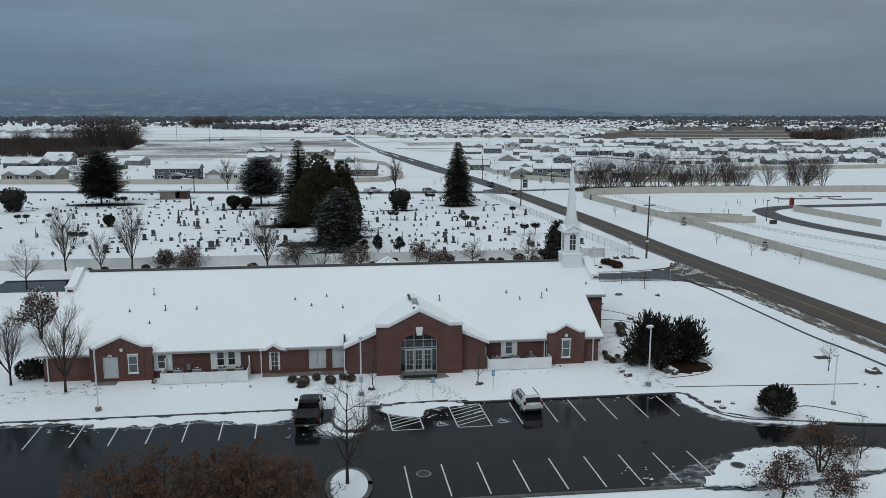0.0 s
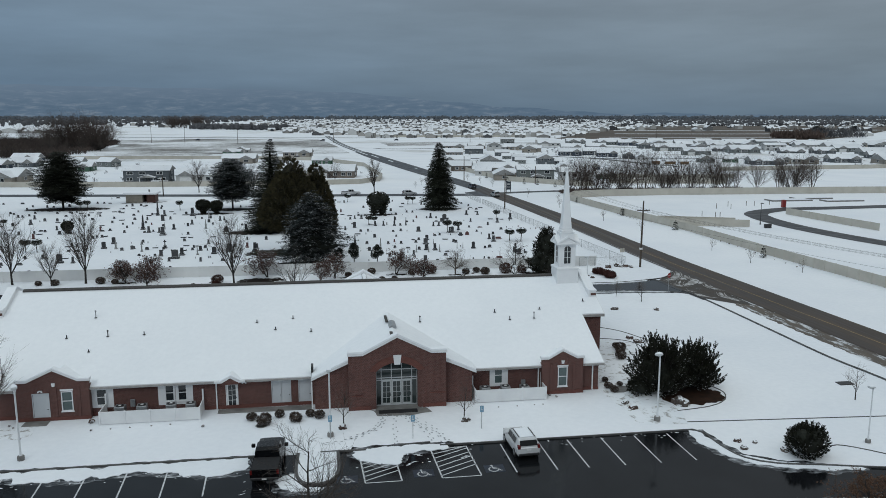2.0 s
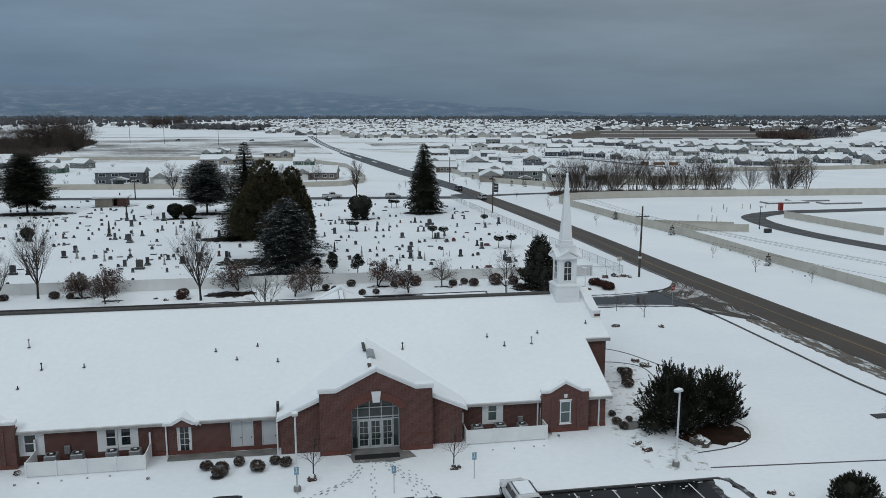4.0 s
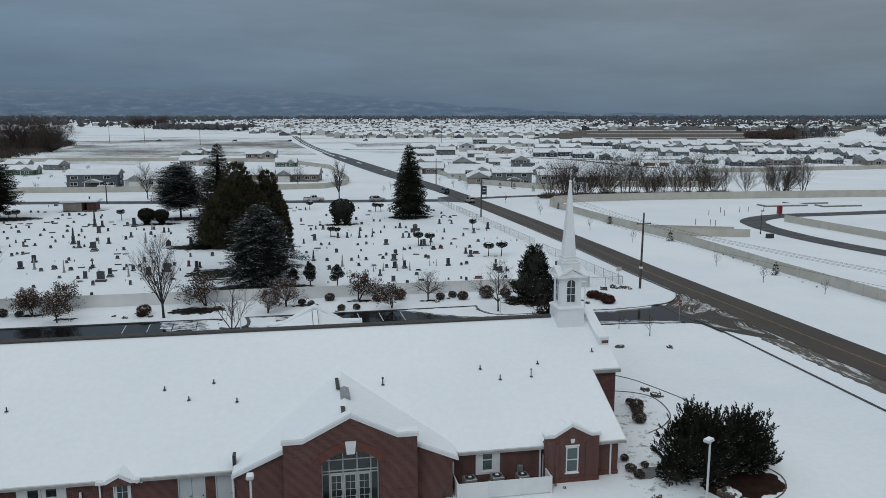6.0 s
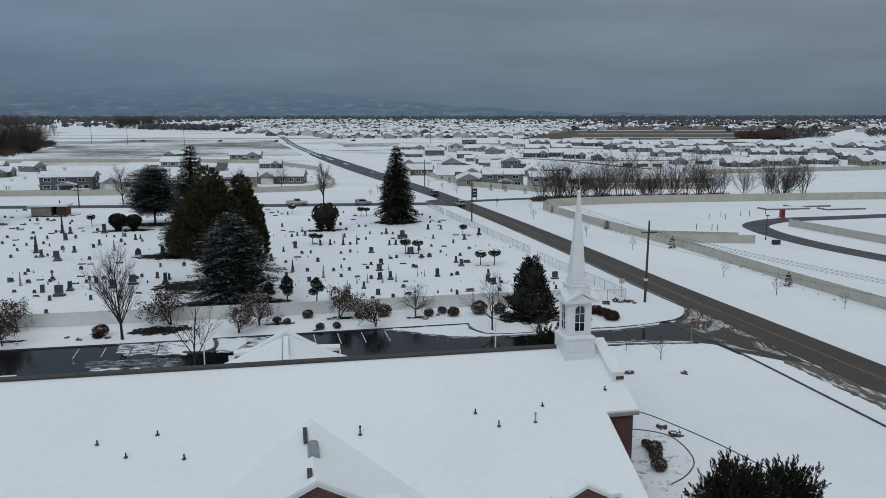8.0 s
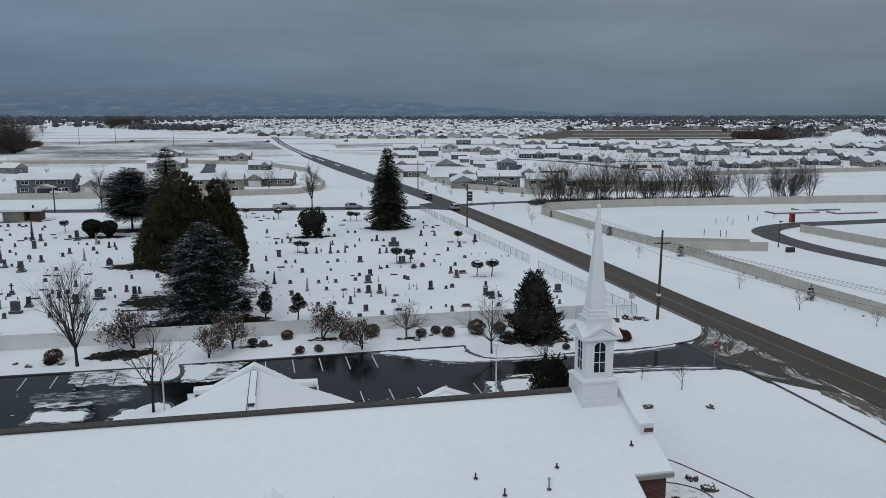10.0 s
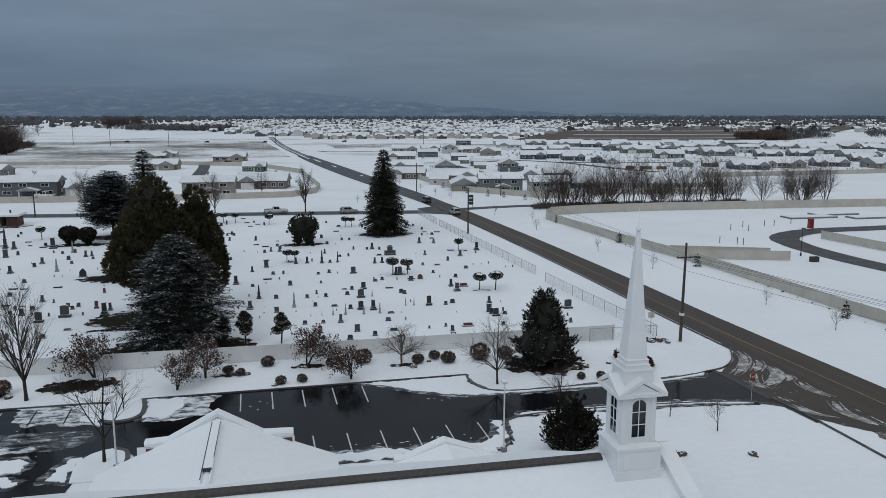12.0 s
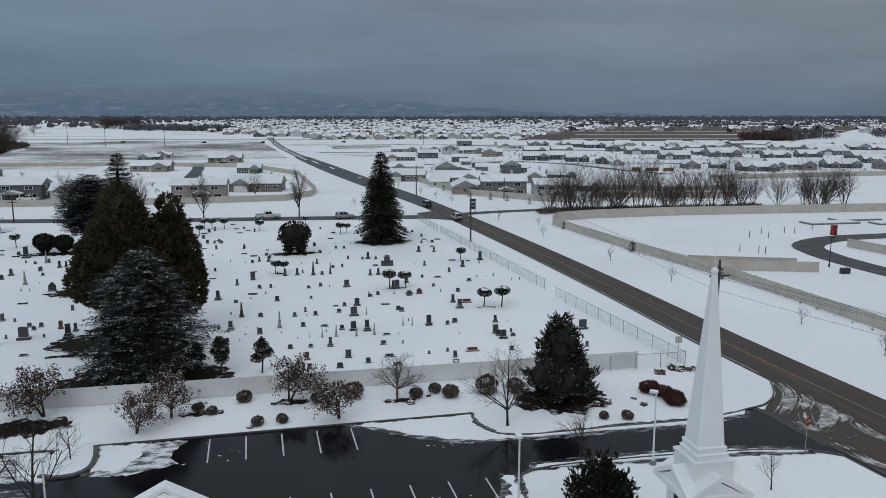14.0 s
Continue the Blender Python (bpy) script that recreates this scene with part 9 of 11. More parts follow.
part("panel", boxes((-0.8, 0.8, -0.06, 0.06, 0.9, 3.6)), SIGN_DARK, t)
part("lettering_bar", boxes((-0.5, 0.5, -0.07, -0.062, 2.6, 2.9)), SIGN_WHITE, t)
part("lettering_bar", boxes((-0.5, 0.5, -0.07, -0.062, 1.7, 1.85)), SIGN_WHITE, t)
for x in (-0.7, 0.7):
    part("post", boxes((x - 0.07, x + 0.07, 0.06, 0.2, 0, 3.6)), WOOD_POLE, t)
t = thing("street_lamp", (94.7, 101.4, 0), "dark slim street lamp beside the curve", "street lamp")
bm = bmesh.new()
tube(bm, [(0, 0, -0.1), (0, 0, 0.5), (0, 0, 0.55), (0, 0, 5.0)], [0.16, 0.14, 0.08, 0.06], 8)
part("pole", bm, METAL_DARK, t)
part("head", bevelled(boxes((-0.25, 0.25, -0.55, 0.1, 4.95, 5.12)), 0.04), METAL_DARK, t)
t = thing("portable_toilet", (119.5, 132.0, 0), "orange-red portable toilet on a building lot", "portable toilet")
part("cabin", bevelled(boxes((-0.5, 0.5, -0.5, 0.5, 0.1, 1.9)), 0.06), SIGN_RED, t)
part("door", boxes((0.502, 0.53, -0.4, 0.4, 0.2, 1.8)), SIGN_DARK, t)
part("roof", bevelled(boxes((-0.54, 0.54, -0.54, 0.54, 1.9, 2.1)), 0.08), SIGN_RED, t)
part("skid", boxes((-0.54, 0.54, -0.5, 0.5, 0, 0.1)), METAL_DARK, t)
t = thing("utility_cabinet", (93.4, 96.0, 0), "dark metal utility cabinet by the street", "cabinet")
part("body", bevelled(boxes((-0.75, 0.75, -0.4, 0.4, 0, 0.9)), 0.04), METAL_DARK, t)

# utility poles and wires
def utility_pole(x, y, h, arm=True, lean=0.0, label="weathered wooden utility pole"):
    t = thing("utility_pole", (x, y, 0), label, "utility pole", "utility poles")
    bm = bmesh.new()
    tube(bm, [(0, 0, -0.2), (lean * h * 0.5, 0, h * 0.5), (lean * h, 0, h)], [0.19, 0.16, 0.12], 8)
    part("pole", bm, WOOD_POLE, t)
    if arm:
        part("crossarm", boxes((lean * h - 1.1, lean * h + 1.1, -0.17, -0.05, h - 1.7, h - 1.56)), WOOD_POLE, t)
        for k in (-1.0, -0.5, 0.5, 1.0):
            bm = bmesh.new()
            turned(bm, [(0.03, 0), (0.055, 0.06), (0.03, 0.12), (0.055, 0.16), (0.02, 0.22)], 6, (lean * h + k, -0.11, h - 1.56))
            part("insulator", bm, METAL_GREY, t)
    return t


PA = utility_pole(46.6, 56.6, 11.3, True, 0.012, "leaning wooden utility pole by the rocks")
part("marker_band", boxes((-0.2, 0.24, -0.2, 0.2, 3.0, 3.3)), SIGN_WHITE, PA)
utility_pole(41.9, 139.4, 9.8, False, 0.0, "plain grey utility pole beside the road")
utility_pole(46.8, 232.0, 9.5, False)
utility_pole(70.5, 214.0, 6.5, False)
for x, y, h in ((-57, 187, 6.5), (-128, 640, 16), (-160, 660, 16), (-80, 610, 14), (0, 640, 14), (120, 620, 14), (210, 640, 14), (290, 610, 14), (-235, 700, 16), (420, 600, 13)):
    utility_pole(x, y, h, True)
wires = thing("power_lines", (46.6, 56.6, 0), "thin dark power lines sagging beside the road", "cable", kind="stuff")
for off, zz in ((-1.0, 9.8), (-0.4, 9.8), (0.5, 9.8), (1.0, 9.8), (0.1, 8.2)):
    for ex, ey, ez in ((86.0, -30.0, 9.5 if zz > 9 else 7.8), (66.0, 240.0, 9.0)):
        pts = [Vector((off + (ex - 46.6) * k / 16, (ey - 56.6) * k / 16, zz + (ez - zz) * k / 16 - 4 * 1.6 * (k / 16) * (1 - k / 16))) for k in range(17)]
        bm = bmesh.new()
        tube(bm, pts, [0.016] * 17, 3, False)
        part("wire", bm, METAL_DARK, wires)

# tan vinyl boundary fences of the new estate
def tan_fence(line, h, label, group="estate fences"):
    t = thing("estate_fence", (*line[0], 0), label, "fence", group)
    o = Vector((*line[0], 0))
    for a, b in zip(line, line[1:]):
        a, b = Vector((*a, 0)), Vector((*b, 0))
        n = max(1, round((b - a).length / 2.6))
        d = (b - a) / n
        m = Matrix.Rotation(math.atan2(d.y, d.x), 4, "Z")
        L = d.length
        for k in range(n):
            p = a + d * k - o
            bm = boxes((0.07, L - 0.07, -0.03, 0.03, 0.05, h - 0.12), (0.07, L - 0.07, -0.05, 0.05, h - 0.12, h))
            bmesh.ops.transform(bm, matrix=Matrix.Translation(p) @ m, verts=bm.verts[:])
            part("panel", bm, TAN_VINYL, t)
            bm = boxes((-0.075, 0.075, -0.075, 0.075, 0, h + 0.06))
            bmesh.ops.transform(bm, matrix=Matrix.Translation(p) @ m, verts=bm.verts[:])
            part("post", bm, TAN_VINYL, t)
    return t


tan_fence([(66.0, 158.0), (69.2, 121.4), (71.8, 104.0)], 1.8, "tan vinyl fence along the empty lots")
tan_fence([(72.0, 107.2), (80.0, 104.0), (88.2, 100.9)], 1.8, "tan vinyl fence beside a narrow strip")
tan_fence([(72.2, 102.9), (77.5, 101.6), (90.0, 97.7)], 1.7, "short tan vinyl fence across the empty lot")
tan_fence([(71.8, 104.0), (73.1, 95.0), (73.8, 78.0), (74.2, 64.4), (76.6, 36.0), (79.5, 6.0), (82, -14)], 1.7, "tan vinyl fence beside the road verge")
tan_fence([(66.0, 158.0), (69.6, 164.5), (80, 167.2), (102, 168.2), (160, 165.0), (215, 160)], 2.2, "long tan vinyl fence behind the empty lots")
tan_fence([(111.6, 118.0), (113.2, 104.0), (115.4, 88.0)], 1.7, "tan vinyl fence on the far side of the curve")
tan_fence([(-150, 231), (-70, 221.5), (-22, 219.0), (6, 222.5), (14, 234), (16, 248)], 1.9, "tan vinyl fence behind the street")
tan_fence([(16, 248), (13.5, 290), (12, 320)], 1.9, "tan vinyl fence along the side of the gardens")
tan_fence([(56.5, 270), (60.5, 240), (64, 226), (74, 213), (80, 205), (88, 200)], 1.9, "tan vinyl fence along the road")
tan_fence([(52, 350), (56.5, 270)], 1.9, "tan vinyl fence beside the bend")
tan_fence([(170, 265), (250, 270), (330, 285)], 1.9, "tan vinyl fence before the estate houses")
tan_fence([(-160, 405), (-60, 395), (-10, 372), (12, 320)], 1.9, "tan vinyl fence behind the houses")

# little conifers along the fence
lc = spruce("young_spruce", "young spruce sapling by the fence", 2.0, 0.7, 51, NEEDLE_DARK, 0.1, 0.7, 0.05, 0.9, "young spruces")
for i, (x, y, s) in enumerate(((71.2, 96.2, 0.95), (68.8, 122.0, 0.95), (72.2, 61.8, 0.95), (66.5, 152, 0.8), (67.2, 150, 0.8), (60.0, 232, 1.0), (62, 224, 1.0), (66, 213, 1.0), (58, 243, 1.0), (70, 209, 0.9), (30, 210, 1.0), (31, 215, 1.1), (74, 200, 0.9))):
    (settle if i == 0 else put)(lc, x, y, s, i * 40)

# ---- vehicles ----
def car_paint(name, col, rough=0.22):
    m, n, l, b = material(name, rough, 0.0, 0.4)
    v = objcoord(n)
    c = ramp(n, l, tex_noise(n, l, v, 2.0, 4), [(0.3, tuple(k * 0.85 for k in col)), (0.7, col)])
    l.new(c, b.inputs["Base Color"])
    l.new(maprange(n, l, tex_noise(n, l, v, 7, 4), 0.3, 0.7, rough, rough + 0.2), b.inputs["Roughness"])
    b.inputs["Coat Weight"].default_value = 0.25
    return m


PAINT_BLACK = car_paint("black_car_paint", (0.005, 0.005, 0.006), 0.12)
PAINT_BLACK.node_tree.nodes["Principled BSDF"].inputs["Specular IOR Level"].default_value = 0.2
PAINT_BLACK.node_tree.nodes["Principled BSDF"].inputs["Coat Weight"].default_value = 0.05
PAINT_WHITE = car_paint("white_car_paint", (0.62, 0.63, 0.64), 0.3)
PAINT_SILVER = car_paint("silver_car_paint", (0.34, 0.35, 0.36), 0.3)
PAINT_DARK = car_paint("dark_blue_car_paint", (0.03, 0.04, 0.06), 0.3)
TAIL_RED = grainy("red_tail_lamp", (0.10, 0.008, 0.008), (0.15, 0.012, 0.012), 6, 0.2, bstr=0.02)
HEAD_CLEAR = grainy("clear_head_lamp", (0.45, 0.46, 0.47), (0.6, 0.6, 0.6), 6, 0.15, bstr=0.02)
CHROME = grainy("bright_metal", (0.45, 0.45, 0.46), (0.6, 0.6, 0.6), 6, 0.25, metal=0.9, bstr=0.02)


def loft(rows):
    """A closed hull through rows of (y, [(half width, z), ...]), mirrored left and right."""
    bm = bmesh.new()
    loops = []
    for y, pr in rows:
        loops.append([bm.verts.new((w, y, z)) for w, z in pr] + [bm.verts.new((-w, y, z)) for w, z in pr[::-1]])
    n = len(loops[0])
    for a, b in zip(loops, loops[1:]):
        for k in range(n):
            bm.faces.new((a[k], a[(k + 1) % n], b[(k + 1) % n], b[k]))
    bm.faces.new(loops[0])
    bm.faces.new(loops[-1][::-1])
    bmesh.ops.recalc_face_normals(bm, faces=bm.faces[:])
    return bm


def wheel(parent, x, y, r, w):
    s = 1 if x > 0 else -1
    bm = bmesh.new()
    turned(bm, [(r * 0.62, -w / 2), (r * 0.94, -w / 2), (r, -w * 0.35), (r, w * 0.35), (r * 0.94, w / 2), (r * 0.62, w / 2)], 20)
    bmesh.ops.transform(bm, matrix=Matrix.Translation((x, y, r)) @ Matrix.Rotation(math.pi / 2, 4, "Y"), verts=bm.verts[:])
    wh = part("wheel", bm, RUBBER, parent, "black tyre on a metal rim")
    bm = bmesh.new()
    turned(bm, [(r * 0.62, -0.02), (r * 0.62, 0.02), (r * 0.2, 0.05), (r * 0.08, 0.06)], 14)
    bmesh.ops.transform(bm, matrix=Matrix.Translation((x + s * w * 0.42, y, r)) @ Matrix.Rotation(s * math.pi / 2, 4, "Y"), verts=bm.verts[:])
    part("rim", bm, METAL_GREY, wh)


def quad(*p):
    bm = bmesh.new()
    bm.faces.new([bm.verts.new(k) for k in p])
    return bm


def sill_row(w, z0, z1, zt, wt):
    return [(w * 0.90, z0), (w, z0 + 0.18), (w, z1 - 0.16), (w * 0.95, z1), (wt, zt)]


def suv(label, paint, L=4.6, W=0.93, H=1.68, group=""):
    t = thing("suv", (0, 0, -500), label, "car", group)
    h = L / 2
    part("body", loft([(-h, sill_row(W * 0.86, 0.45, 0.95, 0.97, 0.55)), (-h + 0.12, sill_row(W * 0.97, 0.35, 1.02, 1.04, 0.6)), (-h * 0.5, sill_row(W, 0.28, 1.06, 1.08, 0.6)), (h * 0.28, sill_row(W, 0.28, 1.04, 1.08, 0.6)),
                       (h * 0.45, sill_row(W * 0.99, 0.3, 1.0, 1.06, 0.5)), (h * 0.86, sill_row(W * 0.94, 0.34, 0.86, 0.92, 0.5)), (h, sill_row(W * 0.78, 0.42, 0.72, 0.76, 0.5))]), paint, t, smooth=False)
    cab = loft([(-h + 0.10, [(W * 0.88, 1.0), (W * 0.84, 1.08), (W * 0.6, 1.12)]), (-h + 0.45, [(W * 0.92, 1.0), (W * 0.76, H - 0.10), (W * 0.6, H - 0.02)]), (-h * 0.2, [(W * 0.93, 1.0), (W * 0.78, H - 0.05), (W * 0.62, H)]),
                (h * 0.10, [(W * 0.93, 1.0), (W * 0.77, H - 0.08), (W * 0.6, H - 0.03)]), (h * 0.46, [(W * 0.90, 1.0), (W * 0.86, 1.05), (W * 0.6, 1.08)])])
    c = part("cabin", cab, paint, t)
    y0, y1 = -h + 0.10, -h + 0.45
    part("rear_window", quad((-W * 0.76, y0 - 0.01, 1.13), (W * 0.76, y0 - 0.01, 1.13), (W * 0.70, y1 - 0.12, H - 0.14), (-W * 0.70, y1 - 0.12, H - 0.14)), GLASS_CAR, t)
    part("windscreen", quad((W * 0.76, h * 0.462, 1.12), (-W * 0.76, h * 0.462, 1.12), (-W * 0.64, h * 0.165, H - 0.07), (W * 0.64, h * 0.165, H - 0.07)), GLASS_CAR, t)
    for s in (-1, 1):
        for a, b in ((-h * 0.62, -h * 0.24), (-h * 0.20, h * 0.16)):
            part("side_window", quad((s * W * 0.945, a, 1.09), (s * W * 0.945, b + 0.12, 1.09), (s * W * 0.825, b, H - 0.13), (s * W * 0.825, a + 0.05, H - 0.13)), GLASS_CAR, t)
        part("tail_lamp", bevelled(boxes((s * W * 0.82 - 0.10, s * W * 0.82 + 0.10, -h - 0.01, -h + 0.28, 0.92, 1.20)), 0.02), TAIL_RED, t)
        part("head_lamp", bevelled(boxes((s * W * 0.66 - 0.16, s * W * 0.66 + 0.16, h * 0.86, h * 0.98, 0.68, 0.82)), 0.02), HEAD_CLEAR, t)
        part("mirror", bevelled(boxes((s * W * 1.06 - 0.11, s * W * 1.06 + 0.11, h * 0.26, h * 0.34, 1.0, 1.14)), 0.03), paint, t)
        part("roof_rail", boxes((s * W * 0.66 - 0.02, s * W * 0.66 + 0.02, -h * 0.7, h * 0.05, H - 0.02, H + 0.04)), METAL_DARK, t)
        for y in (-h * 0.60, h * 0.60):
            wheel(t, s * (W - 0.10), y, 0.35, 0.22)
    part("bumper", bevelled(boxes((-W * 0.86, W * 0.86, -h - 0.05, -h + 0.15, 0.38, 0.58)), 0.04), METAL_DARK, t)
    part("number_plate", boxes((-0.16, 0.16, -h - 0.02, -h, 0.80, 0.92)), SIGN_WHITE, t)
    part("snow_on_roof", bevelled(boxes((-W * 0.58, W * 0.58, -h * 0.72, h * 0.06, H - 0.01, H + 0.03)), 0.015), SNOW, t, "thin snow left on the roof")
    return t


def pickup(label, paint, group="", L=5.9, W=1.01, H=1.94, snow=False):
    t = thing("pickup_truck", (0, 0, -500), label, "pickup truck", group)
    h = L / 2
    part("body", loft([(h, sill_row(W * 0.86, 0.5, 0.95, 1.0, 0.6)), (h * 0.92, sill_row(W * 0.97, 0.45, 1.12, 1.18, 0.6)), (h * 0.42, sill_row(W, 0.42, 1.16, 1.24, 0.6)), (h * 0.30, sill_row(W, 0.42, 1.18, 1.26, 0.6)), (-h * 0.30, sill_row(W, 0.42, 1.18, 1.24, 0.6))]), paint, t)
    part("cab", loft([(-h * 0.30, [(W * 0.93, 1.15), (W * 0.82, 1.7), (W * 0.6, 1.74)]), (-h * 0.22, [(W * 0.94, 1.15), (W * 0.79, H - 0.06), (W * 0.6, H)]), (h * 0.12, [(W * 0.94, 1.15), (W * 0.79, H - 0.06), (W * 0.6, H)]), (h * 0.40, [(W * 0.93, 1.15), (W * 0.88, 1.2), (W * 0.6, 1.24)])]), paint, t)
    for s in (-1, 1):
        part("bed_side", bevelled(boxes((s * W - 0.07 if s > 0 else s * W, s * W if s > 0 else s * W + 0.07, -h, -h * 0.30, 0.55, 1.24)), 0.03), paint, t)
        part("tail_lamp", bevelled(boxes((s * (W - 0.09) - 0.08, s * (W - 0.09) + 0.08, -h - 0.012, -h + 0.06, 0.86, 1.20)), 0.015), TAIL_RED, t)
        part("head_lamp", bevelled(boxes((s * W * 0.74 - 0.18, s * W * 0.74 + 0.18, h * 0.93, h + 0.005, 0.86, 1.04)), 0.02), HEAD_CLEAR, t)
        part("mirror", bevelled(boxes((s * (W + 0.20) - 0.14, s * (W + 0.20) + 0.14, h * 0.28, h * 0.36, 1.22, 1.48)), 0.04), paint, t)
        for a, b in ((-h * 0.24, h * 0.02), (h * 0.05, h * 0.24)):
            part("side_window", quad((s * W * 0.945, a, 1.26), (s * W * 0.945, b + 0.05, 1.26), (s * W * 0.815, b, H - 0.12), (s * W * 0.815, a + 0.03, H - 0.12)), GLASS_CAR, t)
        for y in (-h * 0.56, h * 0.62):
            wheel(t, s * (W - 0.13), y, 0.40, 0.27)
    part("bed_floor", boxes((-W + 0.07, W - 0.07, -h + 0.06, -h * 0.30, 0.6, 0.72)), METAL_DARK, t)
    part("bed_cover", bevelled(boxes((-W + 0.075, W - 0.075, -h + 0.06, -h * 0.31, 1.18, 1.25)), 0.02), MAT_BLACK, t, "black fabric bed cover")
    part("tailgate", bevelled(boxes((-W + 0.08, W - 0.08, -h, -h + 0.06, 0.62, 1.24)), 0.02), paint, t)
    part("bumper", bevelled(boxes((-W * 0.96, W * 0.96, -h - 0.16, -h - 0.01, 0.50, 0.68)), 0.04), METAL_DARK, t)
    part("number_plate", boxes((-0.16, 0.16, -h - 0.175, -h - 0.162, 0.55, 0.66)), SIGN_WHITE, t)
    part("rear_window", quad((-W * 0.78, -h * 0.306, 1.28), (W * 0.78, -h * 0.306, 1.28), (W * 0.74, -h * 0.306, 1.68), (-W * 0.74, -h * 0.306, 1.68)), GLASS_CAR, t)
    part("windscreen", quad((W * 0.78, h * 0.385, 1.28), (-W * 0.78, h * 0.385, 1.28), (-W * 0.66, h * 0.14, H - 0.03), (W * 0.66, h * 0.14, H - 0.03)), GLASS_CAR, t)
    return t


settle(suv("white compact suv with snow on its roof", PAINT_WHITE, 4.5, 0.93, 1.62), 8.75, -11.5, 1.0, 3)
settle(pickup("black crew-cab pickup truck with a covered bed", PAINT_BLACK), -10.4, -12.1, 1.0, -2)
wp = settle(pickup("white pickup truck on the street", PAINT_WHITE, "street vehicles"), 1.5, 182.6, 1.0, -83)
put(wp, -68, 236, 1.0, 80)
sc = settle(suv("silver car waiting at the street corner", PAINT_SILVER, group="street vehicles"), 20.0, 179.8, 1.0, -84)
put(sc, 46.2, 172, 1.0, 8)
dk = settle(suv("dark car on the main road", PAINT_DARK, group="street vehicles"), 44.0, 200, 1.0, 10)
put(dk, -24, 395, 1.0, 70)
for x, y in ((-60, 700), (-10, 690), (-130, 720), (60, 690)):
    put(dk, x, y, 1.0, 85)

# ---- houses ----
SIDING = {}
for nm, a, b in (("slate_grey", (0.078, 0.090, 0.101), (0.117, 0.129, 0.140)), ("grey_green", (0.133, 0.148, 0.144), (0.179, 0.195, 0.191)), ("tan", (0.234, 0.211, 0.179), (0.296, 0.269, 0.234)), ("white", (0.429, 0.429, 0.421), (0.515, 0.515, 0.507)),
                 ("navy", (0.027, 0.039, 0.058), (0.047, 0.062, 0.086)), ("green", (0.047, 0.101, 0.070), (0.070, 0.140, 0.094)), ("taupe", (0.133, 0.113, 0.098), (0.187, 0.160, 0.140))):
    SIDING[nm] = grainy(nm + "_siding", a, b, 0.5, 0.7, world=True, bstr=0.15)
GARAGE = grainy("white_garage_door", (0.55, 0.55, 0.54), (0.64, 0.64, 0.63), 1.0, 0.5)
HG = "estate houses"
# grey in place of white trim, as painted shadow along the roof edges
FASCIA = grainy("fascia_with_edge_shadow", (0.17, 0.17, 0.17), (0.30, 0.30, 0.29), 1.0, 0.6)


def gable_roof(name, parent, x0, x1, y0, y1, z, rise, along="x", over=0.45, snow=True):
    """A pitched roof: deck and bargeboards greyed for edge shadow, and a blanket of snow."""
    bm, sn = bmesh.new(), bmesh.new()
    if along == "x":
        c = (y0 + y1) / 2
        k = rise / ((y1 - y0) / 2)
        p = [(y0 - over, z - over * k), (c, z + rise), (y1 + over, z - over * k)]
        prism_x(bm, [p[0], p[2], (p[2][0], p[2][1] + 0.16), (c, z + rise + 0.18), (p[0][0], p[0][1] + 0.16)], x0 - over, x1 + over)
        prism_x(sn, [(p[0][0], p[0][1] + 0.16), (c, z + rise + 0.18), (p[2][0], p[2][1] + 0.16), (p[2][0] - 0.05, p[2][1] + 0.30), (c, z + rise + 0.34), (p[0][0] + 0.05, p[0][1] + 0.30)], x0 - over + 0.04, x1 + over - 0.04)
    else:
        c = (x0 + x1) / 2
        k = rise / ((x1 - x0) / 2)
        p = [(x0 - over, z - over * k), (c, z + rise), (x1 + over, z - over * k)]
        prism_y(bm, [p[0], p[2], (p[2][0], p[2][1] + 0.16), (c, z + rise + 0.18), (p[0][0], p[0][1] + 0.16)], y0 - over, y1 + over)
        prism_y(sn, [(p[0][0], p[0][1] + 0.16), (c, z + rise + 0.18), (p[2][0], p[2][1] + 0.16), (p[2][0] - 0.05, p[2][1] + 0.30), (c, z + rise + 0.34), (p[0][0] + 0.05, p[0][1] + 0.30)], y0 - over + 0.04, y1 + over - 0.04)
    for b in (bm, sn):
        bmesh.ops.recalc_face_normals(b, faces=b.faces[:])
    r = part(name, bm, FASCIA, parent)
    part("snow_on_roof", sn, SNOW_HOUSE, r)
    return r


def gable_walls(bm, x0, x1, y0, y1, z, rise, along):
    box(bm, x0, x1, y0, y1, 0, z)
    if along == "x":
        prism_x(bm, [(y0, z), (y1, z), ((y0 + y1) / 2, z + rise)], x0, x1)
    else:
        prism_y(bm, [(x0, z), (x1, z), ((x0 + x1) / 2, z + rise)], y0, y1)


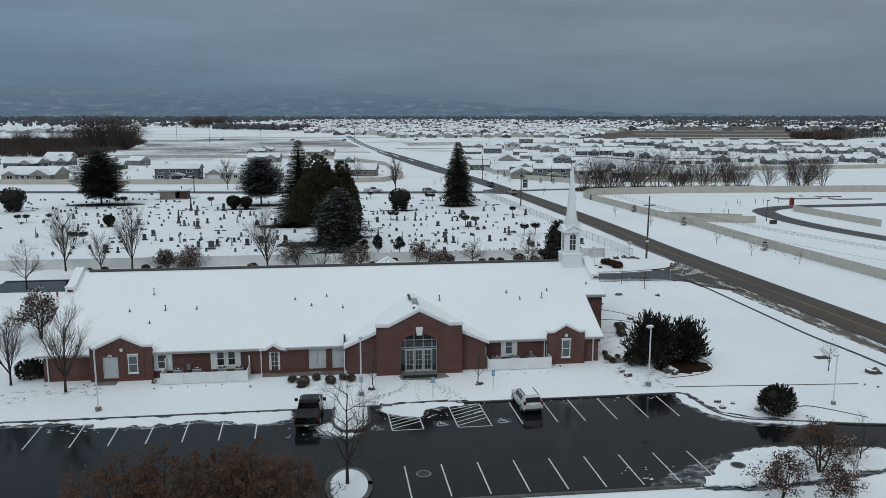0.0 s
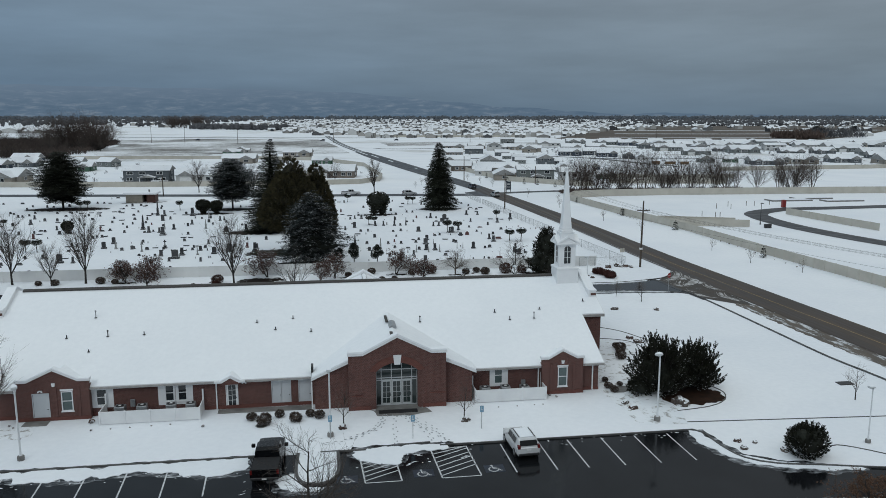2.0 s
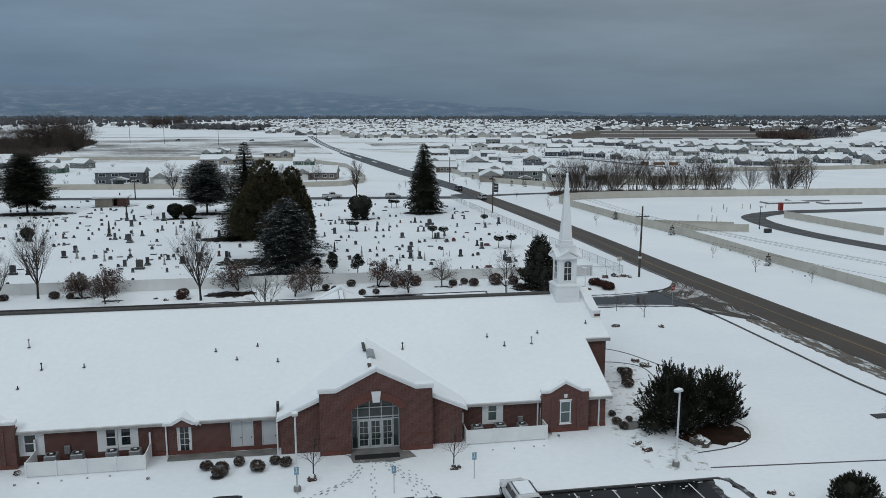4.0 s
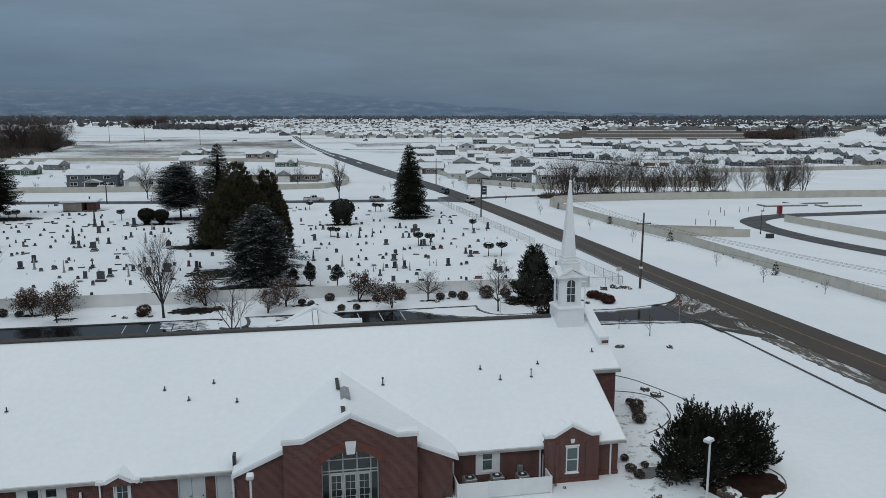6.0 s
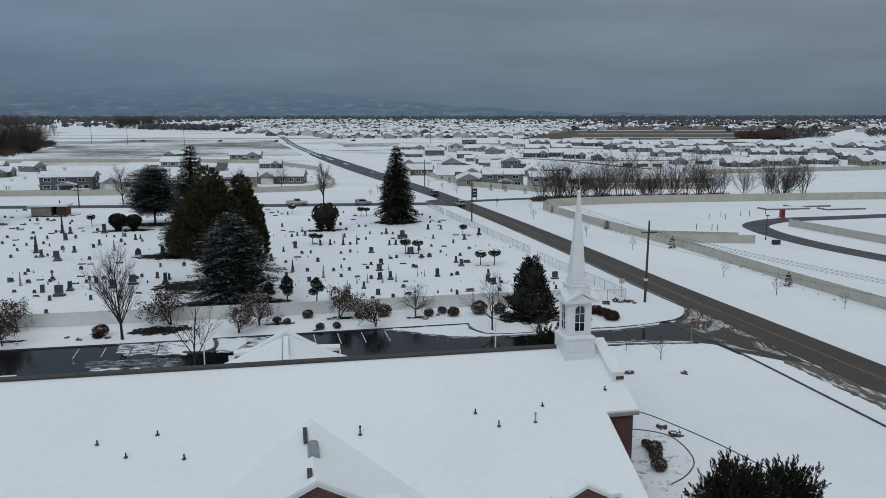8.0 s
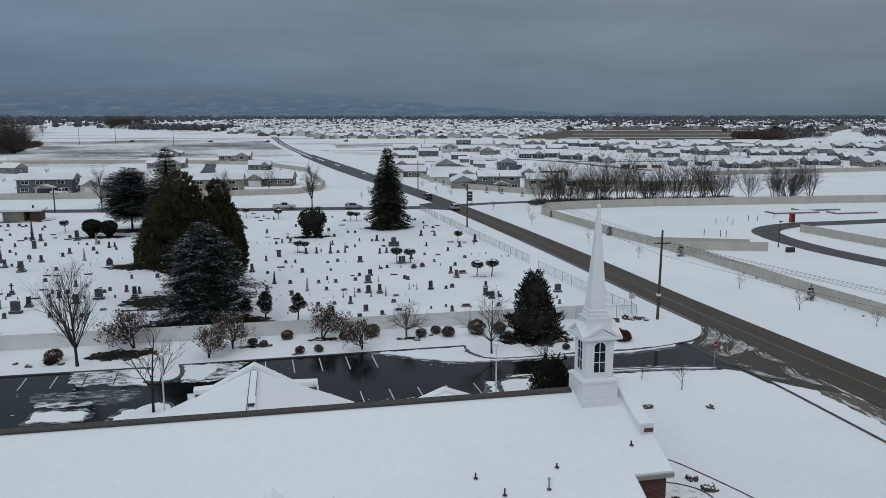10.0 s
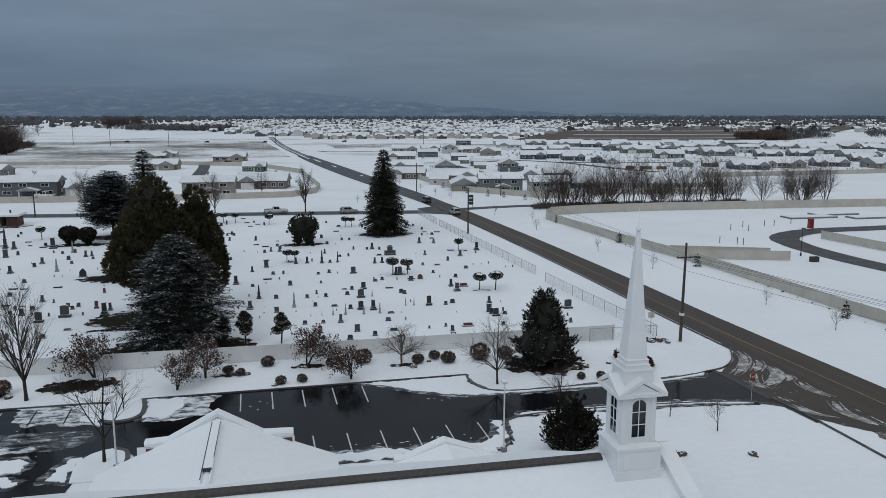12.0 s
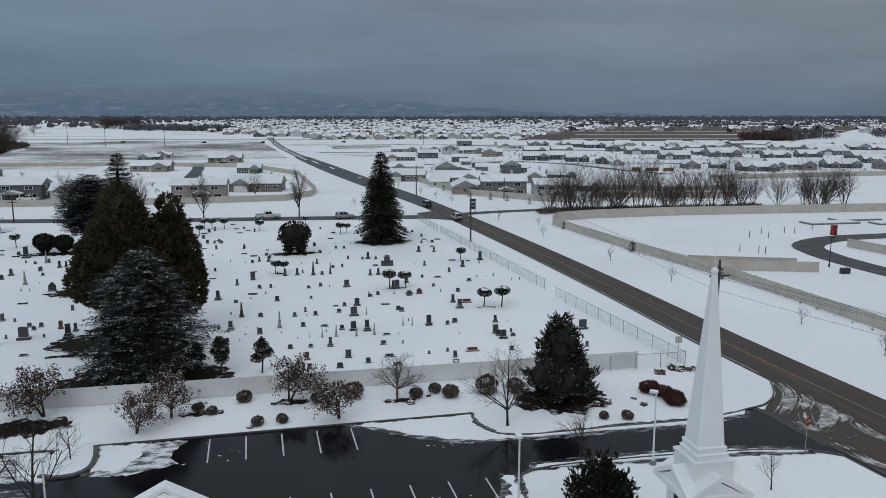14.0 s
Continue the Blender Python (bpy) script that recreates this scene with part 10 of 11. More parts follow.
def house_window(parent, x, y, z, w, h, face):
    """face: s, n, e or w."""
    d = {"s": (0, -1), "n": (0, 1), "e": (1, 0), "w": (-1, 0)}[face]
    if d[0]:
        f = boxes(*[(x - 0.04, x + 0.04, y + a, y + b, z + c, z + e) for a, b, c, e in ((-w / 2 - 0.1, -w / 2, -0.1, h + 0.1), (w / 2, w / 2 + 0.1, -0.1, h + 0.1), (-w / 2, w / 2, -0.1, 0), (-w / 2, w / 2, h, h + 0.1), (-0.03, 0.03, 0, h))])
        g = boxes((x - 0.015, x + 0.015, y - w / 2, y + w / 2, z, z + h))
    else:
        f = boxes(*[(x + a, x + b, y - 0.04, y + 0.04, z + c, z + e) for a, b, c, e in ((-w / 2 - 0.1, -w / 2, -0.1, h + 0.1), (w / 2, w / 2 + 0.1, -0.1, h + 0.1), (-w / 2, w / 2, -0.1, 0), (-w / 2, w / 2, h, h + 0.1), (-0.03, 0.03, 0, h))])
        g = boxes((x - w / 2, x + w / 2, y - 0.015, y + 0.015, z, z + h))
    wd = part("window", f, WHITE_TRIM, parent)
    part("pane", g, GLASS_DARK, wd)


def house(kind, colour, label):
    """A suburban house with its wings, roofs, windows and door."""
    t = thing("house", (0, 0, -500), label, "house", HG)
    mat = SIDING[colour]
    bm = bmesh.new()
    if kind == "two":
        gable_walls(bm, -6, 6, -4, 4, 5.4, 1.7, "x")
        part("wall", bm, mat, t)
        gable_roof("roof", t, -6, 6, -4, 4, 5.4, 1.7, "x")
        for x in (-4.2, -1.0, 3.6):
            house_window(t, x, -4.03, 3.7, 1.5, 1.1, "s")
        for x in (-4.4, 4.3):
            house_window(t, x, -4.03, 1.0, 1.6, 1.2, "s")
        for z in (1.2, 3.7):
            house_window(t, -6.03, 0.5, z, 1.2, 1.2, "w")
            house_window(t, 6.03, 0.5, z, 1.2, 1.2, "e")
        bm = boxes((-1.4, -1.2, -6.4, -6.2, 0, 2.5), (2.2, 2.4, -6.4, -6.2, 0, 2.5))
        p = part("porch", bm, WHITE_TRIM, t)
        gable_roof("porch_roof", t, -1.5, 2.5, -6.4, -4.0, 2.5, 0.9, "y", 0.3)
        part("door", boxes((-0.2, 0.8, -4.06, -4.0, 0, 2.1)), GLASS_DARK, t)
    elif kind == "ell":
        gable_walls(bm, -7, 7, -3.5, 4.5, 2.9, 2.2, "x")
        gable_walls(bm, 1.2, 6.4, -6.5, -3.4, 2.9, 1.6, "y")
        part("wall", bm, mat, t)
        gable_roof("roof", t, -7, 7, -3.5, 4.5, 2.9, 2.2, "x")
        gable_roof("wing_roof", t, 1.2, 6.4, -6.5, 0.0, 2.9, 1.62, "y")
        for x in (-5.2, -2.2):
            house_window(t, x, -3.53, 1.0, 1.6, 1.2, "s")
        house_window(t, 3.8, -6.53, 1.0, 1.7, 1.2, "s")
        house_window(t, -7.03, 0.5, 1.0, 1.3, 1.1, "w")
        house_window(t, 7.03, 0.5, 1.0, 1.3, 1.1, "e")
        part("door", boxes((-0.4, 0.6, -3.56, -3.5, 0, 2.1)), SIDING["white"], t)
    elif kind == "long":
        gable_walls(bm, -8, 8, -4.5, 4.5, 3.0, 2.3, "x")
        gable_walls(bm, -6.5, -1.5, -6.0, -4.4, 3.0, 1.5, "y")
        part("wall", bm, mat, t)
        gable_roof("roof", t, -8, 8, -4.5, 4.5, 3.0, 2.3, "x")
        gable_roof("wing_roof", t, -6.5, -1.5, -6.0, 0.0, 3.0, 1.55, "y")
        for x in (1.0, 4.0, 6.4):
            house_window(t, x, -4.53, 1.0, 1.4, 1.2, "s")
        part("garage_door", boxes((-6.1, -1.9, -6.06, -6.0, 0.05, 2.3)), GARAGE, t)
        house_window(t, -8.03, 0, 1.0, 1.3, 1.1, "w")
        house_window(t, 8.03, 0, 1.0, 1.3, 1.1, "e")
    elif kind == "ranch":
        gable_walls(bm, -8.5, 8.5, -5.5, 5.5, 2.7, 2.6, "x")
        gable_walls(bm, 1.8, 7.8, -8.2, -5.4, 2.7, 1.9, "y")
        gable_walls(bm, -7.2, -3.4, -6.6, -5.4, 2.7, 1.2, "y")
        part("wall", bm, mat, t)
        gable_roof("roof", t, -8.5, 8.5, -5.5, 5.5, 2.7, 2.6, "x")
        gable_roof("wing_roof", t, 1.8, 7.8, -8.2, 0.0, 2.7, 1.92, "y")
        gable_roof("wing_roof", t, -7.2, -3.4, -6.6, -2.0, 2.7, 1.22, "y", 0.3)
        for x in (-1.8, 0.4):
            house_window(t, x, -5.53, 1.0, 1.3, 1.2, "s")
        house_window(t, -5.3, -6.63, 0.9, 1.7, 1.3, "s")
        house_window(t, 4.8, -8.23, 1.0, 1.8, 1.2, "s")
        house_window(t, -8.53, 0, 1.0, 1.3, 1.1, "w")
        house_window(t, 8.53, 0, 1.0, 1.3, 1.1, "e")
        part("door", boxes((-3.2, -2.3, -5.56, -5.5, 0, 2.1)), SIDING["white"], t)
    else:
        gable_walls(bm, -4.5, 4.5, -6, 6, 4.6 if kind == "tall" else 3.0, 2.2, "y")
        box(bm, 4.5, 8.0, -2, 5, 0, 2.7)
        part("wall", bm, mat, t)
        gable_roof("roof", t, -4.5, 4.5, -6, 6, 4.6 if kind == "tall" else 3.0, 2.2, "y")
        gable_roof("wing_roof", t, 4.4, 8.0, -2, 5, 2.7, 1.2, "x")
        z = 3.0 if kind == "tall" else 1.0
        for x in (-2.4, 2.0):
            house_window(t, x, -6.03, z, 1.5, 1.2, "s")
        house_window(t, -4.53, -2.5, 1.0, 1.4, 1.2, "w")
        house_window(t, -4.53, 2.5, 1.0, 1.4, 1.2, "w")
        house_window(t, 6.2, -2.03, 1.0, 1.3, 1.1, "s")
        part("door", boxes((-0.5, 0.5, -6.06, -6.0, 0, 2.1)), SIDING["white"], t)
    return t


HP = [house("two", "slate_grey", "two-storey slate-grey house with a snowy roof"), house("two", "tan", "two-storey tan house with a small porch"), house("ell", "tan", "single-storey tan house with a front gable"), house("long", "grey_green", "long grey-green house with a garage"),
      house("narrow", "grey_green", "narrow grey-green gabled house with a lean-to"), house("tall", "slate_grey", "tall slate-grey gabled house"), house("ell", "navy", "dark navy house with snowy gables"), house("narrow", "white", "narrow white gabled house with snow"),
      house("long", "taupe", "long taupe house with a wide garage"), house("ell", "green", "unfinished green-wrapped house with a front gable"), house("tall", "white", "tall white gabled house with snow"), house("long", "white", "long white house under heavy snow"),
      house("two", "grey_green", "two-storey grey-green house with a snowy roof"), house("two", "white", "two-storey white house with a small porch"),
      house("ranch", "slate_grey", "low slate-grey house under a broad snowy roof"), house("ranch", "tan", "low tan house under a broad snowy roof"), house("ranch", "grey_green", "low grey-green house under a broad snowy roof")]
used = set()


def set_house(k, x, y, rz, s=1.0):
    """A house of its kind, wider or narrower, with storeys of one height."""
    m = pose(x, y, 0, 0, 0, rz) @ Matrix.Diagonal((s, min(s, 1.15), (0.86 if k in (0, 1, 5, 10, 12, 13) else 0.95) * min(s, 1.0) ** 0.5, 1))
    if k in used:
        copy_thing(HP[k], m)
    else:
        used.add(k)
        HP[k].matrix_basis = m


# plan of the houses: kind, east, north, turn and size; first those along the street behind the cemetery
WEST_NEAR = [(1, -19.0, 232.6, -2, 1.28), (8, -2.9, 256.5, -10, 1.06), (9, -8.3, 338.7, -8, 0.72), (2, -23.4, 416.9, -6, 1.2), (2, -51.7, 358.9, -5, 1.01), (9, -65.2, 440.0, 70, 1.1), (7, -62.0, 465.6, -5, 0.68)]
WEST_LEFT = [(0, -73.2, 243.7, -2, 1.38), (15, -129.6, 250.0, -6, 1.2), (6, -163.5, 376.1, -8, 0.99), (6, -161.4, 322.2, -10, 1.2), (14, -152.3, 343.3, -8, 0.76), (9, -117.3, 308.5, -4, 1.2), (9, -133.0, 352.0, -8, 1.05), (11, -54.3, 242.4, -4, 1.0),
             (8, -185.0, 268.0, -4), (15, -205.0, 300.0, -8), (6, -192.0, 348.0, -8), (4, -112.5, 338.0, 60, 0.75)]
# the estate to the east of the road
BY_ROAD = [(12, 73.8, 226.8, -10, 1.16), (2, 64.0, 236.8, 80, 0.85), (13, 85.2, 211.8, -10, 1.0), (7, 59.6, 257.6, 75, 0.83), (2, 68.2, 268.2, -15, 1.0), (8, 52.3, 285.4, -15, 0.84), (11, 60.3, 332.3, -10, 0.87), (3, 75.9, 324.0, 80, 1.0), (4, 98.1, 271.0, -5, 0.87), (6, 111.5, 275.9, -10, 0.78),
           (5, 103.1, 316.8, -10, 0.89), (4, 94.1, 331.7, 75, 0.62), (5, 98.1, 352.7, 80, 0.6), (4, 96.0, 372.3, 75, 0.6)]
BEYOND = [(8, 68.3, 407.1, -10, 0.95), (5, 89.2, 437.3, 80, 1.1), (10, 111.3, 478.4, -10, 1.09), (5, 98.4, 394.6, 80, 0.8), (2, 86.1, 499.4, -15, 1.1), (2, 103.1, 507.4, -15, 0.9), (6, 143.8, 404.5, -12, 1.0), (6, 160.8, 408.5, -12, 1.0), (6, 166.3, 474.0, -8, 1.0), (6, 186.3, 478.0, -8, 1.0)]
BEHIND = [(11, 171.3, 541.3, -12, 1.3), (4, 203.0, 585.6, -5, 1.2), (7, 222.6, 578.4, -10, 1.1), (9, 104.8, 233.2, -12, 0.7), (2, 127.5, 482.1, -15, 0.92), (2, 130.4, 450.5, 75, 1.0)]
ESTATE_FRONT = [(6, 161.9, 388.1, -12, 0.87), (5, 167.7, 369.4, -10, 0.61), (7, 168.1, 351.5, -12, 0.77), (14, 216.5, 306.9, -8, 1.25), (15, 237.3, 314.1, -10, 1.0), (14, 268.0, 317.7, -12, 1.2), (15, 290.3, 301.2, -10, 1.19), (4, 194.3, 327.6, -10, 0.9), (9, 207.9, 325.1, -12, 0.7), (3, 223.9, 397.7, -12, 1.03),
                (14, 287.9, 396.7, -15, 1.12), (3, 232.3, 455.6, -10, 1.3), (16, 267.2, 419.4, -8, 1.09), (13, 306.2, 447.1, -12, 1.2), (14, 314.0, 403.2, -10, 1.04), (3, 345.5, 424.0, -12, 1.1)]
ESTATE_BACK = [(16, 332.3, 376.0, -12, 1.1), (15, 366.2, 457.9, -14, 1.2), (6, 237.5, 546.9, -10, 1.1), (5, 228.9, 493.2, -12, 1.0), (5, 256.3, 459.2, -12, 1.1), (14, 261.7, 441.8, -10, 0.84), (12, 339.3, 515.9, -12, 1.0), (16, 290.8, 497.7, -10, 1.04), (16, 359.5, 484.2, -12, 1.1), (14, 415.3, 463.7, -12, 1.05), (15, 416.0, 495.3, -12, 1.1), (14, 318.4, 534.4, -12, 0.99)]
for rows in (WEST_NEAR, WEST_LEFT, BY_ROAD, BEYOND, BEHIND, ESTATE_FRONT, ESTATE_BACK):
    for k, x, y, rz, *sc in rows:
        set_house(k, x, y, rz, *sc)
# further rows of the estate, closing up towards the brown field
RH = random.Random(9)
for a, b, gap in (((250, 520), (470, 420), 21), ((225, 560), (520, 455), 20), ((235, 585), (520, 480), 20), ((440, 340), (560, 300), 24), ((420, 372), (600, 330), 24), ((310, 345), (440, 312), 25), ((150, 610), (235, 590), 22)):
    a, b = Vector(a), Vector(b)
    n = int((b - a).length / gap)
    for k in range(n + 1):
        p = a.lerp(b, k / n)
        set_house(RH.choice((3, 14, 15, 16, 5, 12, 14, 10, 16, 4, 13, 11)), p.x + RH.uniform(-3, 3), p.y + RH.uniform(-4, 4), RH.choice((-12, -12, -16, 76, -8)), RH.uniform(0.80, 1.0))

# streets of the estate
for k, line in enumerate(([(112, 400), (126, 397), (148, 368), (157, 324), (166, 296)], [(148, 370), (190, 360), (300, 356), (420, 344)], [(60, 378), (112, 384), (126, 397)], [(30, 520), (46, 509), (120, 520), (210, 505), (330, 470)], [(-30, 300), (-31, 327), (-33, 372), (-36, 404), (-28, 418)], [(82, 244), (88, 300), (86, 378)])):
    band("street", spline(line, 8), 2.7, 0.04 + 0.004 * k, ASPHALT_STREET, label="wet street between the estate houses", category="street")

# building materials and a lumber stack on a lot
LUMBER = grainy("stacked_lumber", (0.14, 0.085, 0.045), (0.24, 0.15, 0.08), 0.6, 0.8, world=True)
for k, (x, y, w) in enumerate(((168, 312, 5.5), (175, 310.5, 4.5), (162, 316, 4.0))):
    t = thing("lumber_stack", (x, y, 0), "stack of brown lumber under a layer of snow", "lumber", "lumber stacks")
    for q in range(3):
        part("bundle", boxes((-w / 2, w / 2, -0.6 + 0.02 * q, 0.6 - 0.03 * q, 0.12 + 0.5 * q, 0.56 + 0.5 * q)), LUMBER, t)
    part("snow_on_stack", bevelled(boxes((-w / 2, w / 2, -0.58, 0.55, 1.56, 1.68)), 0.04), SNOW, t)
    for q in (-0.35, 0.35):
        part("bearer", boxes((q * w - 0.1, q * w + 0.1, -0.6, 0.6, 0, 0.12)), WOOD_POLE, t)

# far rooftops, too many to count
def far_town(name, label, rows, seed, mats, scale=1.0):
    R = random.Random(seed)
    V, Fw, Fr = [], [], []
    for x, y in rows:
        w, d, h, r = R.uniform(9, 15) * scale, R.uniform(8, 11) * scale, R.choice((2.8, 2.8, 2.8, 5.2)), R.uniform(1.8, 2.8)
        turn = radians(R.choice((-12, -12, -8, 78, 82, -16)))
        c, s = math.cos(turn), math.sin(turn)

        def at(u, v, z):
            return (x + u * c - v * s, y + u * s + v * c, z)
        for u0, u1, v0, v1, hh, rr, ax in ((-w / 2, w / 2, -d / 2, d / 2, h, r, 0), (R.uniform(-w / 2, 0), R.uniform(w * 0.2, w / 2), -d / 2 - R.uniform(1.0, 3.0), 0, h - 0.2, r * 0.72, 1)):
            i = len(V)
            V += [at(u, v, z) for z in (0, hh) for u, v in ((u0, v0), (u1, v0), (u1, v1), (u0, v1))]
            o = 0.45
            k = rr / ((v1 - v0) / 2 if ax == 0 else (u1 - u0) / 2) * o
            Fw += [(i, i + 1, i + 5, i + 4), (i + 1, i + 2, i + 6, i + 5), (i + 3, i, i + 4, i + 7), (i + 2, i + 3, i + 7, i + 6)]
            j = len(V)
            if ax == 0:
                m = (v0 + v1) / 2
                V += [at(u0, m, hh + rr), at(u1, m, hh + rr)]
                Fw += [(i + 4, j, i + 7), (i + 5, i + 6, j + 1)]
                V += [at(u0 - o, v0 - o, hh - k), at(u1 + o, v0 - o, hh - k), at(u1 + o, m, hh + rr + 0.1), at(u0 - o, m, hh + rr + 0.1), at(u1 + o, v1 + o, hh - k), at(u0 - o, v1 + o, hh - k)]
            else:
                m = (u0 + u1) / 2
                V += [at(m, v0, hh + rr), at(m, v1, hh + rr)]
                Fw += [(i + 4, i + 5, j), (i + 6, i + 7, j + 1)]
                V += [at(u0 - o, v1, hh - k), at(u0 - o, v0 - o, hh - k), at(m, v0 - o, hh + rr + 0.1), at(m, v1, hh + rr + 0.1), at(u1 + o, v0 - o, hh - k), at(u1 + o, v1, hh - k)]
            Fr += [(j + 2, j + 3, j + 4, j + 5), (j + 5, j + 4, j + 6, j + 7)]
    t = thing(name, (0, 0, 0), label, "houses", kind="stuff")
    me = bpy.data.meshes.new(name)
    me.from_pydata(V, [], Fw + Fr)
    for m in mats:
        me.materials.append(m)
    for k, p in enumerate(me.polygons):
        p.material_index = 0 if k < len(Fw) else 1
    ob = new("rooftops", me)
    ob.parent = t
    ob["kind"] = "stuff"
    return t


def far_wall():
    m, n, l, b = material("far_house_walls", 0.8, 0, 0.2)
    r = n.new("ShaderNodeNewGeometry").outputs["Random Per Island"]
    l.new(ramp(n, l, r, [(0.0, (0.045, 0.05, 0.06)), (0.2, (0.16, 0.155, 0.15)), (0.5, (0.34, 0.325, 0.305)), (1.0, (0.52, 0.52, 0.51))]), b.inputs["Base Color"])
    return m


FAR_WALL = far_wall()
R = random.Random(3)
town = []
d = 800.0
while d < 2700:
    a0, a1 = (2.5, 16.5) if d < 860 else (-1.5, 19) if d < 1000 else (-4.5, 20.5)
    az = a0 + R.uniform(0, 1)
    while az < a1:
        q = radians(az)
        if R.random() < 0.9:
            town.append((4 + math.sin(q) * d + R.uniform(-4, 4), -14 + math.cos(q) * d + R.uniform(-0.015, 0.015) * d))
        az += math.degrees(R.uniform(16, 24) / d)
    d *= 1.042
for k in range(220):
    d, q = R.uniform(1500, 3000), radians(R.uniform(-20, 46))
    town.append((math.sin(q) * d, math.cos(q) * d))
for k in range(60):
    d, q = R.uniform(1150, 1500), radians(R.uniform(20, 46))
    town.append((math.sin(q) * d, math.cos(q) * d))
far_town("far_estate", "distant snowy rooftops of new housing estates", town, 4, (FAR_WALL, SNOW_HOUSE))
for k, (x, y, w) in enumerate(((-445, 1044, 28), (-395, 1050, 24), (420, 1120, 40), (580, 760, 30), (640, 1350, 60))):
    far_town("farm_buildings", "distant long farm sheds under snow", [(x, y), (x + w, y + 8)], 20 + k, (FAR_WALL, SNOW_ROOF), 1.8)

# ---- fields, brush and far woods ----
FIELD_BROWN = grainy("brown_stubble_field", (0.070, 0.058, 0.047), (0.125, 0.103, 0.086), 0.02, 0.95, 0.4, world=True)


def furrowed():
    """White field with broken dark furrows."""
    m, n, l, b = material("snowy_furrows", 0.8, 0, 0.2)
    v = position(n)
    mp = n.new("ShaderNodeMapping")
    mp.inputs["Rotation"].default_value = (0, 0, radians(-24))
    mp.inputs["Scale"].default_value = (0.022, 0.16, 1)
    l.new(v, mp.inputs[0])
    a = tex_noise(n, l, mp.outputs[0], 1.0, 9, 0.72)
    bq = tex_noise(n, l, v, 0.011, 5)
    f = tex_noise(n, l, v, 0.16, 6, 0.75)
    h = n.new("ShaderNodeMath")
    h.operation, h.inputs[1].default_value = "MULTIPLY", 0.38
    l.new(a, h.inputs[0])
    s = n.new("ShaderNodeMath")
    s.operation = "MULTIPLY_ADD"
    s.inputs[1].default_value = 0.40
    l.new(bq, s.inputs[0])
    l.new(h.outputs[0], s.inputs[2])
    s2 = n.new("ShaderNodeMath")
    s2.operation = "MULTIPLY_ADD"
    s2.inputs[1].default_value = 0.22
    l.new(f, s2.inputs[0])
    l.new(s.outputs[0], s2.inputs[2])
    l.new(ramp(n, l, s2.outputs[0], [(0.455, (0.77, 0.79, 0.82)), (0.485, (0.54, 0.545, 0.55)), (0.545, (0.17, 0.163, 0.155))]), b.inputs["Base Color"])
    return m


FURROW = furrowed()
sheet("ploughed_field", [(-240, 735), (-110, 770), (-16, 742), (-9, 690), (2, 560), (9, 452), (-30, 447), (-78, 450), (-84, 368), (-118, 378), (-140, 420), (-166, 500), (-172, 600)], 0.06, FURROW, label="snowy ploughed field with bare furrows", category="field")
sheet("fallow_field", rough_outline([(46, 560), (90, 575), (140, 565), (210, 590), (150, 640), (90, 650), (40, 640)], 8, 6, 5), 0.06, FURROW, label="snowy fallow ground with bare streaks", category="field")
sheet("stubble_field", [(228, 722), (330, 680), (425, 655), (482, 650), (640, 800), (820, 1000), (1300, 1500), (560, 1480), (452, 1180)], 0.10, FIELD_BROWN, label="brown stubble field beyond the estate", category="field")
for k, line in enumerate(([(300, 760), (430, 735), (560, 735)], [(360, 900), (520, 868), (700, 880)], [(430, 1090), (640, 1040), (860, 1060)])):
    band("snow_strip", spline(line, 30), 5 + 3 * k, 0.14, SNOW, label="strip of snow left along a field edge", category="snow")
sheet("stubble_field", [(-900, 1150), (-480, 1150), (-520, 1220), (-1100, 1250)], 0.10, FIELD_BROWN, label="strip of brown field far off", category="field")
sheet("stubble_field", [(-300, 1700), (900, 1700), (1000, 1760), (-300, 1750)], 0.12, FIELD_BROWN, label="long brown strip of field far off", category="field")
sheet("dark_field_road", [(-700, 920), (-269, 838), (-131, 811), (40, 777), (60, 772), (60, 778), (40, 783), (-131, 819), (-269, 847), (-700, 930)], 0.09, ASPHALT_STREET, label="far country road across the fields", category="road")

BRUSH = grainy("far_grey_brown_brush", (0.064, 0.066, 0.073), (0.112, 0.112, 0.118), 0.05, 0.95, 1.5, world=True)
# distance haze is mixed into this paler, bluer woods colour
BELT = grainy("haze_tinted_far_woods", (0.075, 0.088, 0.104), (0.115, 0.128, 0.145), 0.004, 0.95, 0.08, world=True)
BRUSH_DARK = grainy("dark_brown_thicket", (0.030, 0.023, 0.020), (0.075, 0.056, 0.048), 0.05, 0.95, 1.5, world=True)
BRUSH_RED = grainy("reddish_brush", (0.070, 0.050, 0.042), (0.130, 0.092, 0.078), 0.05, 0.95, 1.5, world=True)


def scatter(R, outline, n):
    """Random places inside an outline."""
    xs, ys = [p[0] for p in outline], [p[1] for p in outline]
    out = []
    while len(out) < n:
        x, y = R.uniform(min(xs), max(xs)), R.uniform(min(ys), max(ys))
        inside = False
        j = len(outline) - 1
        for i in range(len(outline)):
            (xi, yi), (xj, yj) = outline[i], outline[j]
            if (yi > y) != (yj > y) and x < (xj - xi) * (y - yi) / (yj - yi) + xi:
                inside = not inside
            j = i
        if inside:
            out.append((x, y))
    return out


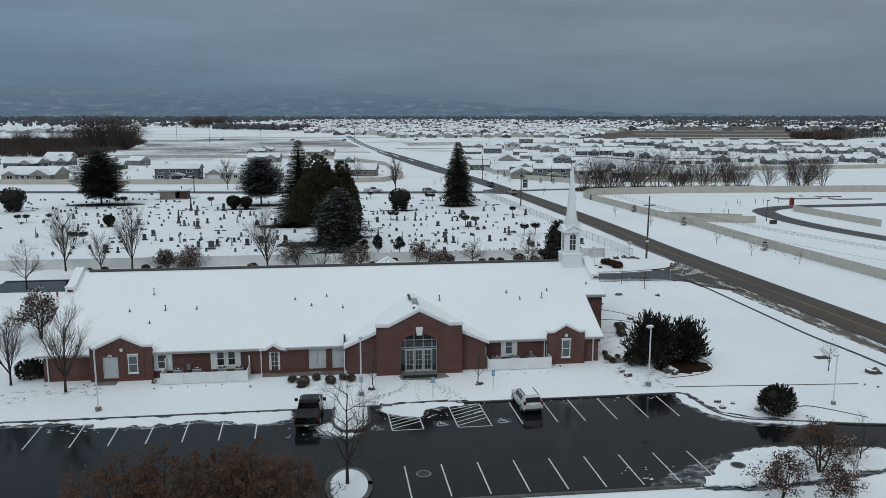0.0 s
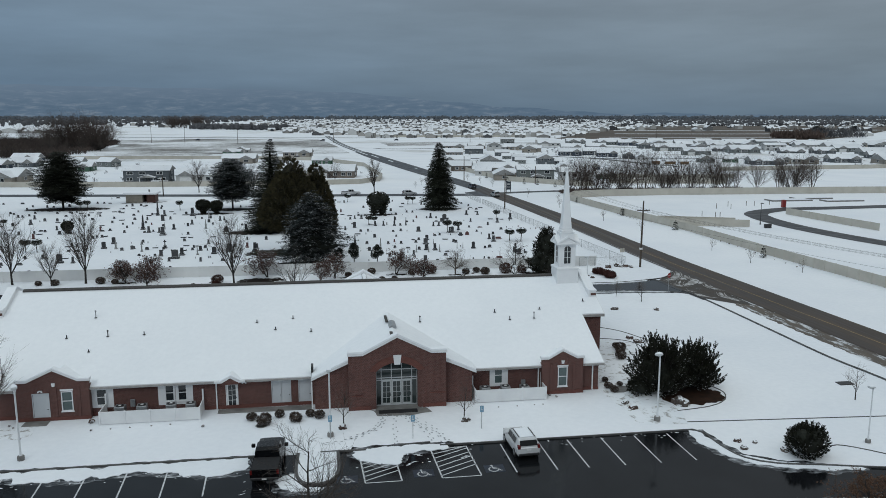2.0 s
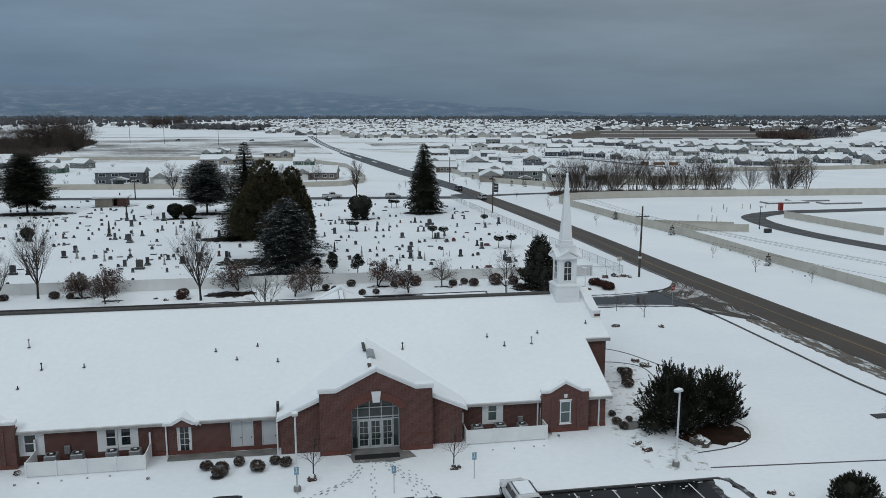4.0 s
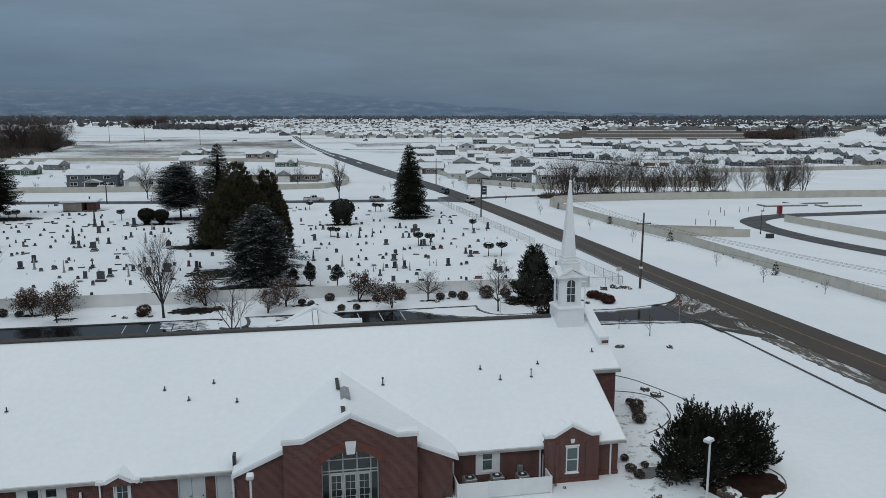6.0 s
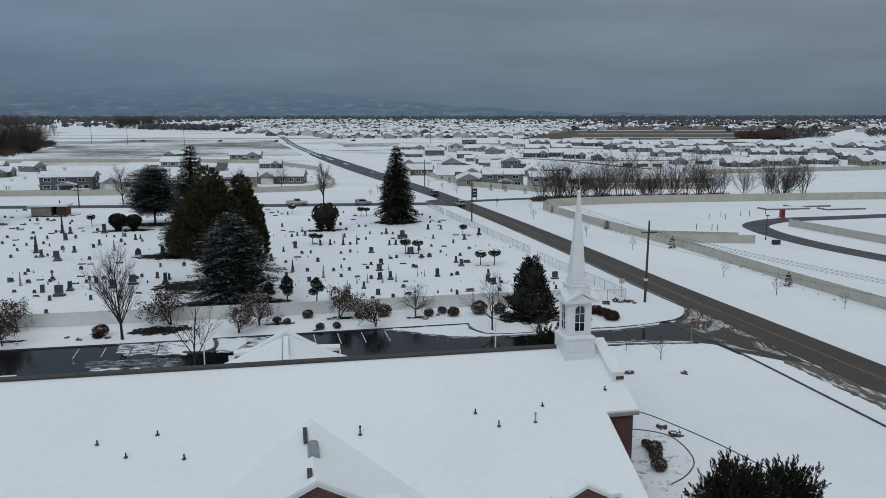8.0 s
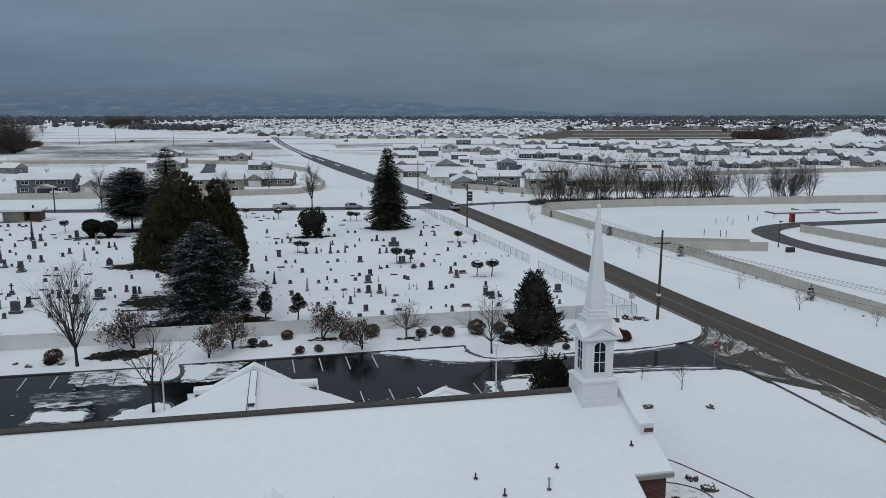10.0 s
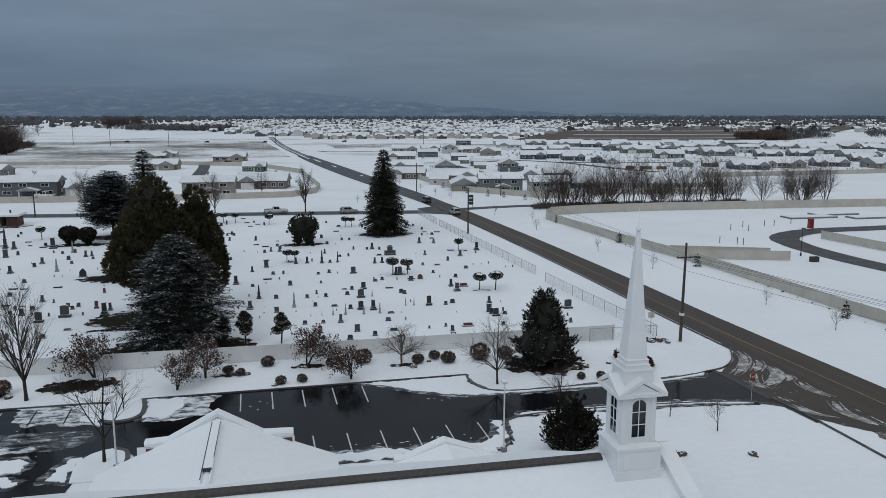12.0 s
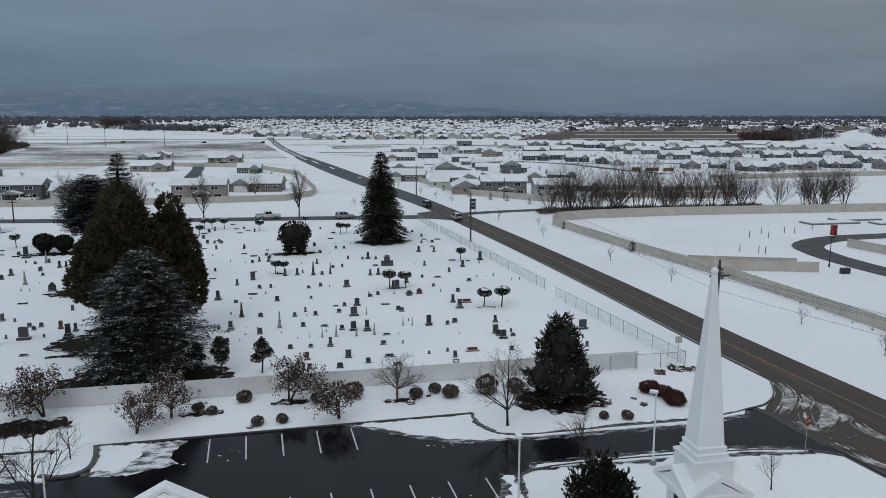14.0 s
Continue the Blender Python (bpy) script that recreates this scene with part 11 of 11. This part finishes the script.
def brush_mass(name, label, outline, n, h, seed, mat, w=2.4):
    """A thicket seen from far: many upright sprays of twigs with a ragged top."""
    R = random.Random(seed)
    L = Mesh()
    for x, y in scatter(R, outline, n):
        hh = h * R.uniform(0.45, 1.15)
        for k in range(26):
            d = Vector((R.uniform(-0.7, 0.7), R.uniform(-0.7, 0.7), 1)).normalized()
            a = R.uniform(0, 3.14)
            L.leaf(Vector((x + R.uniform(-w, w) * 0.6, y + R.uniform(-w, w) * 0.6, hh * R.uniform(-0.05, 0.35))), d, Vector((math.cos(a), math.sin(a), 0)), hh * R.uniform(0.3, 0.68), w * R.uniform(0.03, 0.07))
    ob = L.make(name, mat, None)
    return tagged(ob, label, "brush", kind="stuff")


def wood_mass(name, label, outline, n, h, seed, mat):
    """Far woods: rounded uneven crowns of many trees, each of a few ragged clumps."""
    R = random.Random(seed)
    L = Mesh()
    for x, y in scatter(R, outline, n):
        hh = h * R.uniform(0.45, 1.2)
        for k in range(3):
            cx, cy, cz = x + R.uniform(-0.35, 0.35) * hh, y + R.uniform(-0.3, 0.3) * hh, hh * R.uniform(0.35, 0.62)
            rx, rz = hh * R.uniform(0.22, 0.42), hh * R.uniform(0.28, 0.42)
            i = len(L.v)
            for row in range(4):
                f = (0.12, 0.4, 0.7, 1.0)[row] * math.pi * 0.92
                for q in range(6):
                    a = q * math.pi / 3 + row * 0.5
                    g = R.uniform(0.72, 1.28)
                    L.v.append(Vector((cx + rx * math.sin(f) * math.cos(a) * g, cy + rx * math.sin(f) * math.sin(a) * g, max(-0.2, cz + rz * math.cos(f) * g))))
            for row in range(3):
                for q in range(6):
                    L.f.append((i + row * 6 + q, i + row * 6 + (q + 1) % 6, i + row * 6 + 6 + (q + 1) % 6, i + row * 6 + 6 + q))
            L.f.append(tuple(i + q for q in range(6)))
    ob = L.make(name, mat, None)
    return tagged(ob, label, "woods", kind="stuff")


brush_mass("brushwood", "dense brown leafless thicket beyond the houses", [(-330, 455), (-186, 414), (-158, 400), (-163, 480), (-172, 600), (-196, 675), (-240, 720), (-420, 690), (-420, 520)], 3400, 6.0, 1, BRUSH_DARK, 3.6)
wood_mass("far_woods", "low dark line of bare trees far away", [(-225, 1250), (-60, 1150), (-60, 1220), (-225, 1330)], 110, 10, 2, BRUSH)
brush_mass("far_woods", "reddish clump of bare trees by the field", [(452, 668), (492, 662), (496, 690), (456, 700)], 130, 13, 6, BRUSH_RED, 6)
brush_mass("far_woods", "dark grey trees by the far farm", [(498, 690), (560, 690), (575, 730), (510, 740)], 60, 15, 7, BRUSH, 6)
brush_mass("far_woods", "dark grey trees beyond the estate", [(620, 700), (760, 640), (860, 760), (700, 820)], 150, 12, 8, BRUSH, 7)
wood_mass("far_woods", "long belt of trees on the horizon, paled by painted haze", [(-2200, 2900), (2900, 2900), (3000, 3500), (-2300, 3500)], 2600, 16, 9, BELT)
wood_mass("far_woods", "scattered dark trees among far houses", [(520, 1500), (1800, 1400), (2200, 2900), (300, 2900)], 1700, 8, 10, BRUSH)
wood_mass("far_woods", "dark trees in the far west", [(-900, 1500), (-300, 1500), (-250, 2900), (-1500, 2900)], 620, 11, 11, BRUSH)
wood_mass("far_woods", "scattered trees between the far houses", [(-100, 1500), (500, 1500), (800, 2900), (-260, 2900)], 420, 8, 12, BRUSH)
wood_mass("far_woods", "brown belt of bare trees beyond the fields", [(560, 1440), (1250, 1400), (1600, 1500), (560, 1520)], 200, 6, 17, BRUSH)
brush_mass("far_woods", "bare trees scattered over the far town", [(-20, 880), (270, 860), (420, 1480), (-120, 1480)], 230, 6, 18, BRUSH, 5)
for x, y, k in ((535, 742, 0.9), (548, 752, 0.75), (700, 905, 0.7)):
    put(broad, x, y, k, x * 3)
for x, y, k in ((-178, 470, 2.0), (-168, 486, 1.7), (-190, 492, 2.2), (-160, 500, 1.5), (-232, 505, 1.8), (-300, 955, 2.6), (-288, 962, 2.3), (-268, 958, 2.2)):
    put(rd[0], x, y, k, x * 5)
ever = random.Random(44)
for k in range(26):
    q, d = radians(ever.uniform(2, 17)), ever.uniform(775, 800)
    put(lc, 4 + math.sin(q) * d, -14 + math.cos(q) * d, ever.uniform(1.0, 1.7), k * 50)
tan_fence([(62, 800), (140, 792), (212, 780)], 2.0, "dark boundary fence before the far estate")


# row of tall bare trees behind the long fence
def fan_tree(label, h, seed, stems, lean, bark, twig):
    """Many slim stems rising from one stool, with fine side twigs to the ground."""
    R = random.Random(seed)
    t = thing("field_tree", (0, 0, -500), label, "tree", "field trees")
    M, T = Mesh(), Mesh()
    for s in range(stems):
        a = s * 2.39996 + R.uniform(-0.4, 0.4)
        q = lean * math.sqrt((s + 0.5) / stems)
        d = Vector((math.cos(a) * q, math.sin(a) * q, 1)).normalized()
        foot = Vector((math.cos(a), math.sin(a), 0)) * R.uniform(0.0, 0.5) - Vector((0, 0, 0.1))
        limb(M, T, R, foot, d, h * R.uniform(0.72, 1.0), 0.085 * h / 9, 1, 3, 0.05, 0.17, (0, 12, 5), (0, 30, 34), None, 0.011)
    M.make("trunk", bark, t)
    T.make("crown", twig, t)
    return t


TWIG_BROWN = grainy("brown_field_twigs", (0.040, 0.030, 0.026), (0.090, 0.066, 0.056), 3, 0.9, 25, 0.5, 0.02)
wt = [fan_tree("tall leafless field tree with many brown stems", 9.4, 130, 10, 0.62, BARK, TWIG_BROWN), fan_tree("broad leafless willow fanning from its foot", 9.4, 131, 19, 1.15, BARK_DARK, TWIG_BROWN), fan_tree("slim leafless field tree with upright stems", 10.2, 132, 6, 0.5, BARK, TWIG_BROWN)]
ROW = [(0, 77, 180, 1.0), (1, 91, 180, 1.05), (2, 102, 180, 0.95), (0, 82, 181, 0.85), (2, 97, 180, 0.9), (1, 107, 181, 0.75), (2, 111, 180, 1.05), (0, 115, 180, 1.0), (2, 119, 179, 1.05), (0, 123, 179, 0.85), (0, 127, 179, 0.92), (1, 84, 179, 0.7), (2, 131, 179, 0.8),
       (0, 138, 178, 0.9), (1, 150, 176.5, 1.05), (0, 147.5, 177, 0.75), (2, 157, 176, 1.0), (0, 73, 180, 0.85), (2, 87, 181, 0.85), (2, 94, 181, 1.1), (0, 105, 179, 0.7), (0, 79.5, 182, 1.1), (2, 99.5, 181, 1.12), (0, 109, 182, 0.62), (2, 125, 181, 1.1), (0, 129, 181, 0.66), (2, 89.5, 178, 0.66), (0, 117, 182, 0.7), (2, 146, 178, 0.8), (0, 153, 177.5, 0.86)]
for i, (k, x, y, s) in enumerate(ROW):
    (settle if i < 3 else put)(wt[k], x, y, s, i * 77)
TR = random.Random(31)
for k in range(13):
    put(wt[k % 2], TR.uniform(-200, -166), TR.uniform(512, 560), TR.uniform(1.3, 2.2), k * 40)
for k in range(14):
    put(wt[1], TR.uniform(-330, -205), TR.uniform(520, 640), TR.uniform(0.9, 1.4), k * 40)
for k in range(12):
    put(wt[k % 2], TR.uniform(-280, -218), TR.uniform(1375, 1430), TR.uniform(1.4, 2.1), k * 40)
brush_mass("hedge_brush", "tangled brown undergrowth along the long fence", [(70, 177), (132, 175.5), (132, 180), (70, 183)], 420, 2.0, 14, BRUSH_RED, 1.6)
brush_mass("garden_brush", "small bare garden trees among the estate houses", [(60, 240), (330, 300), (560, 360), (480, 540), (90, 480), (56, 400)], 520, 2.6, 15, BRUSH, 1.0)
brush_mass("garden_brush", "small bare garden trees behind the street", [(-170, 240), (8, 238), (10, 330), (-180, 350)], 60, 3.0, 16, BRUSH, 1.0)
for line in ([(98, 211), (120, 207), (141, 203)], [(108, 236), (132, 225), (156, 226)], [(98, 211), (108, 236)]):
    tan_fence(line, 1.8, "taupe fence round an estate garden")

# foundations and pipes on the empty lots
for x, y, w, d in ((131, 148, 13, 4.5), (141, 152, 12, 4), (146, 144.5, 12, 4)):
    t = thing("house_foundation", (x, y, 0), "new concrete house foundation in the snow", "foundation", "foundations")
    part("slab", boxes((-w / 2, w / 2, -d / 2, d / 2, 0, 0.35)), CONCRETE, t)
    part("snow_on_slab", boxes((-w / 2 + 0.3, w / 2 - 0.3, -d / 2 + 0.3, d / 2 - 0.3, 0.35, 0.42)), SNOW, t)
st0 = thing("survey_stake", (0, 0, -500), "thin wooden stake marking an empty lot", "stake", "survey stakes")
part("stake", boxes((-0.05, 0.05, -0.05, 0.05, -0.1, 1.4)), WOOD_POLE, st0)
for i, (x, y) in enumerate(((88.1, 117.3), (99.8, 132.3), (105.5, 136.6), (111.0, 136.6), (113.2, 136.2), (119.4, 138.8), (90.7, 115.3), (91.4, 114.3), (103.3, 130.9))):
    (settle if i == 0 else put)(st0, x, y)

# ---- mountains under the cloud ----
def mountains():
    m, n, l, b = material("glowing_hazy_mountains", 1.0, 0, 0.0)
    v = position(n)
    mp = n.new("ShaderNodeMapping")
    mp.inputs["Scale"].default_value = (0.006, 0.006, 0.034)
    l.new(v, mp.inputs[0])
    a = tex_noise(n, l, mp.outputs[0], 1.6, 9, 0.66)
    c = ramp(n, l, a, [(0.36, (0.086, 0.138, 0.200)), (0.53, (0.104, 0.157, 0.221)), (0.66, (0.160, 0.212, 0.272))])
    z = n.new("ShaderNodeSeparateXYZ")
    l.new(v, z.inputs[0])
    # haze put into the colour: blends towards sky blue with height
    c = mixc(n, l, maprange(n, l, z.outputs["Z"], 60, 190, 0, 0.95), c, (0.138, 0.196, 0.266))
    # the backdrop glows by itself instead of being lit
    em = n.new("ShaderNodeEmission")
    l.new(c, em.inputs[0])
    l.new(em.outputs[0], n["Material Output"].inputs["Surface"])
    R0 = 4480
    V, F = [], []
    cols, rows = 160, 8
    for i in range(cols + 1):
        az = radians(-50 + 100 * i / cols)
        x = math.degrees(az)
        base = 178 * (1 / (1 + math.exp((x - 9) / 5.0))) * (0.86 + 0.14 / (1 + math.exp((x + 28) / 3))) + 22
        hgt = base + 12 * noise.fractal(Vector((x * 0.22, 0, 3)), 0.9, 2.0, 5)
        for j in range(rows + 1):
            f = j / rows
            V.append((math.sin(az) * (R0 + 90 * f), math.cos(az) * (R0 + 90 * f), -5 + hgt * f))
    for i in range(cols):
        for j in range(rows):
            a0 = i * (rows + 1) + j
            F.append((a0, a0 + rows + 1, a0 + rows + 2, a0 + 1))
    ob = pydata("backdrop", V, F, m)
    tagged(ob, "glowing backdrop of snow-streaked mountains with blue haze in its colour", "mountains", kind="structure")


mountains()
